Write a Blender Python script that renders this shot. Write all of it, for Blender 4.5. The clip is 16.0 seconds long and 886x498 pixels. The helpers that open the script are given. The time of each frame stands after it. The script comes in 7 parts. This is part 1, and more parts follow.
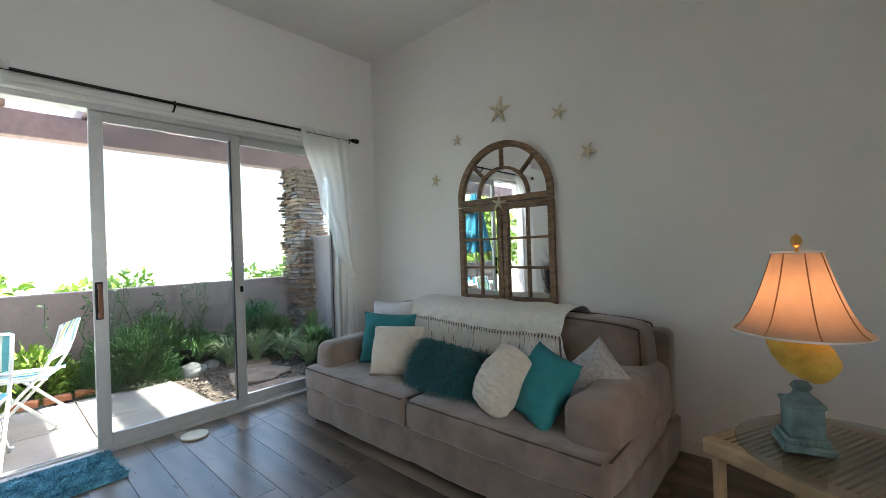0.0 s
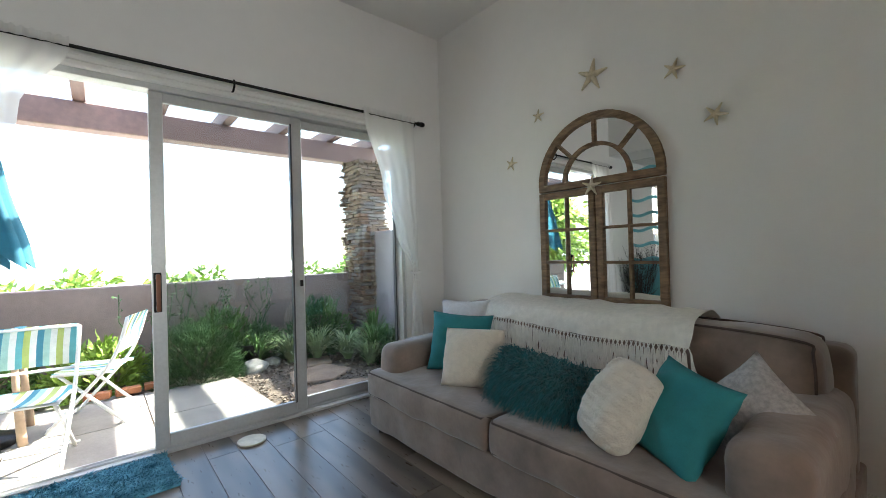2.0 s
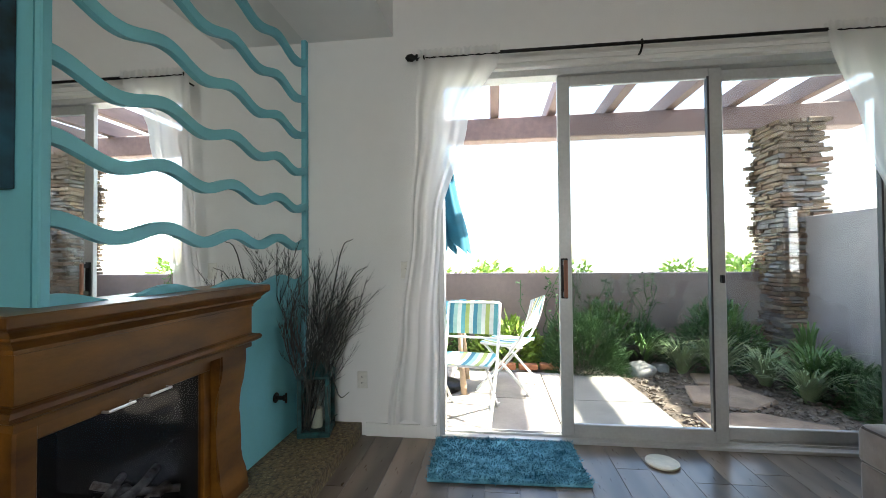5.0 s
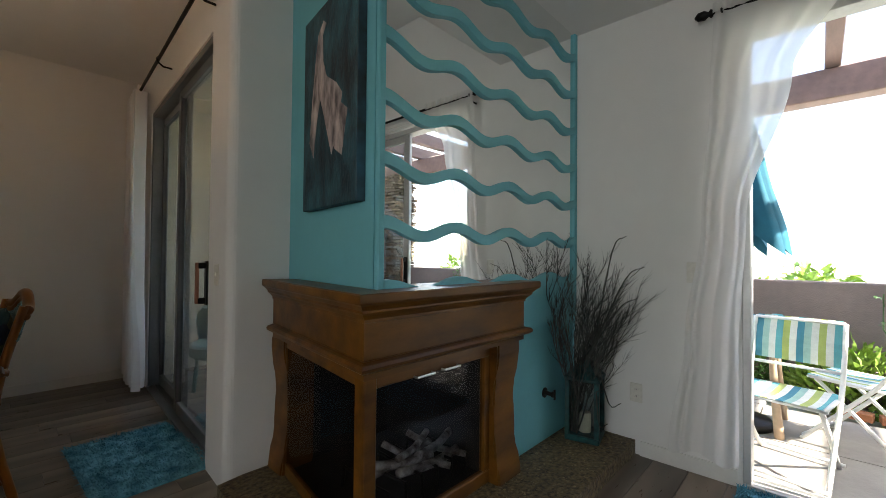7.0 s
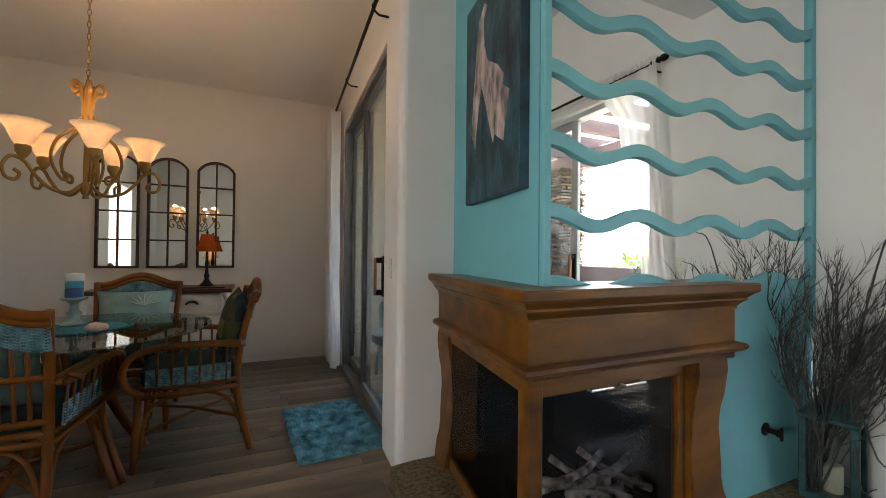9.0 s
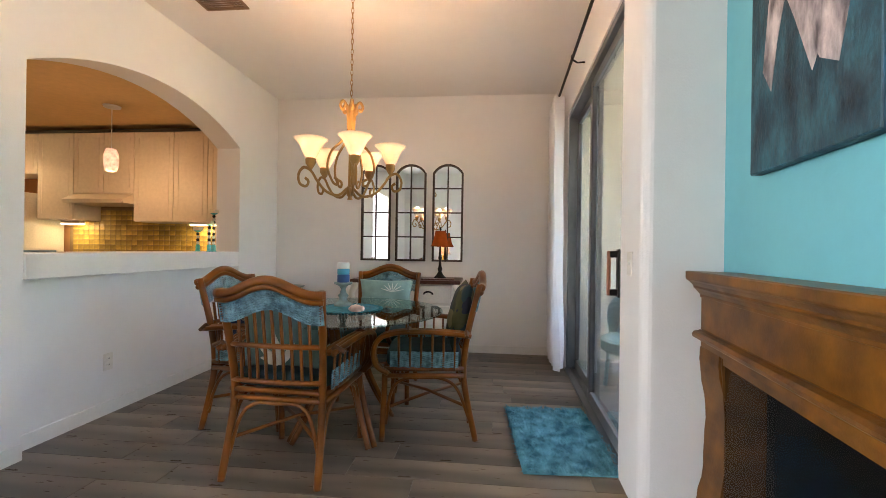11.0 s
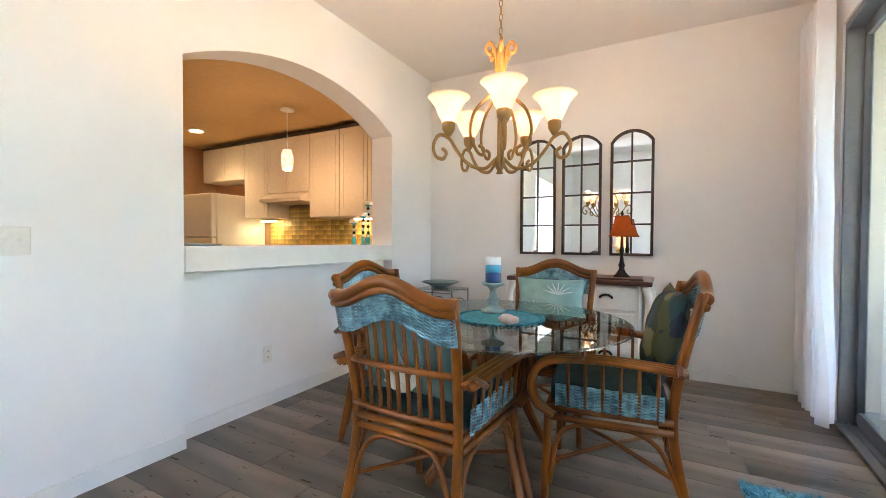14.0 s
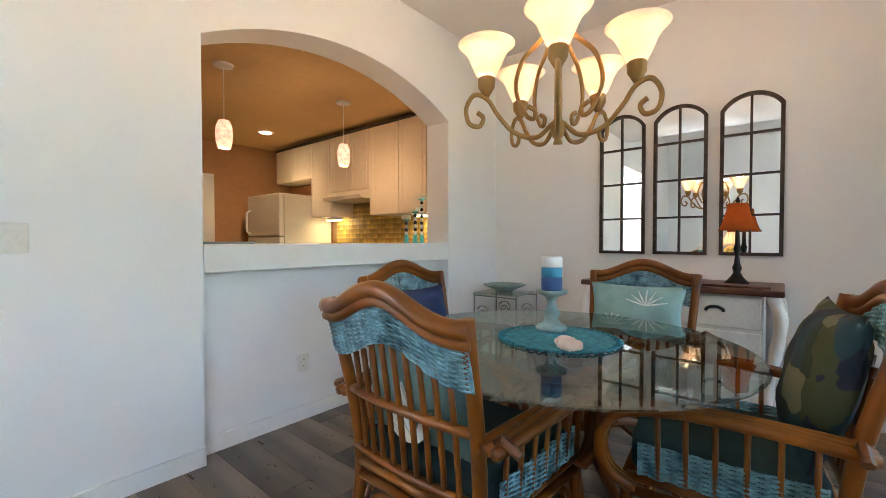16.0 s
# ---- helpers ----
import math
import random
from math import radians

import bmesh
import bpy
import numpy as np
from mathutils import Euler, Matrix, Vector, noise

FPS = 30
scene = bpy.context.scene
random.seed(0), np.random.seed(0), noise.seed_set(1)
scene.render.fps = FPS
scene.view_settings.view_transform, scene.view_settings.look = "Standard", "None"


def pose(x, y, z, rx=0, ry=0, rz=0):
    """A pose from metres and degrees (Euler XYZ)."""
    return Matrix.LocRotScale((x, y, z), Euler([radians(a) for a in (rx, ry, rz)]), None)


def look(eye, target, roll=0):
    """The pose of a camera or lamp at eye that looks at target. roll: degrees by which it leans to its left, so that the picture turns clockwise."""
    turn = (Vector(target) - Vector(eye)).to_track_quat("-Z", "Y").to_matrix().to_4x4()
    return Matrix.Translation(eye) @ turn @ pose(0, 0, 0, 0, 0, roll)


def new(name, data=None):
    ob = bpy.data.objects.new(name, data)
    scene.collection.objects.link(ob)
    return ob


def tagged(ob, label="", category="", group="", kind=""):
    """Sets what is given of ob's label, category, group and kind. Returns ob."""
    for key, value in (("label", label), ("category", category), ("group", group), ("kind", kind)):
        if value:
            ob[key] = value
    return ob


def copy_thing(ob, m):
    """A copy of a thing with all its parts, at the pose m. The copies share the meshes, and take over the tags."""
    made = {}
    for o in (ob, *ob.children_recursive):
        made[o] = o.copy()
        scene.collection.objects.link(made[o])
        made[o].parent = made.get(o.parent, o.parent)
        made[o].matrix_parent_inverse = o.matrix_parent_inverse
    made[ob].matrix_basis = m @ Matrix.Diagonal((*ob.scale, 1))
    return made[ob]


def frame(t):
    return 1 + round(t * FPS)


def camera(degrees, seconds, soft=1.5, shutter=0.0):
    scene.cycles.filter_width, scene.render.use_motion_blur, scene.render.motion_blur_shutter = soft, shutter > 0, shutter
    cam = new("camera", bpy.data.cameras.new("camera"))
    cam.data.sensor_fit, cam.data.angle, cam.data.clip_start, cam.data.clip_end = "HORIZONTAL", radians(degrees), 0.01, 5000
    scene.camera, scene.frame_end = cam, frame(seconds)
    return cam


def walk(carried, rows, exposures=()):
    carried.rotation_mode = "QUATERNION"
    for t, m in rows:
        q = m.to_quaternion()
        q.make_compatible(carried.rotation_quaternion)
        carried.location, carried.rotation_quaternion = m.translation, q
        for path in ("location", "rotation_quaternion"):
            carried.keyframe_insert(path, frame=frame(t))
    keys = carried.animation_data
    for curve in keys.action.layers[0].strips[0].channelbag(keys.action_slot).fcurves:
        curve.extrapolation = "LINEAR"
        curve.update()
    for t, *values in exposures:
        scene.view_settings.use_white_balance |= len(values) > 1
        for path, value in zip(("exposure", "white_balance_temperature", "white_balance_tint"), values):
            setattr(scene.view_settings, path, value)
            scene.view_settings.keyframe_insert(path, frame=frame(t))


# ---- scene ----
cam = camera(94.7, 16, 0.85)
PATH = [
    (0, (0.04, -0.075, 1.33), (-1.301, 1.409, 1.331), -1.9),
    (0.5, (-0.028, -0.001, 1.307), (-1.466, 1.388, 1.32), -1.8),
    (1, (-0.127, 0.047, 1.279), (-1.629, 1.368, 1.294), -1.6),
    (1.5, (-0.286, 0.097, 1.261), (-1.803, 1.4, 1.275), -1.6),
    (2, (-0.387, 0.126, 1.264), (-1.914, 1.417, 1.278), -1.6),
    (2.5, (-0.481, 0.161, 1.264), (-2.103, 1.331, 1.282), -1.6),
    (3, (-0.562, 0.193, 1.263), (-2.336, 1.116, 1.285), -1.4),
    (3.5, (-0.648, 0.194, 1.271), (-2.521, 0.897, 1.298), -1.1),
    (4, (-0.765, 0.119, 1.248), (-2.71, 0.584, 1.274), -0.8),
    (4.5, (-0.864, 0.029, 1.2), (-2.861, 0.13, 1.239), -0.6),
    (5, (-0.907, -0.04, 1.196), (-2.892, -0.282, 1.235), -0.5),
    (5.2, (-0.926, -0.064, 1.189), (-2.891, -0.434, 1.235), -0.3),
    (7.3, (-0.972, -0.116, 1.189), (-2.351, -1.564, 1.219), 0.5),
    (7.5, (-0.991, -0.14, 1.185), (-2.318, -1.636, 1.212), 0.5),
    (8, (-1.022, -0.192, 1.164), (-2.214, -1.798, 1.186), 0.5),
    (8.5, (-1.035, -0.215, 1.163), (-2.067, -1.928, 1.184), 0.5),
    (9, (-1.049, -0.218, 1.167), (-1.877, -2.039, 1.191), 0.6),
    (9.5, (-1.058, -0.235, 1.176), (-1.568, -2.169, 1.188), 0.7),
    (10, (-1.063, -0.296, 1.164), (-1.326, -2.279, 1.17), 0.7),
    (10.2, (-1.06, -0.328, 1.148), (-1.226, -2.321, 1.159), 0.8),
    (12.3, (-1.035, -0.713, 1.129), (-0.385, -2.605, 1.105), 0.4),
    (12.5, (-1.016, -0.747, 1.135), (-0.311, -2.618, 1.106), 0.4),
    (13, (-0.983, -0.849, 1.141), (-0.173, -2.678, 1.108), 0.4),
    (13.5, (-0.943, -0.984, 1.121), (-0.047, -2.771, 1.088), 0.3),
    (14, (-0.906, -1.13, 1.118), (0.045, -2.89, 1.08), 0.3),
    (14.5, (-0.904, -1.251, 1.128), (0.129, -2.963, 1.091), 0.1),
    (15, (-0.916, -1.375, 1.126), (0.249, -3.0, 1.093), 0.1),
    (15.5, (-0.89, -1.472, 1.119), (0.343, -3.046, 1.086), 0.1),
    (16, (-0.827, -1.606, 1.1), (0.453, -3.143, 1.06), 0.0),
]
EXPOSURES = [(0.0, 3.05, 6500, 10), (3.5, 3.1, 6750, 10), (5.0, 3.0, 6800, 10), (7.5, 2.5, 7000, 11), (8.5, 3.15, 7200, 14), (9.0, 3.4, 7200, 15), (10.0, 3.85, 7000, 17),
             (12.5, 5.15, 6200, 15), (14.0, 5.1, 6150, 14), (15.0, 4.9, 6150, 13), (16.0, 4.72, 6150, 13)]
walk(cam, [(t, look(eye, target, roll)) for t, eye, target, roll in PATH], EXPOSURES)

# ---- light ----
world = bpy.data.worlds.new("sky")
scene.world = world
world.use_nodes = True
wn = world.node_tree
sky = wn.nodes.new("ShaderNodeTexSky")
sky.sky_type, sky.sun_disc = "NISHITA", False
sky.sun_elevation, sky.sun_rotation = radians(42), radians(-3)
sky.dust_density = 1.6
wn.links.new(sky.outputs[0], wn.nodes["Background"].inputs[0])
wn.nodes["Background"].inputs[1].default_value = 0.15
sun_lamp = bpy.data.lights.new("sun", "SUN")
sun_lamp.energy, sun_lamp.angle, sun_lamp.color = 4.0, radians(0.5), (1.0, 0.95, 0.86)
sun = new("sun", sun_lamp)
sun.matrix_world = look((-1.6, 30, 27), (0, 0, 0))


# area lamp standing for east daylight at the added, unseen hall window
hall = bpy.data.lights.new("added_east_daylight", "AREA")
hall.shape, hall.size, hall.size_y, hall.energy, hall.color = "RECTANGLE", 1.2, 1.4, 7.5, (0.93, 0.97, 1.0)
new("added_east_daylight", hall).matrix_world = look((2.74, -0.10, 1.53), (0.0, -0.10, 1.53))


def point(name, where, watts, colour, radius=0.04):
    data = bpy.data.lights.new(name, "POINT")
    data.energy, data.color, data.shadow_soft_size = watts, colour, radius
    ob = new(name, data)
    ob.location = where
    return ob


# ---- materials ----
def mat(name, col, rough=0.6, metal=0.0, var=0.12, scale=6.0, col2=None, bump=0.0, bscale=80.0, stretch=(1, 1, 1), fine=0.06, spec=0.5, sheen=0.0, emit=0.0, emit_col=None, rand=0.0, coat=0.0, detail=5):
    """Two scales of colour noise, a fine bump, and an optional random shade per object."""
    m = bpy.data.materials.new(name)
    m.use_nodes = True
    nt = m.node_tree
    b = nt.nodes["Principled BSDF"]
    tc = nt.nodes.new("ShaderNodeTexCoord")
    mp = nt.nodes.new("ShaderNodeMapping")
    mp.inputs["Scale"].default_value = stretch
    nt.links.new(tc.outputs["Object"], mp.inputs[0])
    n1 = nt.nodes.new("ShaderNodeTexNoise")
    n1.inputs["Scale"].default_value, n1.inputs["Detail"].default_value = scale, detail
    n2 = nt.nodes.new("ShaderNodeTexNoise")
    n2.inputs["Scale"].default_value, n2.inputs["Detail"].default_value = scale * 9, 3
    for n in (n1, n2):
        nt.links.new(mp.outputs[0], n.inputs["Vector"])
    ramp = nt.nodes.new("ShaderNodeMixRGB")
    lo = [c * (1 - var) for c in col]
    hi = [min(1, c * (1 + var)) for c in col] if col2 is None else col2
    ramp.inputs[1].default_value, ramp.inputs[2].default_value = (*lo, 1), (*hi, 1)
    cr = nt.nodes.new("ShaderNodeMapRange")
    cr.inputs[1].default_value, cr.inputs[2].default_value = 0.32, 0.68
    nt.links.new(n1.outputs[0], cr.inputs[0])
    nt.links.new(cr.outputs[0], ramp.inputs[0])
    hsv = nt.nodes.new("ShaderNodeHueSaturation")
    nt.links.new(ramp.outputs[0], hsv.inputs["Color"])
    val = nt.nodes.new("ShaderNodeMapRange")
    val.inputs[3].default_value, val.inputs[4].default_value = 1 - fine * 2, 1 + fine * 2
    nt.links.new(n2.outputs[0], val.inputs[0])
    last = val.outputs[0]
    if rand:
        oi = nt.nodes.new("ShaderNodeObjectInfo")
        rr = nt.nodes.new("ShaderNodeMapRange")
        rr.inputs[3].default_value, rr.inputs[4].default_value = 1 - rand, 1 + rand
        nt.links.new(oi.outputs["Random"], rr.inputs[0])
        mu = nt.nodes.new("ShaderNodeMath")
        mu.operation = "MULTIPLY"
        nt.links.new(last, mu.inputs[0])
        nt.links.new(rr.outputs[0], mu.inputs[1])
        last = mu.outputs[0]
    nt.links.new(last, hsv.inputs["Value"])
    nt.links.new(hsv.outputs[0], b.inputs["Base Color"])
    rv = nt.nodes.new("ShaderNodeMapRange")
    rv.inputs[3].default_value, rv.inputs[4].default_value = rough - min(0.08, rough * 0.4, fine), min(1, rough + min(0.08, rough * 0.4, fine))
    nt.links.new(n2.outputs[0], rv.inputs[0])
    nt.links.new(rv.outputs[0], b.inputs["Roughness"])
    b.inputs["Metallic"].default_value = metal
    b.inputs["Specular IOR Level"].default_value = spec
    b.inputs["Sheen Weight"].default_value = sheen
    b.inputs["Coat Weight"].default_value = coat
    if emit:
        b.inputs["Emission Color"].default_value = (*(emit_col or col), 1)
        b.inputs["Emission Strength"].default_value = emit
    if bump:
        n3 = nt.nodes.new("ShaderNodeTexNoise")
        n3.inputs["Scale"].default_value, n3.inputs["Detail"].default_value = bscale, 4
        nt.links.new(mp.outputs[0], n3.inputs["Vector"])
        bp = nt.nodes.new("ShaderNodeBump")
        bp.inputs["Strength"].default_value, bp.inputs["Distance"].default_value = bump, 0.01
        nt.links.new(n3.outputs[0], bp.inputs["Height"])
        nt.links.new(bp.outputs[0], b.inputs["Normal"])
    return m


def lit_cloth(name, col, emit=0.0, emit_col=(1, 0.5, 0.2), through_=0.6):
    """Thin shade that lets its bulb's light through."""
    m = bpy.data.materials.new(name)
    m.use_nodes = True
    nt = m.node_tree
    out = nt.nodes["Material Output"]
    nt.nodes.remove(nt.nodes["Principled BSDF"])
    tc = nt.nodes.new("ShaderNodeTexCoord")
    nz = nt.nodes.new("ShaderNodeTexNoise")
    nz.inputs["Scale"].default_value = 30
    nt.links.new(tc.outputs["Object"], nz.inputs["Vector"])
    mc = nt.nodes.new("ShaderNodeMixRGB")
    mc.inputs[1].default_value, mc.inputs[2].default_value = (*[c * 0.85 for c in col], 1), (*[min(1, c * 1.1) for c in col], 1)
    nt.links.new(nz.outputs[0], mc.inputs[0])
    d = nt.nodes.new("ShaderNodeBsdfDiffuse")
    tl = nt.nodes.new("ShaderNodeBsdfTranslucent")
    nt.links.new(mc.outputs[0], d.inputs[0])
    nt.links.new(mc.outputs[0], tl.inputs[0])
    mx = nt.nodes.new("ShaderNodeMixShader")
    mx.inputs[0].default_value = through_
    nt.links.new(d.outputs[0], mx.inputs[1])
    nt.links.new(tl.outputs[0], mx.inputs[2])
    last = mx.outputs[0]
    if emit:
        e = nt.nodes.new("ShaderNodeEmission")
        e.inputs[0].default_value, e.inputs[1].default_value = (*emit_col, 1), emit
        ad = nt.nodes.new("ShaderNodeAddShader")
        nt.links.new(last, ad.inputs[0])
        nt.links.new(e.outputs[0], ad.inputs[1])
        last = ad.outputs[0]
    nt.links.new(last, out.inputs[0])
    return m


def see_through(name, tint, gloss=0.06, graze=0.75, body=0.0, body_col=(0.9, 0.9, 0.9), rough=0.0):
    """Clear pane: transparent, with Fresnel gloss and an optional translucent body (cloth)."""
    m = bpy.data.materials.new(name)
    m.use_nodes = True
    nt = m.node_tree
    out = nt.nodes["Material Output"]
    nt.nodes.remove(nt.nodes["Principled BSDF"])
    tr = nt.nodes.new("ShaderNodeBsdfTransparent")
    tr.inputs[0].default_value = (*tint, 1)
    last = tr.outputs[0]
    if body:
        d = nt.nodes.new("ShaderNodeBsdfDiffuse")
        tl = nt.nodes.new("ShaderNodeBsdfTranslucent")
        d.inputs[0].default_value = tl.inputs[0].default_value = (*body_col, 1)
        h = nt.nodes.new("ShaderNodeMixShader")
        h.inputs[0].default_value = 0.5
        nt.links.new(d.outputs[0], h.inputs[1])
        nt.links.new(tl.outputs[0], h.inputs[2])
        mx = nt.nodes.new("ShaderNodeMixShader")
        mx.inputs[0].default_value = body
        nt.links.new(last, mx.inputs[1])
        nt.links.new(h.outputs[0], mx.inputs[2])
        last = mx.outputs[0]
    if gloss:
        lw = nt.nodes.new("ShaderNodeLayerWeight")
        pw = nt.nodes.new("ShaderNodeMath")
        pw.operation, pw.inputs[1].default_value = "POWER", 4.5
        nt.links.new(lw.outputs["Facing"], pw.inputs[0])
        fr = nt.nodes.new("ShaderNodeMapRange")
        fr.inputs[3].default_value, fr.inputs[4].default_value = gloss, graze
        nt.links.new(pw.outputs[0], fr.inputs[0])
        g = nt.nodes.new("ShaderNodeBsdfGlossy")
        g.inputs["Roughness"].default_value = rough
        mx = nt.nodes.new("ShaderNodeMixShader")
        nt.links.new(fr.outputs[0], mx.inputs[0])
        nt.links.new(last, mx.inputs[1])
        nt.links.new(g.outputs[0], mx.inputs[2])
        last = mx.outputs[0]
    nt.links.new(last, out.inputs[0])
    return m


WALL = mat("wall_paint", (0.80, 0.79, 0.77), 0.75, var=0.02, scale=1.2, bump=0.12, bscale=140, fine=0.01)
CEIL = mat("ceiling_paint", (0.80, 0.79, 0.77), 0.85, var=0.02, scale=1.0, bump=0.2, bscale=120, fine=0.01)
TRIM = mat("trim_paint", (0.78, 0.77, 0.74), 0.5, var=0.03, bump=0.03, fine=0.02)
TEAL = mat("teal_paint", (0.15, 0.47, 0.54), 0.6, var=0.04, scale=3, bump=0.06, bscale=90, fine=0.02)
PLANK = mat("vinyl_plank", (0.080, 0.060, 0.044), 0.28, var=0.2, scale=1.9, col2=(0.215, 0.166, 0.120), stretch=(0.45, 2.8, 2.8), fine=0.02, rand=0.36, bump=0.01, bscale=10, detail=2)
JOINT = mat("plank_joint", (0.05, 0.042, 0.036), 0.8)
ALU = mat("aluminium", (0.55, 0.55, 0.54), 0.4, metal=0.35, var=0.05, bump=0.02)
GREYALU = mat("dull_grey_aluminium", (0.20, 0.22, 0.24), 0.4, metal=0.5, var=0.08, bump=0.02)
DARKALU = mat("bronze_seal", (0.08, 0.08, 0.085), 0.5, metal=0.3)
GLASS = see_through("window_glass", (0.82, 0.86, 0.86))
SHEER = see_through("sheer_cloth", (1, 1, 1), gloss=0, body=0.80, body_col=(0.93, 0.92, 0.90))
LINEN = see_through("white_drape", (1, 1, 1), gloss=0, body=0.95, body_col=(0.93, 0.94, 0.96))
MIRROR = mat("mirror_silver", (0.88, 0.90, 0.89), 0.012, metal=1.0, var=0.01, fine=0.005)
IRON = mat("black_iron", (0.012, 0.011, 0.010), 0.45, metal=0.6, bump=0.1)
SOFA = mat("taupe_microsuede", (0.215, 0.158, 0.125), 0.85, var=0.25, scale=6, bump=0.7, bscale=8, sheen=0.5, fine=0.05)
PIPING = mat("dark_taupe_piping", (0.085, 0.06, 0.048), 0.85, var=0.2)
BLACKWOOD = mat("black_wood", (0.03, 0.024, 0.02), 0.4)
MANTEL = mat("honey_oak", (0.078, 0.027, 0.004), 0.36, spec=0.35, var=0.3, scale=3, col2=(0.185, 0.072, 0.009), stretch=(1, 3, 3), fine=0.08, bump=0.05, bscale=40)
RATTAN = mat("varnished_rattan", (0.125, 0.036, 0.003), 0.32, var=0.2, scale=5, col2=(0.235, 0.073, 0.006), fine=0.03, spec=0.3)
RUG = mat("blue_shag", (0.045, 0.24, 0.33), 0.95, var=0.35, scale=14, col2=(0.19, 0.50, 0.62), fine=0.2)
OLDWOOD = mat("weathered_wood", (0.16, 0.095, 0.05), 0.6, var=0.3, scale=7, col2=(0.27, 0.17, 0.095), stretch=(2, 2, 8), bump=0.2, bscale=60)
CONCRETE = mat("patio_concrete", (0.29, 0.27, 0.245), 0.85, var=0.15, scale=3, bump=0.2, bscale=60)
STUCCO = mat("taupe_stucco", (0.235, 0.185, 0.165), 0.9, var=0.08, scale=2, bump=0.4, bscale=120)
SOIL = mat("mulch_soil", (0.10, 0.07, 0.05), 0.95, var=0.4, scale=16, col2=(0.22, 0.17, 0.13), bump=0.8, bscale=50)
HILL = mat("far_hillside", (0.22, 0.26, 0.13), 0.95, var=0.4, scale=0.05, col2=(0.40, 0.38, 0.26))


# ---- mesh helpers ----
def part(name, bm, material, parent=None, label="", smooth=False):
    me = bpy.data.meshes.new(name)
    bmesh.ops.recalc_face_normals(bm, faces=bm.faces)
    bm.to_mesh(me)
    bm.free()
    me.materials.append(material)
    if smooth:
        for p in me.polygons:
            p.use_smooth = True
    ob = new(name, me)
    if parent is not None:
        ob.parent = parent
    if label:
        ob["label"] = label
    return ob


def thing(name, m, label, category, group="", kind=""):
    ob = new(name)
    ob.empty_display_size = 0.1
    ob.matrix_basis = m
    return tagged(ob, label, category, group, kind)


def bm_new():
    return bmesh.new()


def box(bm, x0, y0, z0, x1, y1, z1, bevel=0.0, seg=1):
    pts = [(x, y, z) for x in (x0, x1) for y in (y0, y1) for z in (z0, z1)]
    v = [bm.verts.new(p) for p in pts]
    fs = [bm.faces.new([v[i] for i in f]) for f in ((0, 1, 3, 2), (4, 6, 7, 5), (0, 4, 5, 1), (2, 3, 7, 6), (0, 2, 6, 4), (1, 5, 7, 3))]
    if bevel:
        es = list({e for f in fs for e in f.edges})
        bmesh.ops.bevel(bm, geom=es, offset=bevel, segments=seg, affect="EDGES", profile=0.5)
    return v


def slab(bm, pts, a, b, axis="z"):
    """A closed outline of 2D points, drawn out from a to b along an axis."""
    def put(p, h):
        return {"z": (p[0], p[1], h), "y": (p[0], h, p[1]), "x": (h, p[0], p[1])}[axis]
    lo = [bm.verts.new(put(p, a)) for p in pts]
    hi = [bm.verts.new(put(p, b)) for p in pts]
    n = len(pts)
    bm.faces.new(lo)
    bm.faces.new(hi)
    for i in range(n):
        bm.faces.new((lo[i], lo[(i + 1) % n], hi[(i + 1) % n], hi[i]))


def tube(bm, path, r, n=8, closed=False, taper=None):
    """A round bar along a path of points; taper: radius factor along it."""
    pts = [Vector(p) for p in path]
    rings = []
    up = None
    for i, p in enumerate(pts):
        a = pts[i - 1] if (i or closed) else p
        b = pts[(i + 1) % len(pts)] if (i < len(pts) - 1 or closed) else p
        d = (b - a).normalized()
        if up is None:
            up = d.orthogonal().normalized()
        up = (up - d * up.dot(d))
        up = up.normalized() if up.length > 1e-6 else d.orthogonal().normalized()
        s = d.cross(up)
        k = r if taper is None else r * taper(i / (len(pts) - 1))
        rings.append([bm.verts.new(p + (up * math.cos(t) + s * math.sin(t)) * k) for t in (2 * math.pi * j / n for j in range(n))])
    m = len(rings)
    for i in range(m if closed else m - 1):
        A, B = rings[i], rings[(i + 1) % m]
        for j in range(n):
            bm.faces.new((A[j], A[(j + 1) % n], B[(j + 1) % n], B[j]))
    if not closed:
        bm.faces.new(rings[0][::-1])
        bm.faces.new(rings[-1])


def lathe(bm, prof, n=24, at=(0, 0, 0)):
    """A turned shape from (radius, height) pairs."""
    rings = []
    for r, z in prof:
        rings.append([bm.verts.new((at[0] + r * math.cos(t), at[1] + r * math.sin(t), at[2] + z)) for t in (2 * math.pi * j / n for j in range(n))])
    for A, B in zip(rings, rings[1:]):
        for j in range(n):
            bm.faces.new((A[j], A[(j + 1) % n], B[(j + 1) % n], B[j]))
    bm.faces.new(rings[0][::-1])
    bm.faces.new(rings[-1])


def arc(cx, cz, r, a0, a1, n):
    return [(cx + r * math.cos(radians(a0 + (a1 - a0) * i / n)), cz + r * math.sin(radians(a0 + (a1 - a0) * i / n))) for i in range(n + 1)]


def smooth_path(pts, k=6):
    """Catmull-Rom through the points."""
    P = [Vector(p) for p in pts]
    P = [P[0] * 2 - P[1]] + P + [P[-1] * 2 - P[-2]]
    out = []
    for i in range(1, len(P) - 2):
        for j in range(k):
            t = j / k
            a, b, c, d = P[i - 1], P[i], P[i + 1], P[i + 2]
            out.append(0.5 * ((2 * b) + (c - a) * t + (2 * a - 5 * b + 4 * c - d) * t * t + (3 * b - a - 3 * c + d) * t ** 3))
    out.append(P[-2])
    return out


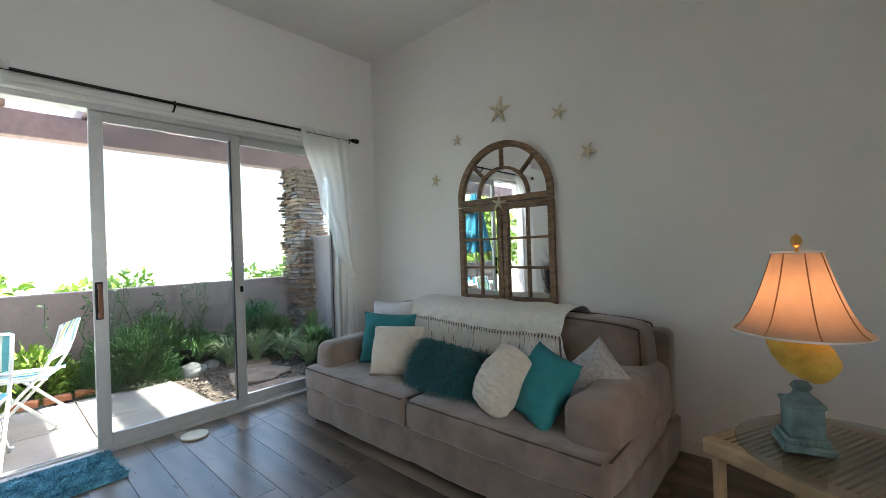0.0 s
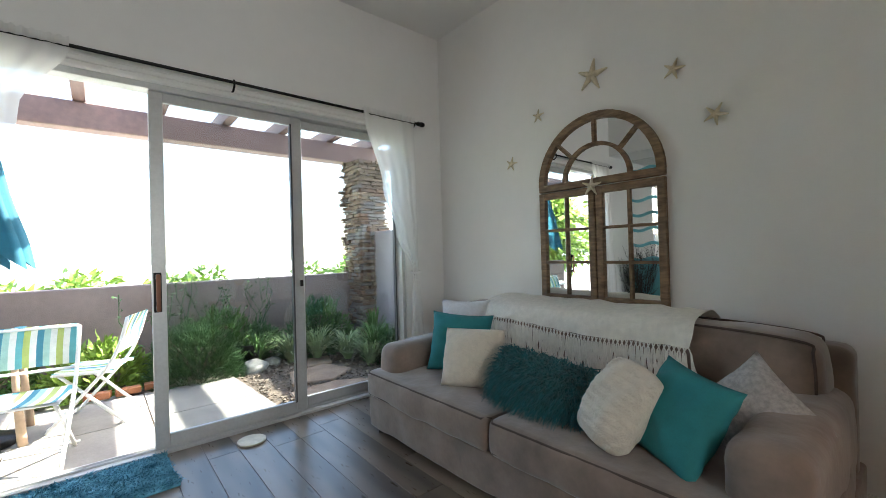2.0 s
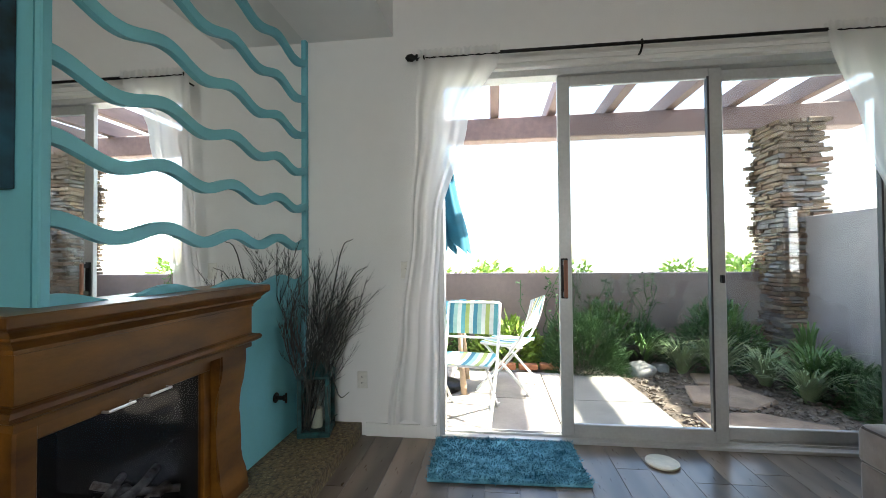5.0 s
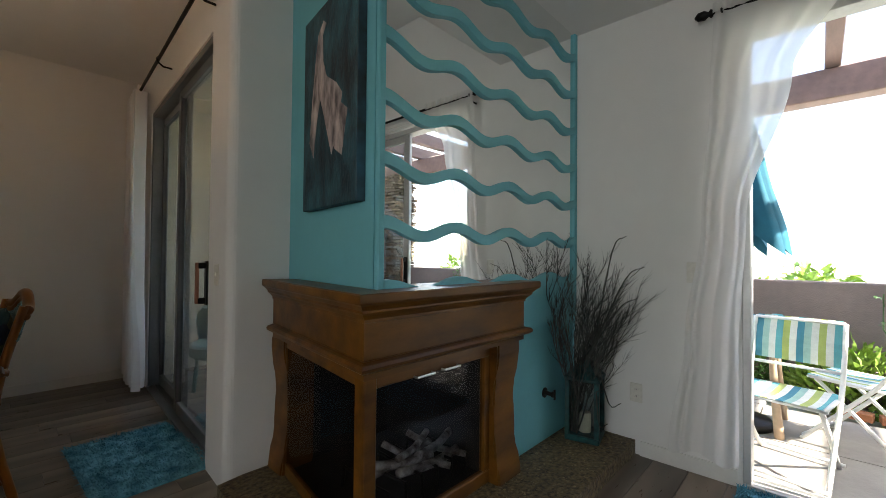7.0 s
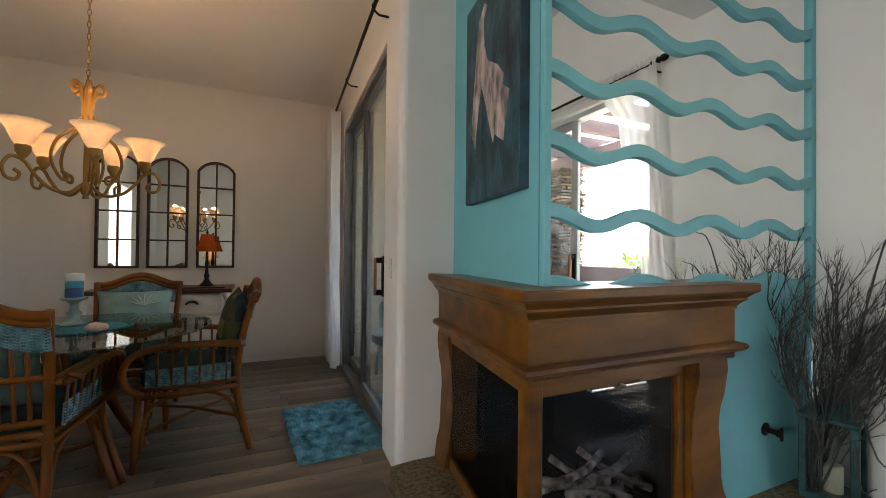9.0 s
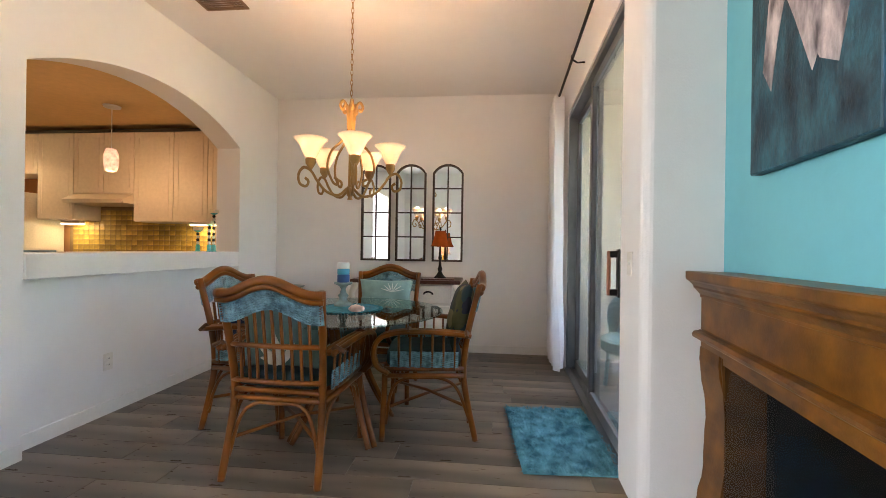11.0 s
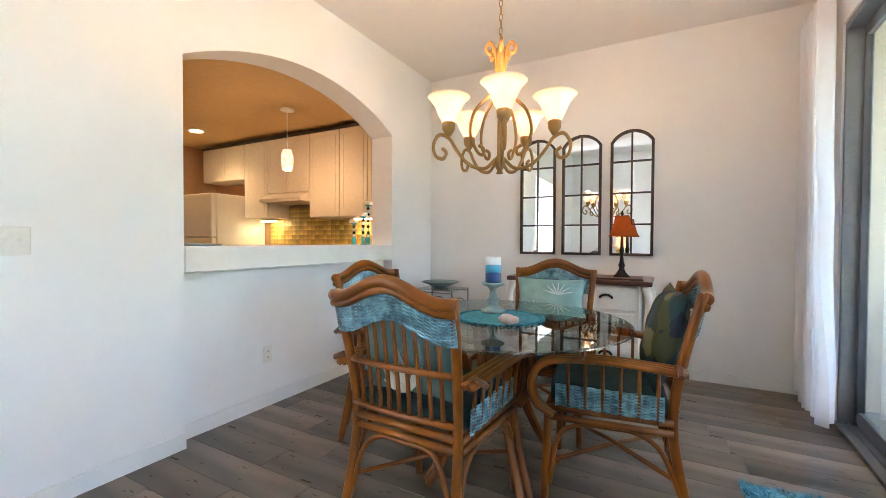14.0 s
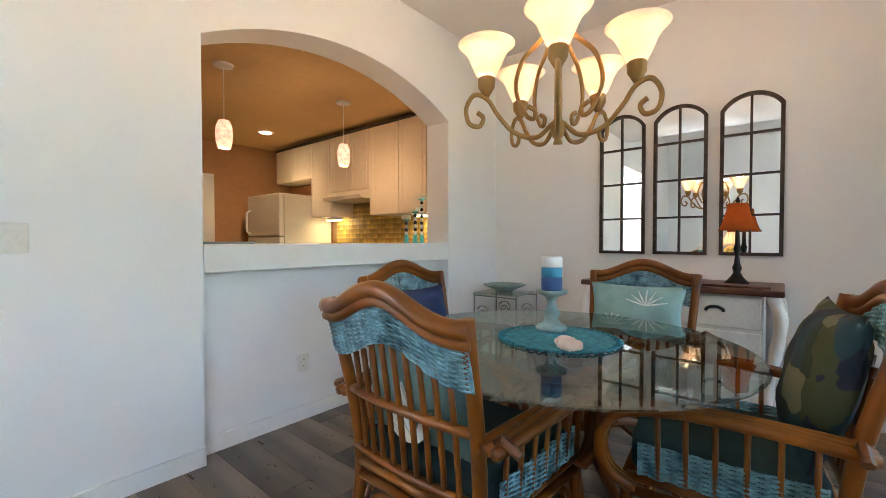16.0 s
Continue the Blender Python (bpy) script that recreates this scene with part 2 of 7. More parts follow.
def cushion(bm, w, h, t, n=16, pinch=0.5, sag=0.0, wrinkle=0.004, seed=0, oval=0.0, ruche=0.0):
    """A stuffed square lying in the xz plane, thick along y, centred on its lower edge."""
    grid = {}
    for s in (1, -1):
        for i in range(n + 1):
            for j in range(n + 1):
                u, v = 2 * i / n - 1, 2 * j / n - 1
                edge = (1 - abs(u) ** 2.6) * (1 - abs(v) ** 2.6)
                th = t / 2 * max(edge, 0) ** pinch
                ear = 1 - 0.05 * (1 - u * u) * abs(v) - 0.05 * (1 - v * v) * abs(u)
                wob = noise.noise(Vector((u * 2.2 + seed, v * 2.2, s * 3 + seed))) * wrinkle * 3 * (edge ** 0.5 if edge > 0 else 0)
                p = (u * w / 2 * (1 - 0.06 * (1 - v * v) * (abs(u) > 0.99)) * (1 - 0.05 * (1 - abs(v)) * u * u), s * th + s * wob + sag * (1 - u * u) * v, (v + 1) * h / 2 * 1.0 - 0.04 * h * (1 - u * u) * (v * v) * v)
                k = 1 - oval * (u * u * v * v) * 0.29
                ridge = ruche * math.sin(v * 34 + 2.5 * noise.noise(Vector((u * 3, v * 4, s)))) * max(edge, 0) ** 0.5
                crease = -0.10 * t * math.exp(-((abs(u) + abs(v) - 1.35) / 0.16) ** 2) * max(edge, 0) ** 0.3
                p = (p[0] * k, p[1] + s * (ridge + crease), (p[2] - h / 2) * k + h / 2)
                key = (s, i, j)
                if s == -1 and (i in (0, n) or j in (0, n)):
                    grid[key] = grid[(1, i, j)]
                else:
                    grid[key] = bm.verts.new(p)
    for s in (1, -1):
        for i in range(n):
            for j in range(n):
                f = [grid[(s, i, j)], grid[(s, i + 1, j)], grid[(s, i + 1, j + 1)], grid[(s, i, j + 1)]]
                if len(set(f)) == 4:
                    bm.faces.new(f)


def blades(bm, places, length, width, rnd, droop=0.5, lean=0.35, seg=2):
    """Thin bent strands at (place, normal)."""
    for p, nrm in places:
        p, nrm = Vector(p), Vector(nrm)
        d = (nrm + Vector((rnd.uniform(-1, 1), rnd.uniform(-1, 1), rnd.uniform(-1, 1))) * lean).normalized()
        side = d.orthogonal().normalized()
        side.rotate(Matrix.Rotation(rnd.uniform(0, 6.28), 3, d))
        L = length * rnd.uniform(0.6, 1.25)
        prev = None
        for i in range(seg + 1):
            f = i / seg
            q = p + d * L * f + Vector((0, 0, -droop * L * f * f)) + side.cross(d) * L * 0.25 * f * f
            w = width * (1 - f * 0.85) / 2
            a, b = bm.verts.new(q - side * w), bm.verts.new(q + side * w)
            if prev:
                bm.faces.new((prev[0], prev[1], b, a))
            prev = (a, b)


def setting(name, bm, material, label, category, smooth=False):
    return tagged(part(name, bm, material, smooth=smooth), label, category, kind="structure")


# ---- the large structure ----
WX, SY, DY, AX = -3.6, 2.84, -5.01, 1.34      # door wall, sofa wall, dining wall, arch wall
HL, HD = 3.45, 2.85                            # living and dining ceilings
ODY0, ODY1, ODZ = -0.40, 2.37, 2.42            # living slider opening


def dining_wall_x(y):
    return -1.73 + 0.056 * (y + 2.3)


def frange(a, b, n):
    return [a + (b - a) * i / n for i in range(n + 1)]


# floor bed under the planks
bm = bm_new()
slab(bm, [(WX - 0.14, -1.2), (-2.1, -1.2), (-2.1, -2.3), (-1.95, -2.3), (-2.0, DY - 0.1), (AX + 0.15, DY - 0.1), (AX + 0.15, SY + 0.1), (WX - 0.14, SY + 0.1)], -0.12, -0.006)
FLOOR = setting("floor", bm, JOINT, "grey-brown wood-look vinyl plank floor", "floor")

# wall with the living room slider
bm = bm_new()
box(bm, WX - 0.15, -1.32, -0.1, WX, ODY0, HL)
box(bm, WX - 0.15, ODY1, -0.1, WX, SY + 0.15, HL)
box(bm, WX - 0.15, ODY0, ODZ + 0.06, WX, ODY1, HL)
setting("wall_west", bm, WALL, "white textured wall around the sliding patio door", "wall")
bm = bm_new()
box(bm, WX, SY, -0.1, AX + 0.15, SY + 0.15, HL)
setting("wall_north", bm, WALL, "white textured wall behind the sofa", "wall")
# dining end wall
bm = bm_new()
box(bm, -2.1, DY - 0.15, -0.1, AX, DY, HL)
setting("wall_south", bm, WALL, "white textured wall at the end of the dining area", "wall")

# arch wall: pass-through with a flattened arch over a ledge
EN0, EN1, ENZ, ENX = -0.80, 0.60, 2.42, 2.75    # opening to the added hall, and its glazed end
AY0, AY1, ASP, ATOP, LEDGE = -2.385, -4.28, 2.10, 2.35, 1.083
bm = bm_new()
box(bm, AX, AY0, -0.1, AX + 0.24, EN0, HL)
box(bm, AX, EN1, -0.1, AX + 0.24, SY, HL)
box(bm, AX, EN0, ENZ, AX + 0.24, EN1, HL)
box(bm, AX, DY - 0.15, -0.1, AX + 0.24, AY1, HL)
box(bm, AX + 0.10, AY1, -0.1, AX + 0.24, AY0, 0.94)
mid, half = (AY0 + AY1) / 2, (AY0 - AY1) / 2
rise = ATOP - ASP
rad = (half * half + rise * rise) / (2 * rise)
arch_pts = []
for i in range(25):
    y = AY0 + (AY1 - AY0) * i / 24
    arch_pts.append((y, math.sqrt(rad * rad - (y - mid) ** 2) - (rad - ATOP)))
slab(bm, arch_pts + [(AY1, HL), (AY0, HL)], AX, AX + 0.24, axis="x")
setting("wall_east", bm, WALL, "white wall with an arched kitchen pass-through", "wall")
bm = bm_new()
box(bm, AX - 0.004, AY1 + 0.003, 0.94, AX + 0.40, AY0 - 0.003, LEDGE, 0.006)
setting("ledge", bm, TRIM, "thick white pass-through ledge under the arch", "ledge")

# unseen hall with a glazed front, added behind the camera for east daylight
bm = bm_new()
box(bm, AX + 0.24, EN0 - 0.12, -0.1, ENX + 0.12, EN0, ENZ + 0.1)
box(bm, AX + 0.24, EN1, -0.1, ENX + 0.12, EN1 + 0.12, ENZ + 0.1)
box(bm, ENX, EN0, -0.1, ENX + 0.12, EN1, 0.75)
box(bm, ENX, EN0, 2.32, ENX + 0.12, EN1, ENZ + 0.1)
setting("added_hall_wall", bm, WALL, "white walls of the added unseen hall", "wall")
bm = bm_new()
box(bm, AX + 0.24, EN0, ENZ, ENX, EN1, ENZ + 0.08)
setting("added_hall_ceiling", bm, CEIL, "plain white ceiling of the added unseen hall", "ceiling")
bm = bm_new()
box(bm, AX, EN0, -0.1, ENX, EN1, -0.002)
setting("floor_entry", bm, PLANK, "grey-brown wood-look floor of the added unseen hall", "floor")
win = thing("window_1", pose(ENX + 0.06, 0, 0), "white framed window of the added unseen hall", "window", kind="structure")
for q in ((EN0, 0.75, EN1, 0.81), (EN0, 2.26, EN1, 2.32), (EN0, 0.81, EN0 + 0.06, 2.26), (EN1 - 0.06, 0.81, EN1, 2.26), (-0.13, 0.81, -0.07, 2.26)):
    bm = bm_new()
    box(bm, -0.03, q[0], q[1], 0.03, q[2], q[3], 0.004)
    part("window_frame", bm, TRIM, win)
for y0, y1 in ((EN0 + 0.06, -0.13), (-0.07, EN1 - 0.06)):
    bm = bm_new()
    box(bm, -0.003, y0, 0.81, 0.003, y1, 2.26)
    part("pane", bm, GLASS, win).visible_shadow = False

# wall with the dining slider, slightly skewed
DO0, DO1, DOZ = -2.61, -4.50, 2.45
bm = bm_new()
def dpoly(y0, y1, z0, z1, t=0.14):
    slab(bm, [(dining_wall_x(y0), y0), (dining_wall_x(y1), y1), (dining_wall_x(y1) - t, y1), (dining_wall_x(y0) - t, y0)], z0, z1)
rc = [(-1.73 - 0.05 + 0.05 * math.cos(radians(a)), -2.27 - 0.05 + 0.05 * math.sin(radians(a))) for a in range(0, 91, 15)]
slab(bm, rc + [(-2.2, -2.24), (-2.2, -2.42), (dining_wall_x(DO0) - 0.14, -2.42), (dining_wall_x(DO0) - 0.14, DO0), (dining_wall_x(DO0), DO0)], -0.1, HL)
dpoly(DO1, DY, -0.1, HL)
dpoly(DO0, DO1, DOZ, HL)
setting("wall_pillar", bm, WALL, "white wall with rounded corner and dining patio door", "wall")

# chimney breast
CH = [(-3.62, -1.33), (-1.905, -1.33), (-2.04, -2.26), (-3.62, -2.26)]
bm = bm_new()
slab(bm, CH, 0.79, HL)
slab(bm, [(-3.62, -1.33), (-2.68, -1.33), (-2.68, -2.26), (-3.62, -2.26)], 0, 0.79)
setting("chimney_breast", bm, TEAL, "teal painted chimney breast above the fireplace", "chimney")
# soffit above the fireplace
bm = bm_new()
box(bm, WX, -1.325, 2.70, -1.75, -0.70, HL)
setting("soffit", bm, WALL, "white dropped soffit above the fireplace", "soffit")
# ceilings
bm = bm_new()
box(bm, WX, -0.70, HL, AX, SY, HL + 0.1)
setting("ceiling_living", bm, CEIL, "plain white living room ceiling", "ceiling")
bm = bm_new()
box(bm, -2.1, DY - 0.1, HD, AX + 0.0, -0.70, HD + 0.1)
box(bm, -1.75, -0.76, HD, AX, -0.70, HL)
setting("ceiling_dining", bm, CEIL, "plain white lower dining ceiling", "ceiling")
# roof over everything
bm = bm_new()
box(bm, -3.85, -2.42, HL + 0.12, 6.0, 3.2, HL + 0.3)
box(bm, -2.15, -5.3, HL + 0.12, 6.0, -2.42, HL + 0.3)
setting("roof", bm, STUCCO, "flat roof over the rooms", "roof")

# baseboards
bm = bm_new()
def base(x0, y0, x1, y1, t=0.012, h=0.085):
    d = Vector((x1 - x0, y1 - y0)).normalized()
    nx, ny = -d.y * t, d.x * t
    slab(bm, [(x0, y0), (x1, y1), (x1 + nx, y1 + ny), (x0 + nx, y0 + ny)], 0, h)
base(WX, ODY0 - 0.02, WX, -0.90)
base(WX, SY, WX, ODY1)
base(AX, SY, WX, SY)
base(AX, AY0 + 0.0, AX, SY)
base(AX, DY, AX, AY1)
base(AX + 0.1, AY1, AX + 0.1, AY0)
base(dining_wall_x(DY) , DY, AX, DY)
setting("baseboard", bm, TRIM, "low white painted baseboard", "baseboard")

# raised hearth of exposed aggregate, round the fireplace
HEARTH = mat("pebble_aggregate", (0.055, 0.038, 0.018), 0.55, var=0.5, scale=45, col2=(0.21, 0.155, 0.075), bump=0.8, bscale=70, fine=0.2)
bm = bm_new()
slab(bm, [(WX + 0.005, -0.93), (-1.55, -0.93), (-1.68, -2.22), (-1.8, -2.235), (-2.05, -2.235), (-1.905, -1.34), (WX + 0.005, -1.34)], 0.0, 0.085)
setting("hearth", bm, HEARTH, "low brown pebble aggregate hearth slab", "hearth")

# loose pebbles set in the hearth's surface
rnd = random.Random(19)
bm = bm_new()
for k in range(900):
    x = rnd.uniform(-3.55, -1.75)
    y = rnd.uniform(-1.24, -0.96) if x > -2.75 else rnd.uniform(-1.30, -0.96)
    r = rnd.uniform(0.004, 0.010)
    a0, sq = rnd.uniform(0, 6.28), rnd.uniform(0.6, 1.0)
    ring = [bm.verts.new((x + r * math.cos(a0 + i * 1.2566), y + sq * r * math.sin(a0 + i * 1.2566), 0.084)) for i in range(5)]
    tip = bm.verts.new((x, y, 0.085 + r * 0.45))
    for i in range(5):
        bm.faces.new((ring[i], ring[(i + 1) % 5], tip))
PEBBLE = mat("tan_pebble", (0.16, 0.115, 0.055), 0.5, var=0.5, scale=30, col2=(0.34, 0.27, 0.15))
tagged(part("hearth_pebbles", bm, PEBBLE, smooth=True), "small tan pebbles set in the brown hearth slab", "pebbles", kind="stuff")

# ---- living room slider ----
def slider(name, m, widths, height, open_first, label, metal=ALU):
    """Local: x out along the wall's run, y inward, z up. First panel may stand open."""
    t = thing(name, m, label, "sliding door", kind="structure")
    W = sum(widths)
    bm = bm_new()
    box(bm, 0, -0.12, 0, 0.035, 0.0, height, 0.003)
    box(bm, W - 0.035, -0.12, 0, W, 0.0, height, 0.003)
    box(bm, 0, -0.12, height - 0.045, W, 0.0, height, 0.003)
    part("frame", bm, metal, t, "silver aluminium outer frame")
    bm = bm_new()
    box(bm, 0, -0.12, -0.01, W, 0.01, 0.02, 0.003)
    for y in (-0.09, -0.045):
        box(bm, 0.03, y - 0.004, 0.02, W - 0.03, y + 0.004, 0.034)
    part("track", bm, metal, t, "aluminium floor track")
    x = 0
    for i, w in enumerate(widths):
        x0, x1 = x, x + w
        x += w
        if i == 0 and open_first:
            continue
        yy = -0.05 if i == (1 if open_first else 0) else -0.095
        p = bm_new()
        s = 0.05
        box(p, x0 - 0.03, yy - 0.018, 0.034, x0 + s, yy + 0.018, height - 0.045, 0.004)
        box(p, x1 - s, yy - 0.018, 0.034, x1 + 0.03 if i < len(widths) - 1 else x1 - 0.03, yy + 0.018, height - 0.045, 0.004)
        box(p, x0 + s, yy - 0.017, 0.034, x1 - s, yy + 0.017, 0.034 + 0.075, 0.004)
        box(p, x0 + s, yy - 0.017, height - 0.11, x1 - s, yy + 0.017, height - 0.045, 0.004)
        panel = part("panel_frame", p, metal, t)
        g = bm_new()
        box(g, x0 + s, yy - 0.003, 0.1, x1 - s, yy + 0.003, height - 0.1)
        pane = part("pane", g, GLASS, panel, "clear glass pane")
        pane.visible_shadow = False
        q = bm_new()
        box(q, x1 - s - 0.012, yy - 0.012, 0.1, x1 - s, yy + 0.022, height - 0.1)
        part("seal", q, DARKALU, panel, "dark rubber seal strip")
    return t


door = slider("patio_door", Matrix(((0, 1, 0, WX - 0.01), (1, 0, 0, ODY0), (0, 0, 1, 0.0), (0, 0, 0, 1))), (0.82, 0.95, 1.0), ODZ, True, "three-panel aluminium sliding glass door standing open")
GRIP = mat("handle_wood", (0.27, 0.10, 0.05), 0.5)
def door_handle(parent, x, y, z, side=1):
    bm = bm_new()
    box(bm, x - 0.022, y, z - 0.13, x + 0.022, y + 0.012, z + 0.13, 0.004)
    box(bm, x - 0.012, y, z - 0.12, x + 0.012, y + 0.055, z - 0.085, 0.004)
    box(bm, x - 0.012, y, z + 0.085, x + 0.012, y + 0.055, z + 0.12, 0.004)
    h = part("handle", bm, IRON, parent, "black metal door pull")
    bm = bm_new()
    box(bm, x - 0.012, y + 0.045, z - 0.12, x + 0.012, y + 0.064, z + 0.12, 0.006, 2)
    part("grip", bm, GRIP, h, "reddish wooden grip")
door_handle(door, 0.82, -0.03, 1.05)
bm = bm_new()
box(bm, 1.76, -0.03, 1.02, 1.78, 0.0, 1.07, 0.004)
part("latch", bm, IRON, door, "small dark latch")

# headrail above the door: two pale fluted rails
bm = bm_new()
box(bm, WX, ODY0 + 0.0, ODZ - 0.01, WX + 0.05, ODY1, ODZ + 0.022, 0.006)
box(bm, WX, ODY0 + 0.0, ODZ + 0.028, WX + 0.035, ODY1, ODZ + 0.062, 0.006)
setting("door_head", bm, TRIM, "pale fluted head trim above the patio door", "trim")

# dining slider
def wall_matrix(y0):
    d = Vector((-0.056, -1, 0)).normalized()
    n = Vector((1, -0.056, 0)).normalized()
    return Matrix(((d.x, n.x, 0, dining_wall_x(y0) - 0.01), (d.y, n.y, 0, y0), (0, 0, 1, 0), (0, 0, 0, 1)))
door2 = slider("dining_patio_door", wall_matrix(DO0), (1.0, 0.89), DOZ, False, "closed two-panel grey aluminium sliding glass door", GREYALU)
door_handle(door2, 0.14, -0.02, 1.02)

# ---- curtain rods and curtains ----
def rod(name, m, length, brackets, label):
    t = thing(name, m, label, "curtain rod")
    bm = bm_new()
    tube(bm, [(0, 0, 0), (length, 0, 0)], 0.011, 10)
    part("pole", bm, IRON, t)
    for x, s in ((0, -1), (length, 1)):
        bm = bm_new()
        tube(bm, [(x, 0, 0), (x + s * 0.02, 0, 0), (x + s * 0.03, 0, 0), (x + s * 0.05, 0, 0), (x + s * 0.08, 0, 0), (x + s * 0.095, 0, 0)], 0.026, 10, taper=lambda f: (0.5, 0.9, 0.5, 1.0, 0.85, 0.2)[min(5, round(f * 5))])
        part("finial", bm, IRON, t, smooth=True)
    for x in brackets:
        bm = bm_new()
        tube(bm, [(x, -0.085, -0.05), (x, -0.03, -0.05), (x, 0.0, -0.03), (x, 0.012, 0.0), (x, 0.0, 0.016)], 0.007, 8)
        part("bracket", bm, IRON, t)
    return t


rod("curtain_rod", Matrix(((0, 1, 0, WX + 0.09), (1, 0, 0, -0.50), (0, 0, 1, 2.50), (0, 0, 0, 1))), 2.98, (0.03, 1.38, 2.95), "black iron curtain rod above the patio door")
wm = wall_matrix(-2.3)
rod("curtain_rod", wm @ pose(0.15, 0.10, 2.62), 2.45, (0.1, 1.2, 2.4), "black iron curtain rod above the dining door")


def curtain(name, m, rows, folds, material, label, amp=0.014, nz=40, nx=90):
    """rows: (height, left, right) of the gathered edge; pleats run between."""
    t = thing(name, m, label, "curtain")
    bm = bm_new()
    grid = []
    zs = [r[0] for r in rows]
    for k in range(nz + 1):
        z = zs[0] + (zs[-1] - zs[0]) * k / nz
        i = max(j for j in range(len(rows) - 1) if rows[j][0] >= z - 1e-9) if z > zs[-1] else len(rows) - 2
        a, b = rows[i], rows[i + 1]
        f = (a[0] - z) / (a[0] - b[0])
        f = f * f * (3 - 2 * f)
        l, r = a[1] + (b[1] - a[1]) * f, a[2] + (b[2] - a[2]) * f
        row = []
        for j in range(nx + 1):
            u = j / nx
            w = amp * (0.5 + 0.5 * min(1, (r - l) / 0.3))
            y = w * math.sin(u * folds * 6.283 + 1.6 * math.sin(z * 0.5 + u * 4) + 1.1 * math.sin(u * 11 + folds)) + 0.012 * noise.noise(Vector((u * 6, z * 1.5, folds)))
            zz = z + (0.02 * math.sin(u * 9 + folds) if k == nz else 0)
            row.append(bm.verts.new((l + (r - l) * u + 0.004 * math.sin(u * 17 + z), y, zz)))
        grid.append(row)
    for A, B in zip(grid, grid[1:]):
        for j in range(nx):
            bm.faces.new((A[j], A[j + 1], B[j + 1], B[j]))
    part("cloth", bm, material, t, smooth=True)
    bm = bm_new()
    l, r = rows[0][1], rows[0][2]
    for j in range(60):
        u0, u1 = j / 60, (j + 1) / 60
        for dy in (0.017, -0.017):
            vs = [bm.verts.new((l + (r - l) * u, dy + 0.005 * math.sin(u * 70), z)) for u, z in ((u0, rows[0][0] - 0.01), (u1, rows[0][0] - 0.01), (u1, rows[0][0] + 0.04 + 0.006 * math.sin(u1 * 90)), (u0, rows[0][0] + 0.04 + 0.006 * math.sin(u0 * 90)))]
            bm.faces.new(vs)
    part("heading", bm, material, t)
    return t


CM = Matrix(((0, 1, 0, WX + 0.09), (1, 0, 0, 0), (0, 0, 1, 0), (0, 0, 0, 1)))
curtain("sheer_curtain", CM, [(2.50, -0.51, 0.02), (2.1, -0.53, -0.19), (1.4, -0.57, -0.37), (0.75, -0.65, -0.40), (0.13, -0.73, -0.40)], 4, SHEER, "white sheer curtain gathered beside the open door", amp=0.005)
cr = curtain("sheer_curtain", CM, [(2.50, 1.90, 2.44), (1.85, 2.08, 2.46), (1.45, 2.21, 2.465), (1.08, 2.385, 2.455), (0.7, 2.36, 2.50), (0.1, 2.32, 2.56)], 4, SHEER, "white sheer curtain tied back beside the sofa", amp=0.005)
bm = bm_new()
tube(bm, [(2.418 + 0.042 * math.cos(a), 0.03 * math.sin(a), 1.08 + 0.006 * math.sin(2 * a)) for a in (6.283 * i / 20 for i in range(20))], 0.012, 6, closed=True)
part("tieback", bm, SHEER, cr, "knotted sheer tie")
curtain("white_curtain", wm @ pose(0, 0.10, 0), [(2.62, 2.14, 2.6), (1.2, 2.06, 2.62), (0.05, 1.95, 2.64)], 6, LINEN, "white opaque curtain beside the dining door", amp=0.05)


# ---- sofa ----
def rounded(bm, x0, y0, z0, x1, y1, z1, r, puff=0.0, n=10, seed=0):
    """A soft upholstered block: rounded box with puffed, slightly uneven faces."""
    c = Vector(((x0 + x1) / 2, (y0 + y1) / 2, (z0 + z1) / 2))
    h = Vector(((x1 - x0) / 2, (y1 - y0) / 2, (z1 - z0) / 2))
    made = {}
    def vert(p):
        key = tuple(round(q, 5) for q in p)
        if key not in made:
            q = Vector([max(-h[i] + r, min(h[i] - r, p[i])) for i in range(3)])
            d = Vector(p) - q
            if d.length > 1e-9:
                d = d.normalized() * r
            e = [1 - (abs(q[i]) / max(h[i], 1e-6)) ** 2 for i in range(3)]
            bulge = Vector((d.x * e[1] * e[2], d.y * e[0] * e[2], d.z * e[0] * e[1])) * (puff / max(r, 1e-6))
            w = noise.noise(Vector(p) * 5 + Vector((seed, seed * 2, 0))) * 0.008 + noise.noise(Vector(p) * 13 + Vector((seed * 3, 0, seed))) * 0.004
            made[key] = bm.verts.new(c + q + d + bulge + d.normalized() * w if d.length else c + q)
        return made[key]
    def steps(k):
        a = [-h[k] + r * f for f in (0, 0.3, 0.65, 1)]
        m = max(2, int((2 * h[k] - 2 * r) / 0.045))
        return a + [(-h[k] + r) + (2 * h[k] - 2 * r) * i / m for i in range(1, m)] + [-v for v in a[::-1]]
    S = [steps(k) for k in range(3)]
    for k in range(3):
        i, j = (k + 1) % 3, (k + 2) % 3
        for s in (-1, 1):
            for a in range(len(S[i]) - 1):
                for b in range(len(S[j]) - 1):
                    q = []
                    for da, db in ((0, 0), (1, 0), (1, 1), (0, 1)):
                        p = [0, 0, 0]
                        p[k], p[i], p[j] = s * h[k], S[i][a + da], S[j][b + db]
                        q.append(vert(p))
                    if len(set(q)) == 4:
                        bm.faces.new(q)


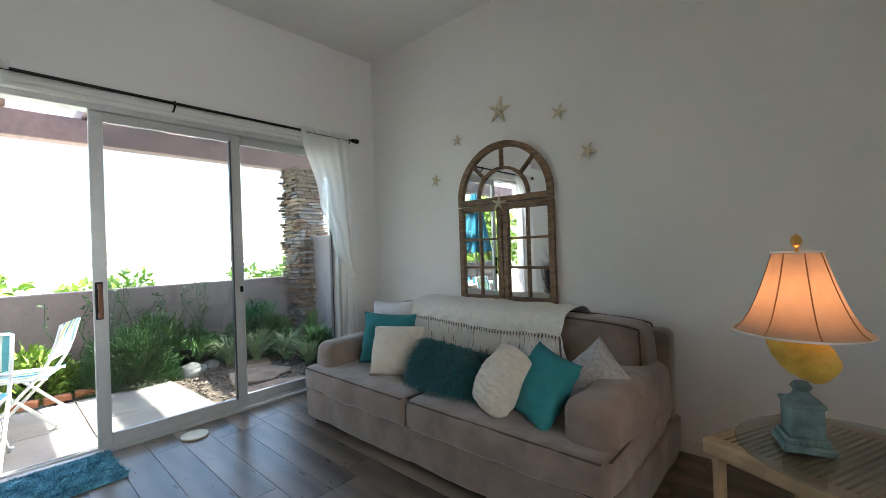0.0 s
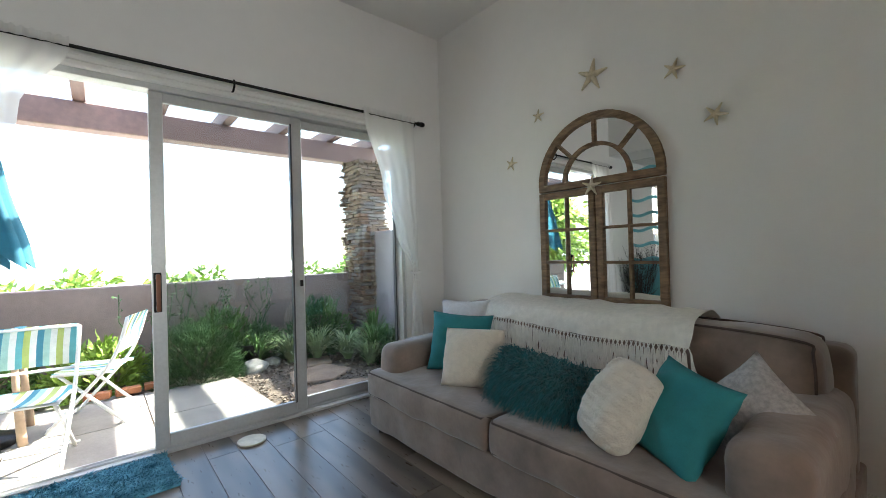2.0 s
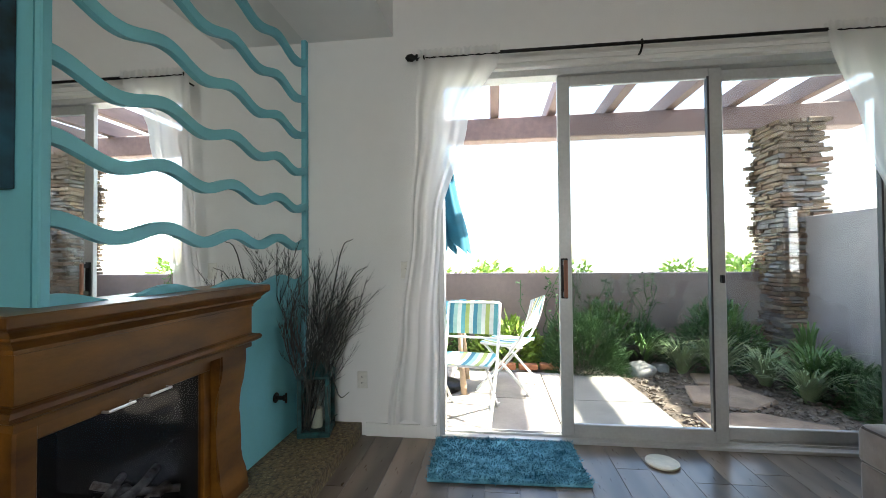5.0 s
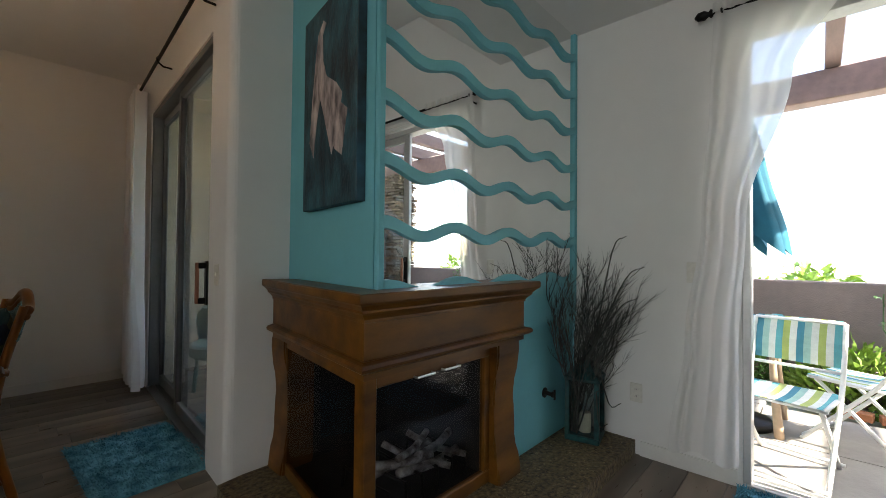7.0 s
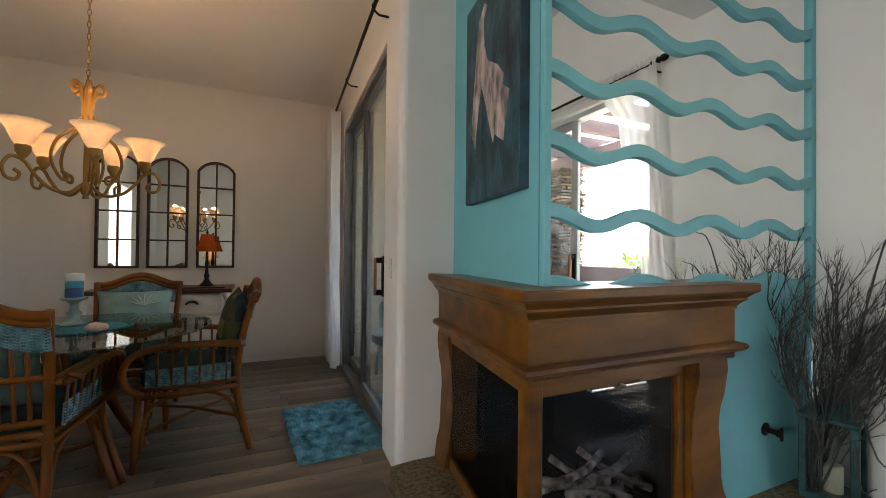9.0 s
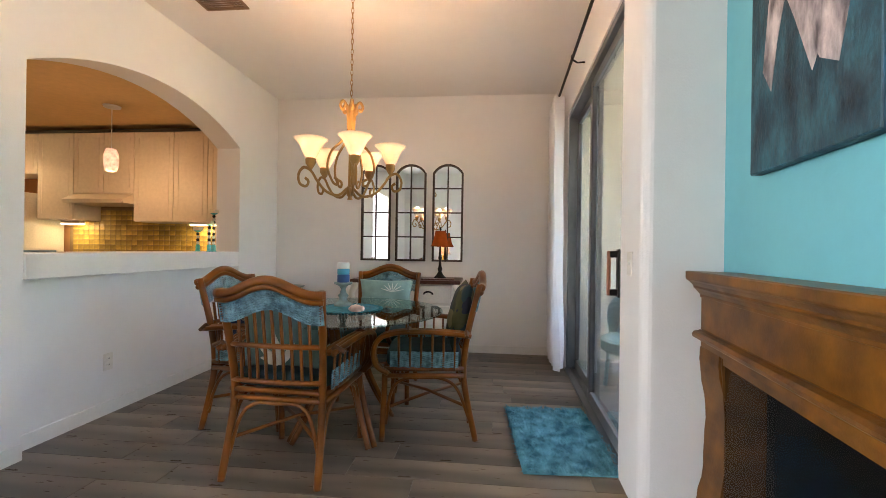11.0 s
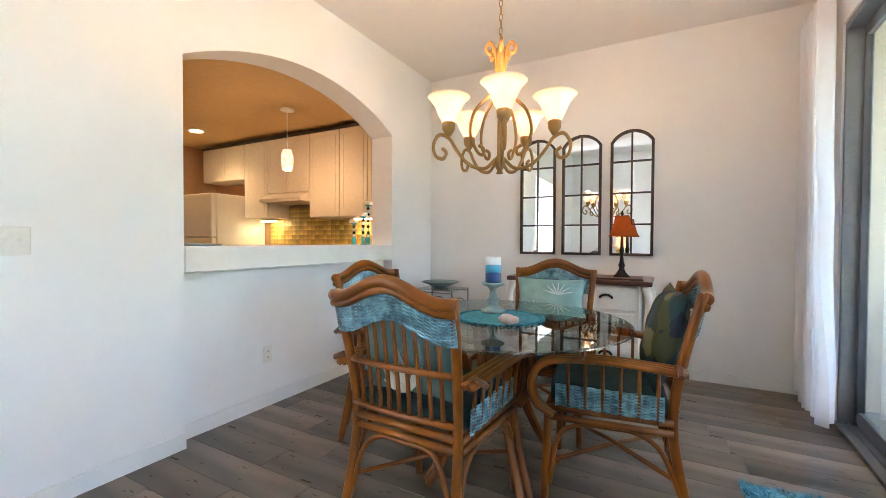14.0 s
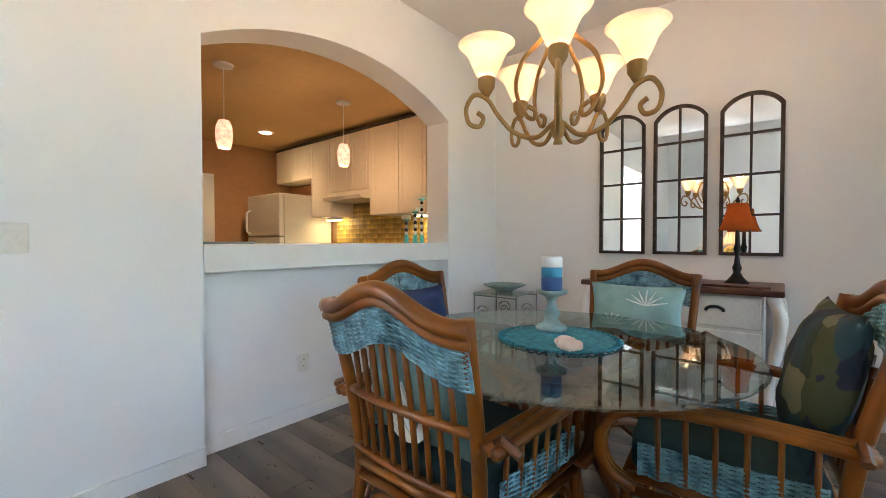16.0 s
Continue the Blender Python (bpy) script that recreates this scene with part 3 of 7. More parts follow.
SX0, SX1, SF, SB = -2.97, -0.58, 1.56, 2.74
sofa = thing("sofa", pose(0, 0, 0), "taupe microsuede three-seat sofa with loose cushions", "sofa")
bm = bm_new()
rounded(bm, SX0, SF + 0.02, 0.05, SX1, SB, 0.27, 0.02)
part("base", bm, SOFA, sofa, smooth=True)
for x0, x1, sd in ((SX0 + 0.01, -1.80, 1), (-1.795, SX1 - 0.01, 2)):
    bm = bm_new()
    rounded(bm, x0, SF, 0.265, x1, 2.45, 0.44, 0.035, puff=0.02, seed=sd)
    part("seat_cushion", bm, SOFA, sofa, smooth=True)
    bm = bm_new()
    for z in (0.285, 0.43):
        tube(bm, [(x0 + 0.006, 2.2, z), (x0 + 0.004, SF + 0.05, z), (x0 + 0.035, SF + 0.004, z), (x1 - 0.035, SF + 0.004, z), (x1 - 0.004, SF + 0.05, z), (x1 - 0.006, 2.2, z)], 0.0055, 6)
    part("piping", bm, PIPING, sofa, "darker taupe piping")
for x0, x1, sd in ((SX0 + 0.12, -1.80, 3), (-1.79, SX1 - 0.1, 4)):
    bm = bm_new()
    rounded(bm, x0, 2.33, 0.42, x1, 2.64, 0.858, 0.09, puff=0.024, seed=sd)
    part("back_cushion", bm, SOFA, sofa, smooth=True)
    bm = bm_new()
    for y in (2.355, 2.60):
        tube(bm, smooth_path([(x0 + 0.012, y, 0.50), (x0 + 0.014, y, 0.78), (x0 + 0.07, y, 0.85), ((x0 + x1) / 2, y, 0.872), (x1 - 0.07, y, 0.85), (x1 - 0.014, y, 0.78), (x1 - 0.012, y, 0.50)], 5), 0.006, 6)
    part("back_piping", bm, PIPING, sofa, "darker taupe piping")
bm = bm_new()
rounded(bm, SX0 + 0.02, 2.56, 0.2, SX1 - 0.02, SB, 0.80, 0.05, puff=0.01, seed=5)
part("back", bm, SOFA, sofa, smooth=True)
for x0, x1, sd in ((SX0 + 0.02, SX0 + 0.26, 6), (SX1 - 0.26, SX1 - 0.02, 7)):
    bm = bm_new()
    rounded(bm, x0, SF + 0.10, 0.25, x1, SB - 0.02, 0.625, 0.075, puff=0.015, seed=sd)
    part("arm", bm, SOFA, sofa, smooth=True)
for x in (SX0 + 0.06, SX1 - 0.06):
    for y in (SF + 0.09, SB - 0.07):
        bm = bm_new()
        lathe(bm, [(0.028, 0), (0.034, 0.05)], 4, (x, y, 0))
        part("foot", bm, BLACKWOOD, sofa, "black wooden block foot")

# ---- throw over the back ----
THROW = mat("cream_throw", (0.80, 0.77, 0.70), 0.95, var=0.06, scale=30, bump=0.35, bscale=220, fine=0.08)
throw = thing("throw_blanket", pose(0, 0, 0), "cream woven throw with knotted fringe over the sofa back", "blanket")
bm = bm_new()
TX0, TX1, NX = -2.52, -1.13, 60
def throw_profile(u):
    x = TX0 + (TX1 - TX0) * u
    k = 0.012 * noise.noise(Vector((u * 7, 0, 3))) + 0.007 * noise.noise(Vector((u * 19, 5, 3)))
    top = 0.925 - 0.012 * u
    return [(x + 0.01, 2.765, 0.6), (x, 2.762, 0.82), (x, 2.72, 0.875), (x, 2.62, top + k), (x, 2.46, top - 0.005 + k), (x - 0.01 + 0.02 * u, 2.335 + k, 0.885), (x - 0.02 + 0.03 * u, 2.293 + k, 0.835 - 0.012 * u), (x - 0.03 + 0.03 * u, 2.280 + 1.5 * k, 0.785 - 0.03 * u + 0.012 * math.sin(u * 8))]
grid = []
for i in range(NX + 1):
    grid.append([bm.verts.new(p + Vector((0, 0.004 * math.sin(i * 0.9 + j), 0.004 * noise.noise(p * 9)))) for j, p in enumerate(smooth_path(throw_profile(i / NX), 3))])
for A, B in zip(grid, grid[1:]):
    for j in range(len(A) - 1):
        bm.faces.new((A[j], A[j + 1], B[j + 1], B[j]))
part("cloth", bm, THROW, throw, smooth=True)
rnd = random.Random(5)
bm = bm_new()
for i in range(0, 120):
    u = i / 119
    e = throw_profile(u)[-1]
    x, y, z = e
    nx = 0.012 * (1 if i % 2 else -1)
    tube(bm, [(x, y - 0.004, z), (x + nx, y - 0.01, z - 0.025)], 0.0035, 5)
    for q in range(3):
        L = rnd.uniform(0.13, 0.21)
        dx, dy = rnd.uniform(-0.03, 0.03), rnd.uniform(-0.035, 0.0)
        tube(bm, smooth_path([(x + nx, y - 0.01, z - 0.025), (x + nx + dx * 0.3, y - 0.016, z - 0.025 - L * 0.35), (x + nx + dx, y + dy * 0.5 - 0.01, z - 0.025 - L * 0.75), (x + nx + dx * 1.4, y + dy - 0.01, z - 0.025 - L)], 3), 0.0045, 5)
tagged(part("fringe", bm, THROW, throw, "knotted cream fringe"), kind="stuff")

# ---- pillows ----
WHITEFUR = mat("white_plush", (0.70, 0.70, 0.72), 0.95, var=0.05, scale=40, bump=0.5, bscale=150, sheen=0.4)
TEALCLOTH = mat("teal_cotton", (0.022, 0.22, 0.24), 0.8, var=0.06, scale=20, bump=0.15, bscale=300)
CREAMKNIT = mat("cream_waffle", (0.72, 0.66, 0.56), 0.95, var=0.05, scale=30, bump=0.7, bscale=90, sheen=0.3)
TEALFUR = mat("teal_faux_fur", (0.008, 0.11, 0.125), 0.8, var=0.4, scale=30, col2=(0.025, 0.23, 0.25), sheen=0.3)
GREYTWEED = mat("grey_tweed", (0.48, 0.45, 0.43), 0.95, var=0.2, scale=60, bump=0.5, bscale=200)


def pillow(label, m, w, h, t, material, seed=0, wrinkle=0.004, oval=0.0, ruche=0.0, n=16):
    bm = bm_new()
    cushion(bm, w, h, t, n, seed=seed, wrinkle=wrinkle, oval=oval, ruche=ruche)
    p = part("throw_pillow", bm, material, smooth=True)
    p.matrix_basis = m
    return tagged(p, label, "pillow", "pillows on the sofa")


pillow("white plush pillow against the sofa arm", pose(-2.62, 2.17, 0.49, -14, 0, 24), 0.40, 0.42, 0.19, WHITEFUR, 1, 0.007)
pillow("plain teal cotton pillow leaning in the sofa corner", pose(-2.45, 1.96, 0.44, -16, 3, 30), 0.44, 0.41, 0.18, TEALCLOTH, 2, 0.007)
pillow("square cream plush pillow on the seat", pose(-2.15, 1.80, 0.44, -24, 0, 30), 0.41, 0.38, 0.19, CREAMKNIT, 3, 0.006, 0.25)
pillow("cream ruched oblong pillow standing on the seat", pose(-1.30, 1.68, 0.44, -30, 16, -18), 0.29, 0.41, 0.20, CREAMKNIT, 5, 0.008, 0.75, 0.0045, 40)
pillow("plain teal cotton pillow turned on its corner", pose(-1.08, 1.74, 0.44, -30, 10, -24), 0.34, 0.39, 0.17, TEALCLOTH, 6, 0.008)
pillow("grey tweed pillow in the sofa corner", pose(-0.97, 2.06, 0.46, -26, 40, -24), 0.36, 0.36, 0.16, GREYTWEED, 7, 0.006)
fur = thing("fur_pillow", pose(-1.68, 1.80, 0.44, -26, 4, 0), "shaggy teal faux fur bolster pillow", "pillow", "pillows on the sofa")
bm = bm_new()
cushion(bm, 0.64, 0.29, 0.22, seed=4, oval=0.5)
pts = [(v.co.copy(), (v.co - Vector((v.co.x * 0.8, 0, 0.135))).normalized()) for v in bm.verts]
faces = [(f.calc_center_median(), (f.calc_center_median() - Vector((f.calc_center_median().x * 0.8, 0, 0.135))).normalized()) for f in bm.faces]
part("body", bm, TEALFUR, fur, smooth=True)
rnd = random.Random(8)
bm = bm_new()
places = []
for p, n_ in (pts + faces):
    for q in range(10):
        places.append((Vector(p) + Vector((rnd.uniform(-0.025, 0.025), rnd.uniform(-0.01, 0.01), rnd.uniform(-0.012, 0.012))), n_))
blades(bm, places, 0.062, 0.0055, rnd, droop=0.7, lean=0.7, seg=3)
tagged(part("fur", bm, TEALFUR, fur), kind="stuff")

# ---- arched window mirror and starfish ----
def bar_arc(bm, cx, cz, r0, r1, a0, a1, y0, y1, n=20):
    slab(bm, arc(cx, cz, r1, a0, a1, n) + arc(cx, cz, r0, a1, a0, n), y0, y1, axis="y")
am = thing("arched_mirror", pose(-1.885, SY - 0.004, 0), "brown wooden arched window-pane wall mirror", "mirror")
HW = 0.47
top = thing("arch_section", pose(0, 0, 0), "", "")
top.parent = am
bm = bm_new()
bar_arc(bm, 0, 1.752, HW - 0.05, HW, 0, 180, -0.035, 0, 28)
box(bm, -HW, -0.035, 1.705, HW, 0, 1.757, 0.004)
part("arch_frame", bm, OLDWOOD, top)
bm = bm_new()
bar_arc(bm, 0, 1.752, 0.235, 0.26, 0, 180, -0.03, -0.006, 20)
for a in (45, 90, 135):
    c, s = math.cos(radians(a)), math.sin(radians(a))
    slab(bm, [(0.25 * c - 0.011 * s, 1.752 + 0.25 * s + 0.011 * c), (0.25 * c + 0.011 * s, 1.752 + 0.25 * s - 0.011 * c), (0.43 * c + 0.011 * s, 1.752 + 0.43 * s - 0.011 * c), (0.43 * c - 0.011 * s, 1.752 + 0.43 * s + 0.011 * c)], -0.03, -0.006, axis="y")
part("arch_muntin", bm, OLDWOOD, top)
bm = bm_new()
slab(bm, arc(0, 1.752, HW - 0.045, 0, 180, 28), -0.012, -0.006, axis="y")
part("arch_glass", bm, MIRROR, top, "mirrored panes")
for sx in (-1, 1):
    a, b = (-HW, -0.004) if sx < 0 else (0.004, HW)
    bm = bm_new()
    for q in ((a, 0.867, a + 0.05, 1.695), (b - 0.05, 0.867, b, 1.695)):
        box(bm, q[0], -0.035, q[1], q[2], 0, q[3], 0.004)
    for z0, z1 in ((0.867, 0.917), (1.645, 1.695)):
        box(bm, a + 0.05, -0.034, z0, b - 0.05, 0, z1, 0.003)
    leaf = part("shutter_frame", bm, OLDWOOD, am)
    bm = bm_new()
    c = (a + b) / 2
    box(bm, c - 0.01, -0.03, 0.917, c + 0.01, -0.012, 1.645, 0.003)
    for z in (1.16, 1.403):
        box(bm, a + 0.05, -0.031, z - 0.01, b - 0.05, -0.012, z + 0.01, 0.003)
    part("muntin", bm, OLDWOOD, leaf)
    bm = bm_new()
    box(bm, a + 0.045, -0.012, 0.91, b - 0.045, -0.006, 1.65)
    part("mirror_pane", bm, MIRROR, leaf, "mirrored panes")
STAR = mat("dried_starfish", (0.66, 0.58, 0.42), 0.9, var=0.15, scale=25, bump=0.7, bscale=160)
def starfish(x, z, r, turn, y=SY):
    bm = bm_new()
    c = bm.verts.new((0, -0.022, 0))
    ring = []
    for i in range(10):
        a = radians(turn + 36 * i)
        rr = r * (1.0 if i % 2 == 0 else 0.2)
        ring.append((rr * math.cos(a), rr * math.sin(a)))
    for i in range(5):
        a = radians(turn + 72 * i)
        tip = Vector((r * math.cos(a), -0.012, r * math.sin(a)))
        tube(bm, [(0, -0.016, 0), tip * 0.35 + Vector((0, -0.012, 0)), tip * 0.7 + Vector((0, -0.006, 0)), tip], 0.017 * r / 0.09, 8, taper=lambda f: 1.25 - f * 1.0)
    bm.verts.remove(c)
    p = part("starfish", bm, STAR, smooth=True)
    p.matrix_basis = pose(x, y, z)
    tagged(p, "pale dried starfish fixed to the white wall" if y == SY else "pale starfish fixed to the mirror frame", "starfish", "starfish round the mirror")
for x, z, r, turn in ((-1.89, 2.487, 0.115, 80), (-1.356, 2.34, 0.066, 70), (-1.143, 2.006, 0.066, 60), (-2.36, 2.326, 0.055, 85), (-2.646, 1.994, 0.06, 75)):
    starfish(x, z, r, turn)
starfish(-1.90, 1.70, 0.075, 84, SY - 0.035)

# ---- side table and lamp ----
RATTANPALE = mat("pale_rattan", (0.36, 0.25, 0.14), 0.6, var=0.2, scale=12, bump=0.2)
table = thing("side_table", pose(0.116, 1.79, 0, 0, 0, -25), "pale rattan side table with slatted top and glass", "side table")
bm = bm_new()
for i in range(26):
    x = -0.29 + 0.58 * i / 25
    box(bm, x - 0.007, -0.22, 0.575, x + 0.007, 0.30, 0.589, 0.002)
part("slats", bm, RATTANPALE, table)
for nm, q in (("front_rail", (-0.33, -0.25, 0.33, -0.19)), ("back_rail", (-0.33, 0.29, 0.33, 0.35)), ("side_rail", (-0.33, -0.19, -0.29, 0.29)), ("side_rail", (0.29, -0.19, 0.33, 0.29))):
    bm = bm_new()
    box(bm, q[0], q[1], 0.53, q[2], q[3], 0.592, 0.012, 2)
    part(nm, bm, RATTANPALE, table)
bm = bm_new()
lathe(bm, [(0.33, 0.594), (0.335, 0.598), (0.33, 0.602)], 40, (0, 0.05, 0))
gt = part("glass_top", bm, GLASS, table, "round clear glass top")
gt.visible_shadow = False
for x in (-0.29, 0.29):
    for y in (-0.21, 0.30):
        bm = bm_new()
        tube(bm, [(x, y, 0), (x, y, 0.53)], 0.022, 10)
        part("leg", bm, RATTANPALE, table)
bm = bm_new()
box(bm, -0.28, -0.2, 0.18, 0.28, 0.28, 0.20, 0.005)
part("shelf", bm, RATTANPALE, table)

VERDI = mat("verdigris_plaster", (0.10, 0.20, 0.21), 0.6, var=0.35, scale=14, col2=(0.2, 0.3, 0.29), bump=0.3)
SHELL = mat("yellow_shell", (0.75, 0.42, 0.04), 0.6, var=0.25, scale=8, col2=(0.85, 0.6, 0.12), bump=0.5, bscale=90)
SHADE = lit_cloth("lit_linen_shade", (0.52, 0.44, 0.36), 0.004, (1.0, 0.45, 0.20))
BRASS = mat("brass", (0.55, 0.33, 0.10), 0.35, metal=0.9)
LX, LY = 0.0, 1.80
lamp = thing("table_lamp", pose(LX, LY, 0.604, 0, 0, 18), "table lamp with yellow shell body and lit bell shade", "lamp")
bm = bm_new()
box(bm, -0.072, -0.072, 0, 0.072, 0.072, 0.024, 0.005)
box(bm, -0.062, -0.062, 0.024, 0.062, 0.062, 0.046, 0.006)
box(bm, -0.048, -0.048, 0.046, 0.048, 0.048, 0.148, 0.004)
box(bm, -0.054, -0.054, 0.148, 0.054, 0.054, 0.163, 0.004)
lathe(bm, [(0.05, 0.165), (0.03, 0.18), (0.022, 0.195), (0.032, 0.21), (0.02, 0.225)], 20)
for i in range(7):
    for s in (-1, 1):
        x = -0.06 + 0.02 * i
        box(bm, x * 0.9 - 0.005, s * 0.0635 - 0.003, 0.027, x * 0.9 + 0.005, s * 0.0635 + 0.003, 0.044)
part("base", bm, VERDI, lamp, "verdigris square plinth base")
bm = bm_new()
pts = []
for i in range(22):
    f = i / 21
    r = 0.012 + 0.075 * math.sin(math.pi * min(1, f * 1.02)) ** 0.8
    pts.append(Vector((0.075 - 0.165 * f, 0.0, 0.262 + 0.145 * f)))
tube(bm, pts, 1.0, 20, taper=lambda f: 0.010 + 0.066 * math.sin(math.pi * min(1, max(0, f * 0.80 + 0.19))) ** 0.8 * (1 + 0.035 * math.sin(f * 40)))
part("shell", bm, SHELL, lamp, "yellow conch shell body", smooth=True)
bm = bm_new()
tube(bm, [(0, 0, 0.36), (0, 0, 0.70)], 0.006, 8)
lathe(bm, [(0.004, 0.69), (0.014, 0.70), (0.017, 0.715), (0.012, 0.73), (0.003, 0.738)], 14)
part("stem", bm, BRASS, lamp, "brass stem and finial")
bm = bm_new()
prof = [(0.19 - 0.12 * f ** 0.62, 0.40 + 0.275 * f) for f in (i / 14 for i in range(15))]
n = 32
rings = []
for r, z in prof:
    rings.append([bm.verts.new((r * (1 - 0.02 * abs(math.sin(4 * t))) * math.cos(t), r * (1 - 0.02 * abs(math.sin(4 * t))) * math.sin(t), z)) for t in (2 * math.pi * j / n for j in range(n))])
for A, B in zip(rings, rings[1:]):
    for j in range(n):
        bm.faces.new((A[j], A[(j + 1) % n], B[(j + 1) % n], B[j]))
sh = part("shade", bm, SHADE, lamp, "glowing cream bell shade", smooth=True)
bm = bm_new()
for k in range(8):
    t = 2 * math.pi * k / 8
    tube(bm, [(r * 1.004 * math.cos(t), r * 1.004 * math.sin(t), z) for r, z in prof], 0.002, 5)
part("rib", bm, mat("shade_seam", (0.30, 0.16, 0.07), 0.8), sh, "dark seam ribs")
bm = bm_new()
tube(bm, [(0.191 * math.cos(t), 0.191 * math.sin(t), 0.40) for t in (6.283 * i / 40 for i in range(40))], 0.004, 6, closed=True)
part("rim", bm, TRIM, sh)
bm = bm_new()
tube(bm, [(0.071 * math.cos(t), 0.071 * math.sin(t), 0.675) for t in (6.283 * i / 30 for i in range(30))], 0.003, 6, closed=True)
part("rim", bm, TRIM, sh)
point("lamp_bulb", (LX, LY, 1.12), 0.24, (1.0, 0.42, 0.17), 0.05)


# ---- fireplace surround ----
SOOT = mat("firebox_black", (0.012, 0.011, 0.011), 0.8, var=0.3, scale=8)
DARKGLASS = see_through("smoked_glass", (0.80, 0.80, 0.81), gloss=0.015, graze=0.12)
BIRCH = mat("birch_log", (0.62, 0.58, 0.53), 0.9, var=0.3, scale=22, col2=(0.07, 0.05, 0.04), bump=0.4)
NICKEL = mat("nickel", (0.6, 0.56, 0.5), 0.3, metal=1.0)
FR, FL, BL = (-2.80, -1.275), (-1.835, -1.275), (-1.975, -2.235)


def loft_surround(bm, prof):
    """Moulding of (outward, height) pairs mitred round the fireplace's three open sides."""
    rings = []
    for d, z in prof:
        rings.append([bm.verts.new(p) for p in ((FR[0] - d, -1.335, z), (FR[0] - d, FR[1] + d, z), (FL[0] + d, FL[1] + d, z), (BL[0] + d, BL[1], z))])
    for A, B in zip(rings, rings[1:]):
        for j in range(3):
            bm.faces.new((A[j], A[j + 1], B[j + 1], B[j]))
    for k in (0, -1):
        bm.faces.new(rings[k])


fp = thing("fireplace", pose(0, 0, 0), "honey-stained wooden corner fireplace surround with glass doors", "fireplace")
bm = bm_new()
loft_surround(bm, [(0.03, 0.825), (0.03, 0.955), (0.036, 0.957), (0.036, 0.968), (0.05, 0.985), (0.062, 0.995), (0.062, 1.003), (0.078, 1.02), (0.09, 1.028), (0.093, 1.034), (0.093, 1.058), (0.088, 1.063)])
part("mantel_shelf", bm, MANTEL, fp)
bm = bm_new()
loft_surround(bm, [(0.02, 0.755), (0.03, 0.757), (0.03, 0.78), (0.045, 0.785), (0.062, 0.795), (0.066, 0.807), (0.058, 0.818), (0.04, 0.822), (0.035, 0.824)])
part("bead_moulding", bm, MANTEL, fp)
def scroll(z):
    return 0.022 * math.exp(-((z - 0.72) / 0.12) ** 2) - 0.006 * math.exp(-((z - 0.45) / 0.15) ** 2) + 0.032 * math.exp(-((z - 0.08) / 0.13) ** 2)
def leg(x0, x1, y0, y1, along):
    """A scrolled leg; along: which way it bulges."""
    bm = bm_new()
    rings = []
    for i in range(15):
        z = 0.085 + 0.672 * i / 14
        o = scroll(z)
        if along == "y":
            pts = ((x0 - o * 0.5, y0, z), (x1, y0, z), (x1, y1 + o, z), (x0 - o * 0.5, y1 + o, z))
        else:
            pts = ((x0, y0, z), (x0, y1, z), (x1 + o, y1, z), (x1 + o, y0, z))
        rings.append([bm.verts.new(p) for p in pts])
    for A, B in zip(rings, rings[1:]):
        for j in range(4):
            bm.faces.new((A[j], A[(j + 1) % 4], B[(j + 1) % 4], B[j]))
    bm.faces.new(rings[0])
    bm.faces.new(rings[-1])
    bmesh.ops.bevel(bm, geom=[e for e in bm.edges if abs(e.verts[0].co.z - e.verts[1].co.z) > 0.01], offset=0.008, segments=2, affect="EDGES")
    return part("leg", bm, MANTEL, fp)
leg(-2.78, -2.60, -1.335, -1.265, "y")
leg(-2.10, -1.955, -2.23, -2.08, "x")
bm = bm_new()
box(bm, -1.885, -1.33, 0.085, -1.825, -1.27, 0.757, 0.006)
part("corner_post", bm, MANTEL, fp)
bm = bm_new()
for q in ((-2.60, 0.70, -1.885, 0.757), (-2.60, 0.085, -1.885, 0.15), (-2.60, 0.15, -2.555, 0.70)):
    box(bm, q[0], -1.325, q[1], q[2], -1.295, q[3], 0.004)
part("door_frame", bm, MANTEL, fp)
bm = bm_new()
slab(bm, [(-1.855, -1.33), (-1.835, -1.33), (-1.945, -2.08), (-1.965, -2.08)], 0.085, 0.14)
part("side_frame", bm, MANTEL, fp)
bm = bm_new()
slab(bm, [(-1.855, -1.33), (-1.835, -1.33), (-1.945, -2.08), (-1.965, -2.08)], 0.72, 0.757)
part("side_frame", bm, MANTEL, fp)
bm = bm_new()
box(bm, -2.555, -1.312, 0.15, -1.885, -1.308, 0.70)
ob = part("glass_door", bm, DARKGLASS, fp, "smoked glass door")
ob.visible_shadow = False
for x in (-2.30, -2.14):
    bm = bm_new()
    tube(bm, [(x - 0.05, -1.295, 0.705), (x - 0.05, -1.275, 0.705), (x + 0.05, -1.275, 0.705), (x + 0.05, -1.295, 0.705)], 0.005, 8)
    part("handle", bm, NICKEL, ob, "thin nickel door handle")
bm = bm_new()
slab(bm, [(-1.848, -1.33), (-1.844, -1.33), (-1.953, -2.08), (-1.957, -2.08)], 0.14, 0.72)
ob = part("side_glass", bm, DARKGLASS, fp, "smoked glass side pane")
ob.visible_shadow = False
bm = bm_new()
box(bm, -2.675, -2.24, 0.088, -1.99, -2.1, 0.79)
box(bm, -2.675, -2.1, 0.088, -2.62, -1.335, 0.79)
slab(bm, [(-2.62, -1.335), (-1.86, -1.335), (-1.97, -2.1), (-2.62, -2.1)], 0.088, 0.10)
slab(bm, [(-2.62, -1.335), (-1.86, -1.335), (-1.97, -2.1), (-2.62, -2.1)], 0.765, 0.789)
part("firebox", bm, SOOT, fp, "sooty black firebox lining")
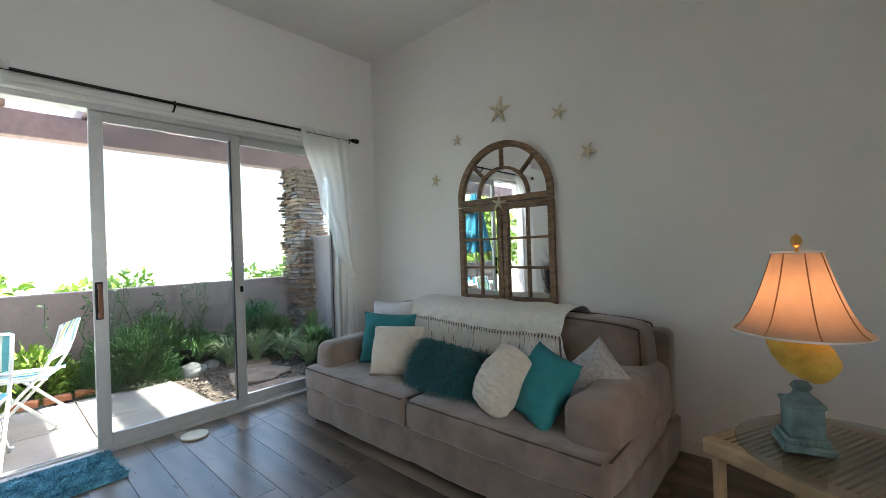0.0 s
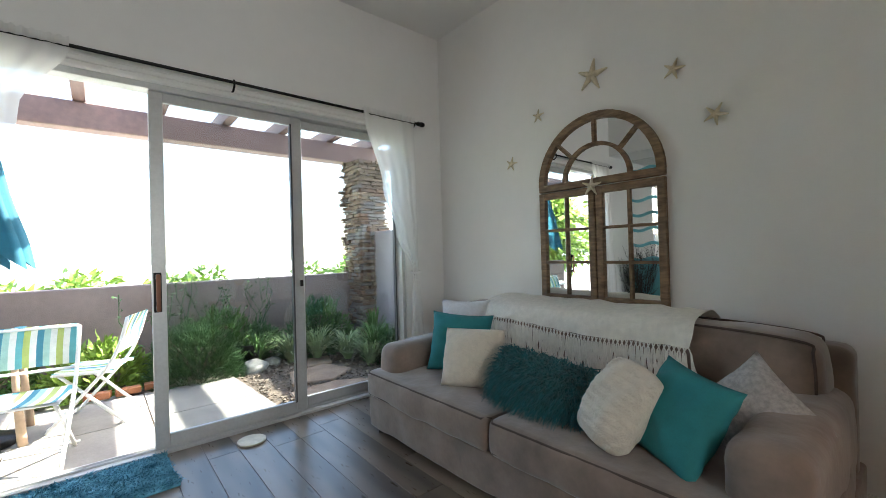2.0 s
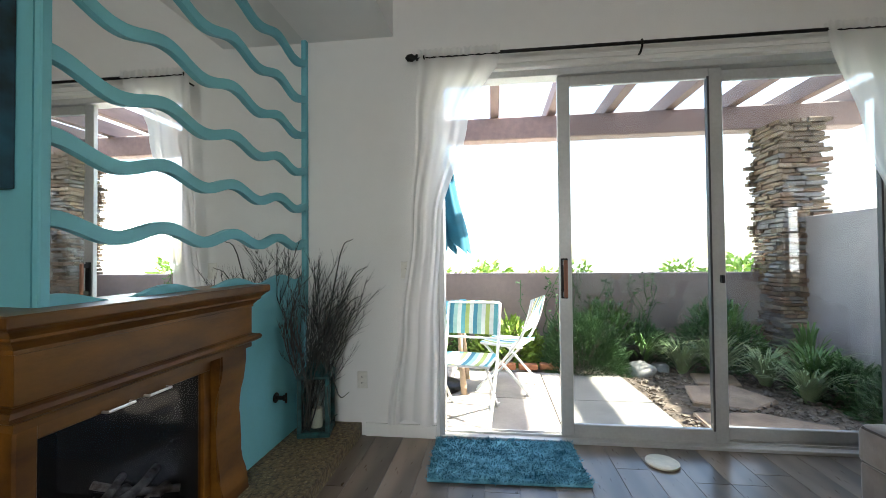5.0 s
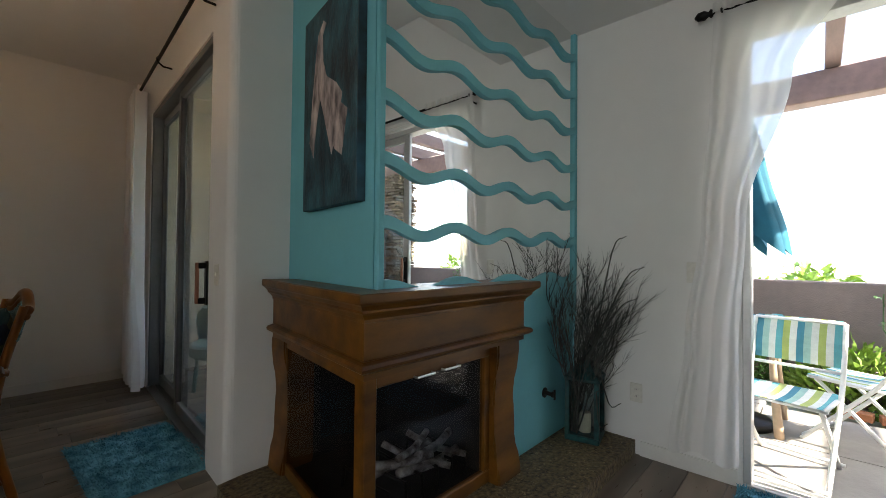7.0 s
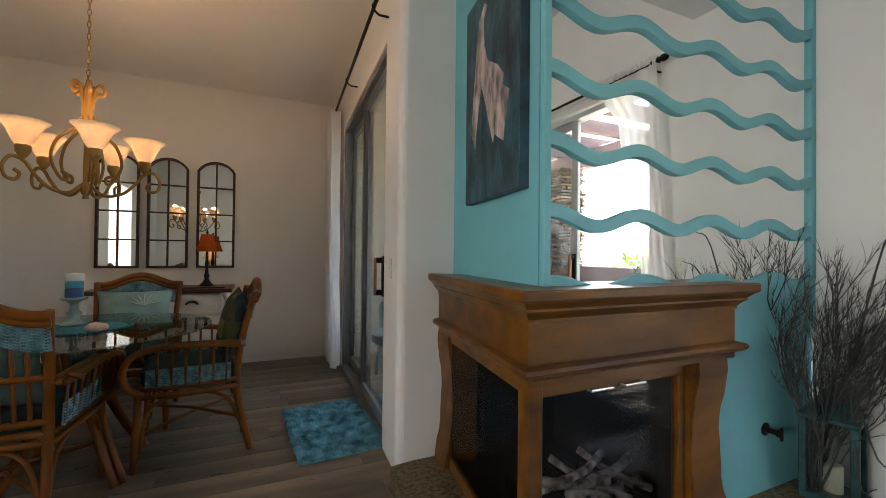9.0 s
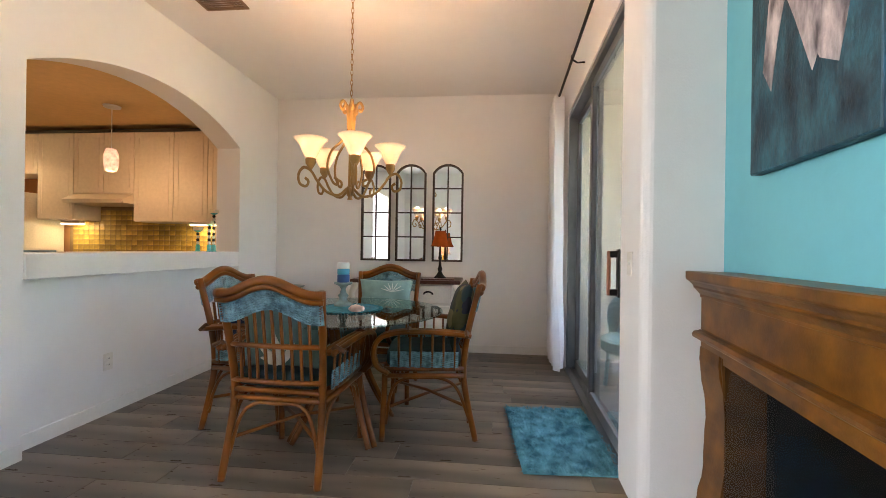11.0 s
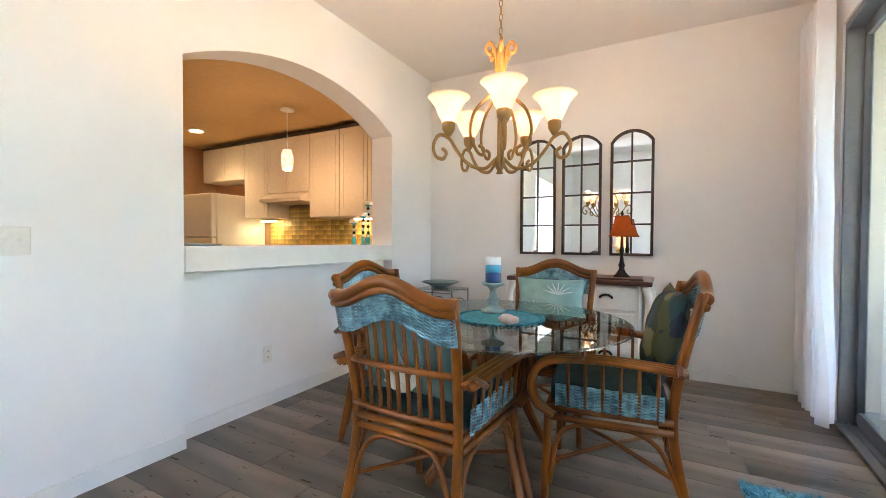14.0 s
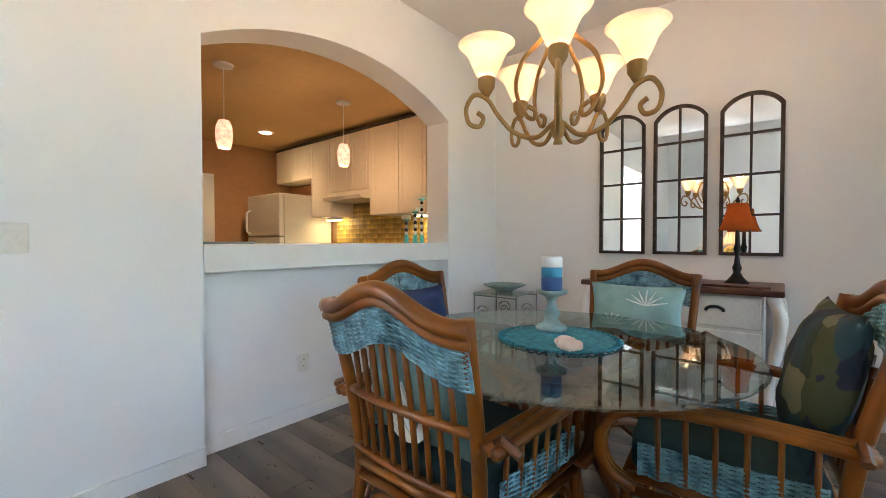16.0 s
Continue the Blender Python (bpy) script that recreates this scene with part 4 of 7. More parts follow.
gr = thing("fire_grate", pose(-2.32, -1.58, 0.10), "black iron grate holding the logs", "grate")
for k in range(6):
    bm = bm_new()
    x = -0.25 + 0.1 * k
    tube(bm, [(x, 0.16, 0.0), (x, 0.15, 0.10), (x, 0.0, 0.09), (x, -0.16, 0.10), (x, -0.18, 0.0)], 0.008, 6)
    part("grate_bar", bm, IRON, gr)
rnd = random.Random(3)
for a, b, r in (((-2.50, -1.50, 0.135), (-2.12, -1.52, 0.135), 0.03), ((-2.46, -1.66, 0.135), (-2.02, -1.60, 0.135), 0.034), ((-2.56, -1.60, 0.18), (-2.22, -1.50, 0.185), 0.028),
                ((-2.30, -1.48, 0.185), (-1.98, -1.62, 0.185), 0.027), ((-2.36, -1.42, 0.12), (-2.14, -1.66, 0.225), 0.022), ((-2.50, -1.44, 0.12), (-2.30, -1.66, 0.23), 0.022), ((-2.10, -1.50, 0.215), (-2.38, -1.60, 0.23), 0.022)):
    bm = bm_new()
    A, B = Vector(a) + Vector((-0.07, 0.02, 0.06)), Vector(b) + Vector((-0.07, 0.02, 0.06))
    tube(bm, [A + (B - A) * f + Vector((0, 0, 0.012 * math.sin(f * 5 + r * 90))) for f in frange(0, 1, 7)], r * 0.72, 10)
    g = part("birch_log", bm, BIRCH, smooth=True)
    tagged(g, "pale birch log lying in the firebox", "log", "logs in the firebox")

# ---- wavy framed mirror on the chimney ----
wave = thing("wavy_mirror", pose(0, -1.33, 0), "wall mirror behind teal wave-cut wooden bands", "mirror")
bm = bm_new()
box(bm, -3.56, 0.002, 1.05, -1.93, 0.008, HL - 0.01)
part("mirror_glass", bm, MIRROR, wave, "large clear mirror")
for x0, x1 in ((-1.938, -1.906), (-3.598, -3.56)):
    bm = bm_new()
    box(bm, x0, 0.001, 1.06, x1, 0.026, HL - 0.012, 0.004)
    part("side_band", bm, TEAL, wave)
def wave_z(x, c, amp=0.025, per=0.429, off=-1.937):
    return c + amp * math.cos(2 * math.pi * (x - off) / per) + 0.012 * (off - x) * (c - 1.25)
for i in range(7):
    c = 1.295 + 0.2425 * i
    xs = frange(-1.937, -3.565, 60)
    bm = bm_new()
    slab(bm, [(x, wave_z(x, c) + 0.024) for x in xs] + [(x, wave_z(x, c) - 0.024) for x in xs[::-1]], 0.004, 0.024, axis="y")
    part("wave_band", bm, TEAL, wave)
xs = frange(-1.907, -3.598, 70)
bm = bm_new()
slab(bm, [(x, 1.078 + 0.020 * math.cos(2 * math.pi * (x + 1.96) / 0.424)) for x in xs] + [(-3.598, 0.80), (-1.907, 0.80)], 0.004, 0.022, axis="y")
part("lower_panel", bm, TEAL, wave)

# ---- painting on the chimney's side ----
PAINT = mat("dark_blue_canvas", (0.008, 0.02, 0.045), 0.6, var=0.6, scale=7, col2=(0.03, 0.13, 0.17), bump=0.3, bscale=60, fine=0.3, stretch=(1.6, 1, 0.7))
PALE = mat("pale_brushwork", (0.16, 0.13, 0.14), 0.7, var=0.3, scale=11, col2=(0.62, 0.52, 0.50), stretch=(2.2, 1, 0.8), bump=0.4, bscale=70)
OCHRE = mat("canvas_edge", (0.22, 0.17, 0.10), 0.7, var=0.9, scale=7, col2=(0.04, 0.12, 0.18))
u = Vector((-0.135, -0.93, 0)).normalized()
nrm = Vector((0.93, -0.135, 0)).normalized()
PM = Matrix(((u.x, nrm.x, 0, -1.905), (u.y, nrm.y, 0, -1.33), (0, 0, 1, 0), (0, 0, 0, 1)))
pic = thing("painting", PM, "dark blue abstract canvas with pale brush shapes on teal wall", "painting")
bm = bm_new()
box(bm, 0.07, 0.002, 1.40, 0.63, 0.04, 2.32, 0.004)
part("canvas", bm, PAINT, pic)
bm = bm_new()
slab(bm, [(0.30, 1.62), (0.24, 1.72), (0.20, 1.86), (0.26, 1.92), (0.36, 1.98), (0.40, 2.06), (0.41, 2.18), (0.37, 2.22), (0.40, 2.245), (0.46, 2.20), (0.49, 2.08), (0.52, 1.92), (0.55, 1.72), (0.50, 1.64), (0.47, 1.78), (0.43, 1.90), (0.38, 1.80)], 0.039, 0.0415, axis="y")
part("pale_shape", bm, PALE, pic, "pale pink brush shape")
bm = bm_new()
slab(bm, [(0.20, 1.60), (0.15, 1.78), (0.24, 1.84), (0.33, 1.74), (0.27, 1.64)], 0.039, 0.0408, axis="y")
part("pale_stroke", bm, PALE, pic)
bm = bm_new()
box(bm, 0.066, 0.002, 1.401, 0.07, 0.039, 2.319)
part("painted_edge", bm, OCHRE, pic, "speckled painted canvas edge")

# ---- lantern with branches, gas key, plates ----
TEALMETAL = mat("worn_teal_metal", (0.006, 0.045, 0.05), 0.5, metal=0.2, var=0.5, scale=20, col2=(0.014, 0.10, 0.10))
lan = thing("lantern", pose(-3.42, -1.17, 0.085, 0, 0, 12), "worn teal metal candle lantern on the hearth", "lantern")
for nm, q in (("base", (-0.1, -0.1, 0, 0.1, 0.1, 0.035)), ("lid", (-0.105, -0.105, 0.36, 0.105, 0.105, 0.385))):
    bm = bm_new()
    box(bm, *q, 0.006)
    if nm == "lid":
        vs = [bm.verts.new((x * 0.095, y * 0.095, 0.385)) for x, y in ((-1, -1), (1, -1), (1, 1), (-1, 1))] + [bm.verts.new((x * 0.035, y * 0.035, 0.45)) for x, y in ((-1, -1), (1, -1), (1, 1), (-1, 1))]
        for i in range(4):
            bm.faces.new((vs[i], vs[(i + 1) % 4], vs[4 + (i + 1) % 4], vs[4 + i]))
        bm.faces.new(vs[4:])
        box(bm, -0.03, -0.03, 0.45, 0.03, 0.03, 0.48, 0.005)
    part(nm, bm, TEALMETAL, lan)
for x in (-0.085, 0.085):
    for y in (-0.085, 0.085):
        bm = bm_new()
        box(bm, x - 0.014, y - 0.014, 0.035, x + 0.014, y + 0.014, 0.36, 0.003)
        part("corner_bar", bm, TEALMETAL, lan)
for k in range(4):
    bm = bm_new()
    a = radians(90 * k)
    box(bm, -0.072, 0.083, 0.035, 0.072, 0.086, 0.36)
    bmesh.ops.rotate(bm, verts=bm.verts, matrix=Matrix.Rotation(a, 3, "Z"))
    part("pane", bm, GLASS, lan)
bm = bm_new()
tube(bm, [(0.04 * math.cos(a), 0, 0.49 + 0.045 * math.sin(a)) for a in frange(0, math.pi * 2, 18)[:-1]], 0.005, 6, closed=True)
part("ring_handle", bm, TEALMETAL, lan)
WAX = mat("ivory_wax", (0.75, 0.68, 0.52), 0.5, var=0.05)
bm = bm_new()
lathe(bm, [(0.035, 0.036), (0.036, 0.05), (0.036, 0.15), (0.03, 0.155), (0.004, 0.15)], 16)
tagged(part("pillar_candle", bm, WAX), "ivory pillar candle inside the lantern", "candle").matrix_basis = pose(-3.42, -1.17, 0.085)
TWIG = mat("dark_teal_twig", (0.035, 0.042, 0.04), 0.7, var=0.4, scale=9, col2=(0.07, 0.075, 0.065))
br = thing("branch_arrangement", pose(-3.40, -1.225, 0.09), "tall bunch of dark bare twigs behind the lantern", "branches")
bm = bm_new()
rnd = random.Random(12)
def twig(p, d, L, r, depth):
    pts = [Vector(p)]
    dd = Vector(d).normalized()
    k = 6
    for i in range(k):
        dd = (dd + Vector((rnd.uniform(-0.16, 0.16), rnd.uniform(-0.16, 0.16), rnd.uniform(-0.05, 0.12)))).normalized()
        q = pts[-1] + dd * L / k
        q.x = max(q.x, -0.185)
        q.y = max(q.y, -0.085)
        pts.append(q)
    tube(bm, pts, r, 5, taper=lambda f: 1.05 - f * 0.8)
    if depth:
        for i in range(2, k):
            for q in range(2 if depth > 1 else 3):
                s = (dd + Vector((rnd.uniform(-0.9, 0.9), rnd.uniform(-0.5, 0.9), rnd.uniform(-0.1, 0.6)))).normalized()
                twig(pts[i], s, L * rnd.uniform(0.22, 0.42), r * 0.55, depth - 1)
for i in range(21):
    f = i / 20
    twig((rnd.uniform(-0.05, 0.05), rnd.uniform(-0.03, 0.03), 0.0), (rnd.uniform(-0.18, 0.14), -0.06 + 0.42 * f * rnd.uniform(0.5, 1.2), 1.0), rnd.uniform(0.72, 1.08), rnd.uniform(0.003, 0.0055), 2)
tagged(part("twig_mass", bm, TWIG, br), kind="stuff")
for e in ((0.10, 0.40, 0.88), (0.06, 0.30, 0.28), (0.07, 0.33, 1.22), (0.05, 0.42, 1.05), (0.10, 0.24, 0.16)):
    bm = bm_new()
    tube(bm, smooth_path([(0, 0.03, 0.45), (0.02, 0.12, 0.56), (e[0] * 0.8, e[1] * 0.75, e[2] * 0.93), e], 4), 0.0065, 6, taper=lambda f: 1 - 0.7 * f)
    part("curved_branch", bm, TWIG, br)
bm = bm_new()
lathe(bm, [(0.03, 0), (0.03, 0.006), (0.012, 0.008), (0.012, 0.05), (0.018, 0.052), (0.018, 0.062)], 14)
box(bm, -0.006, -0.03, 0.062, 0.006, 0.03, 0.072, 0.002)
gk = part("gas_key", bm, IRON)
gk.matrix_basis = pose(-3.207, -1.33, 0.37, -90, 0, 0)
tagged(gk, "dark metal gas valve key in the teal wall", "gas valve")
PLASTIC = mat("ivory_plastic", (0.72, 0.70, 0.64), 0.4, var=0.02)
SLOT = mat("dark_slot", (0.04, 0.04, 0.04), 0.6)
def plate(name, m, kind, gang=1):
    t = thing(name, m, {"outlet": "ivory electrical outlet plate on the wall", "switch": "ivory light switch plate on the wall"}[kind], kind)
    w = 0.035 + 0.023 * (gang - 1)
    bm = bm_new()
    box(bm, -w, -0.006, -0.057, w, 0.0, 0.057, 0.003)
    part("plate", bm, PLASTIC, t)
    for g in range(gang):
        x = (g - (gang - 1) / 2) * 0.046
        if kind == "outlet":
            for z in (-0.02, 0.02):
                bm = bm_new()
                lathe(bm, [(0.015, 0), (0.015, 0.002)], 14)
                bmesh.ops.rotate(bm, verts=bm.verts, matrix=Matrix.Rotation(radians(90), 3, "X"))
                bmesh.ops.translate(bm, verts=bm.verts, vec=(x, -0.006, z))
                s = part("socket", bm, PLASTIC, t)
                bm = bm_new()
                for dx in (-0.005, 0.005):
                    box(bm, x + dx - 0.001, -0.009, z - 0.004, x + dx + 0.001, -0.008, z + 0.005)
                part("slot", bm, SLOT, s)
        else:
            bm = bm_new()
            box(bm, x - 0.005, -0.014, -0.006, x + 0.005, -0.006, 0.012, 0.002)
            part("toggle", bm, PLASTIC, t)
    return t
plate("outlet", pose(WX, -0.925, 0.37, 0, 0, 90), "outlet")
plate("light_switch", pose(WX, -0.62, 1.11, 0, 0, 90), "switch")
plate("light_switch", pose(AX, -1.73, 1.11, 0, 0, -90), "switch", 2)
plate("outlet", pose(AX + 0.10, -2.98, 0.35, 0, 0, -90), "outlet")
plate("light_switch", wall_matrix(-2.45) @ pose(0, 0.01, 1.08, 0, 0, 180), "switch")

# floor disc
bm = bm_new()
lathe(bm, [(0.085, 0.001), (0.09, 0.006), (0.09, 0.014), (0.07, 0.018), (0.02, 0.019)], 28)
d = part("floor_disc", bm, mat("cream_ceramic", (0.66, 0.6, 0.46), 0.5, var=0.1, scale=30))
d.matrix_basis = pose(-3.40, 0.91, 0.0)
tagged(d, "flat round cream disc lying on the floor", "disc")

# ---- shag rugs ----
def rug(m, w, h, seed):
    t = thing("bath_rug", m, "blue shag pile rug before the patio door", "rug")
    rnd = random.Random(seed)
    bm = bm_new()
    n, k = 30, 20
    g = [[bm.verts.new((-w / 2 + w * i / n, -h / 2 + h * j / k, 0.018 + 0.006 * noise.noise(Vector((i * 0.5, j * 0.5, seed))) - (0.012 if i in (0, n) or j in (0, k) else 0))) for j in range(k + 1)] for i in range(n + 1)]
    for i in range(n):
        for j in range(k):
            bm.faces.new((g[i][j], g[i + 1][j], g[i + 1][j + 1], g[i][j + 1]))
    box(bm, -w / 2, -h / 2, 0.001, w / 2, h / 2, 0.01, 0.003)
    part("backing", bm, RUG, t)
    bm = bm_new()
    pl = []
    for i in range(6500):
        x, y = rnd.uniform(-w / 2, w / 2), rnd.uniform(-h / 2, h / 2)
        swirl = noise.noise(Vector((x * 9, y * 9, seed))) * 3
        pl.append(((x, y, 0.014), (0.5 * math.cos(swirl), 0.5 * math.sin(swirl), 0.8)))
    blades(bm, pl, 0.034, 0.007, rnd, droop=0.35, lean=0.45)
    tagged(part("shag", bm, RUG, t, "curly blue pile"), kind="stuff")
rug(pose(-3.335, 0.02, 0, 0, 0, 2), 0.50, 0.86, 1)
rug(pose(-1.52, -3.01, 0, 0, 0, 3), 0.54, 0.85, 2)


# ---- dining chairs ----
WICKER = mat("blue_wicker", (0.06, 0.19, 0.25), 0.55, var=0.5, scale=26, col2=(0.22, 0.44, 0.53), bump=0.2, fine=0.15)
SEATCLOTH = mat("dark_teal_seat", (0.012, 0.045, 0.055), 0.8, var=0.3, scale=12, bump=0.2, bscale=120)
SAGE = mat("sage_cushion", (0.10, 0.19, 0.19), 0.8, var=0.15, scale=9, bump=0.15, bscale=120)
BINDING = mat("rattan_binding", (0.09, 0.028, 0.006), 0.35, var=0.3, scale=60)


def weave(bm, fn, nu, nv, stakes, amp=0.0032, r=0.0034):
    """Woven strands: fn(u, v) gives place and normal; strands run along u."""
    for j in range(nv):
        v = (j + 0.5) / nv
        pts = []
        for i in range(stakes * 2 + 1):
            u = i / (stakes * 2)
            p, n_ = fn(u, v)
            pts.append(Vector(p) + Vector(n_) * amp * (1 if (i + j * 2) % 4 < 2 else -1) * (i % 2 == 0 or 1))
        tube(bm, pts, r, 4)
    for i in range(stakes + 1):
        u = i / stakes
        a, b = Vector(fn(u, 0)[0]), Vector(fn(u, 1)[0])
        tube(bm, [a, (a + b) / 2, b], r * 0.9, 4)


def crest_z(x):
    return 0.925 + 0.07 * math.cos(math.pi * min(1, abs(x) / 0.235)) * 0.5 + 0.02


def dining_chair():
    t = thing("dining_chair", pose(0, 0, 0), "varnished rattan armchair with blue woven wicker trim", "chair", "chairs round the table")
    for s in (-1, 1):
        bm = bm_new()
        tube(bm, smooth_path([(s * 0.245, -0.30, 0), (s * 0.235, -0.245, 0.25), (s * 0.23, -0.225, 0.43), (s * 0.24, -0.25, 0.65), (s * 0.258, -0.315, 0.93)], 5), 0.019, 10)
        part("rear_leg", bm, RATTAN, t, smooth=True)
        bm = bm_new()
        tube(bm, smooth_path([(s * 0.262, 0.255, 0), (s * 0.258, 0.245, 0.25), (s * 0.255, 0.24, 0.43)], 4), 0.018, 10)
        part("front_leg", bm, RATTAN, t, smooth=True)
        # looped arm of two canes
        for o in (0.0, 0.026, 0.05):
            bm = bm_new()
            tube(bm, smooth_path([(s * (0.245 + o), -0.262, 0.635 - o * 0.1), (s * (0.275 + o), -0.05, 0.655), (s * (0.285 + o), 0.14, 0.655), (s * (0.286 + o), 0.255, 0.625), (s * (0.284 + o), 0.30, 0.55), (s * (0.28 + o * 0.8), 0.285, 0.46), (s * (0.268 + o * 0.4), 0.22, 0.405)], 6), 0.0145, 8)
            a = part("arm_cane", bm, RATTAN, t, smooth=True)
        for yy, zz in ((-0.235, 0.64), (0.10, 0.66)):
            bm = bm_new()
            tube(bm, [(s * 0.255, yy, zz - 0.018), (s * 0.30, yy, zz + 0.018), (s * 0.345, yy, zz - 0.005)], 0.012, 6)
            part("binding", bm, BINDING, a, "wrapped cane binding")
        for k in range(6):
            y = -0.17 + 0.33 * k / 5
            bm = bm_new()
            tube(bm, [(s * 0.258, y, 0.42), (s * (0.272 + 0.012 * k / 5), y, 0.648)], 0.0075, 6)
            part("arm_spindle", bm, RATTAN, t, smooth=True)
        bm = bm_new()
        weave(bm, lambda u, v, s=s: ((s * (0.262 + 0.004 * v), -0.19 + 0.40 * u, 0.435 + 0.095 * v), (s, 0, 0)), 1, 15, 14)
        tagged(part("side_wicker", bm, WICKER, t, "blue woven wicker side panel"), kind="stuff")
        bm = bm_new()
        tube(bm, [(s * 0.245, -0.225, 0.425), (s * 0.258, 0.24, 0.425)], 0.015, 8)
        tube(bm, [(s * 0.245, -0.225, 0.385), (s * 0.258, 0.24, 0.385)], 0.015, 8)
        part("side_rail", bm, RATTAN, t, smooth=True)
        bm = bm_new()
        tube(bm, smooth_path([(s * 0.243, -0.27, 0.10), (s * 0.24, -0.19, 0.30), (s * 0.246, -0.10, 0.365), (s * 0.25, 0.0, 0.372), (s * 0.254, 0.12, 0.365), (s * 0.258, 0.20, 0.30), (s * 0.26, 0.232, 0.10)], 4), 0.010, 7)
        part("side_brace", bm, RATTAN, t, smooth=True)
    for y, nm in ((-0.228, "back_seat_rail"), (0.24, "front_seat_rail")):
        bm = bm_new()
        w = 0.235 if y < 0 else 0.256
        for z in (0.425, 0.385):
            tube(bm, [(-w, y, z), (w, y, z)], 0.015, 8)
        part(nm, bm, RATTAN, t, smooth=True)
        bm = bm_new()
        yy = y - 0.03 if y < 0 else y
        tube(bm, smooth_path([(-w, yy, 0.10), (-w + 0.05, yy + 0.01, 0.29), (-w + 0.12, y, 0.358), (0, y, 0.362), (w - 0.12, y, 0.358), (w - 0.05, yy + 0.01, 0.29), (w, yy, 0.10)], 4), 0.010, 7)
        part("brace", bm, RATTAN, t, smooth=True)
    for s in (-1, 1):
        bm = bm_new()
        tube(bm, [(-s * 0.24, -0.27, 0.19), (0, 0, 0.205 + 0.012 * s), (s * 0.258, 0.245, 0.19)], 0.010, 7)
        part("stretcher", bm, RATTAN, t, smooth=True)
    # back: crest, wicker band, rails, spindles
    bm = bm_new()
    xs = frange(-0.268, 0.268, 24)
    tube(bm, [(x, -0.322 - 0.03 * (1 - (x / 0.268) ** 2), crest_z(x)) for x in xs], 0.023, 10)
    tube(bm, [(x, -0.318 - 0.03 * (1 - (x / 0.27) ** 2), crest_z(x) - 0.03) for x in frange(-0.27, 0.27, 24)], 0.016, 8)
    part("crest_rail", bm, RATTAN, t, smooth=True)
    def band(u, v):
        x = -0.262 + 0.524 * u
        z = crest_z(x) - 0.045 - 0.098 * v
        return (x, -0.312 - 0.03 * (1 - (x / 0.27) ** 2) + 0.022 * v, z), (0, -1, 0)
    bm = bm_new()
    weave(bm, band, 1, 16, 20)
    tagged(part("back_wicker", bm, WICKER, t, "blue woven wicker back band"), kind="stuff")
    def back_y(z):
        return -0.232 - 0.062 * max(0, (z - 0.46) / 0.46) ** 1.3
    for z, r in ((0.475, 0.014), (0.655, 0.014)):
        bm = bm_new()
        w = 0.234 + 0.02 * (z - 0.43)
        tube(bm, [(x, back_y(z) - 0.02 * (1 - (x / w) ** 2), z) for x in frange(-w, w, 10)], r, 8)
        part("back_rail", bm, RATTAN, t, smooth=True)
    for k in range(9):
        x = -0.19 + 0.38 * k / 8
        top = crest_z(x) - 0.138
        bm = bm_new()
        tube(bm, [(x * 0.95, back_y(z) - 0.02 * (1 - (x / 0.25) ** 2), z) for z in frange(0.475, top, 5)], 0.0085, 7)
        part("back_spindle", bm, RATTAN, t, smooth=True)
    bm = bm_new()
    rounded(bm, -0.235, -0.205, 0.43, 0.235, 0.235, 0.515, 0.03, puff=0.012)
    part("seat_cushion", bm, SEATCLOTH, t, "dark teal seat cushion", smooth=True)
    return t


chair = dining_chair()
chair.matrix_basis = pose(-0.065, -2.625, 0, 0, 0, 178)
copy_thing(chair, pose(-0.70, -3.125, 0, 0, 0, -84))
copy_thing(chair, pose(0.354, -3.075, 0, 0, 0, 86))
copy_thing(chair, pose(-0.25, -3.67, 0, 0, 0, 1))
def floral_cloth():
    """Overlapping leaf-shaped patches of navy, teal, olive and cream."""
    m = mat("dark_floral", (0.01, 0.02, 0.03), 0.75, bump=0.1, bscale=150)
    nt = m.node_tree
    tc = nt.nodes.new("ShaderNodeTexCoord")
    nz = nt.nodes.new("ShaderNodeTexNoise")
    nz.inputs["Scale"].default_value = 7
    warp = nt.nodes.new("ShaderNodeMixRGB")
    warp.blend_type, warp.inputs[0].default_value = "ADD", 0.16
    nt.links.new(tc.outputs["Object"], nz.inputs["Vector"])
    nt.links.new(tc.outputs["Object"], warp.inputs[1])
    nt.links.new(nz.outputs["Color"], warp.inputs[2])
    vo = nt.nodes.new("ShaderNodeTexVoronoi")
    vo.inputs["Scale"].default_value = 10
    nt.links.new(warp.outputs[0], vo.inputs["Vector"])
    sp = nt.nodes.new("ShaderNodeSeparateColor")
    nt.links.new(vo.outputs["Color"], sp.inputs[0])
    rp = nt.nodes.new("ShaderNodeValToRGB")
    rp.color_ramp.interpolation = "CONSTANT"
    for p, c in ((0.40, (0.010, 0.040, 0.050)), (0.62, (0.045, 0.055, 0.018)), (0.78, (0.012, 0.025, 0.015)), (0.90, (0.15, 0.145, 0.075))):
        rp.color_ramp.elements.new(p).color = (*c, 1)
    rp.color_ramp.elements[0].color = (0.008, 0.016, 0.035, 1)
    nt.links.new(sp.outputs[0], rp.inputs[0])
    nt.links.new(rp.outputs[0], nt.nodes["Principled BSDF"].inputs["Base Color"])
    return m
FLORAL = floral_cloth()
PALETEAL = mat("pale_teal_satin", (0.22, 0.38, 0.36), 0.45, var=0.2, scale=6, bump=0.1)
NAVY = mat("navy_cotton", (0.012, 0.03, 0.10), 0.8, var=0.1, scale=20, bump=0.15)
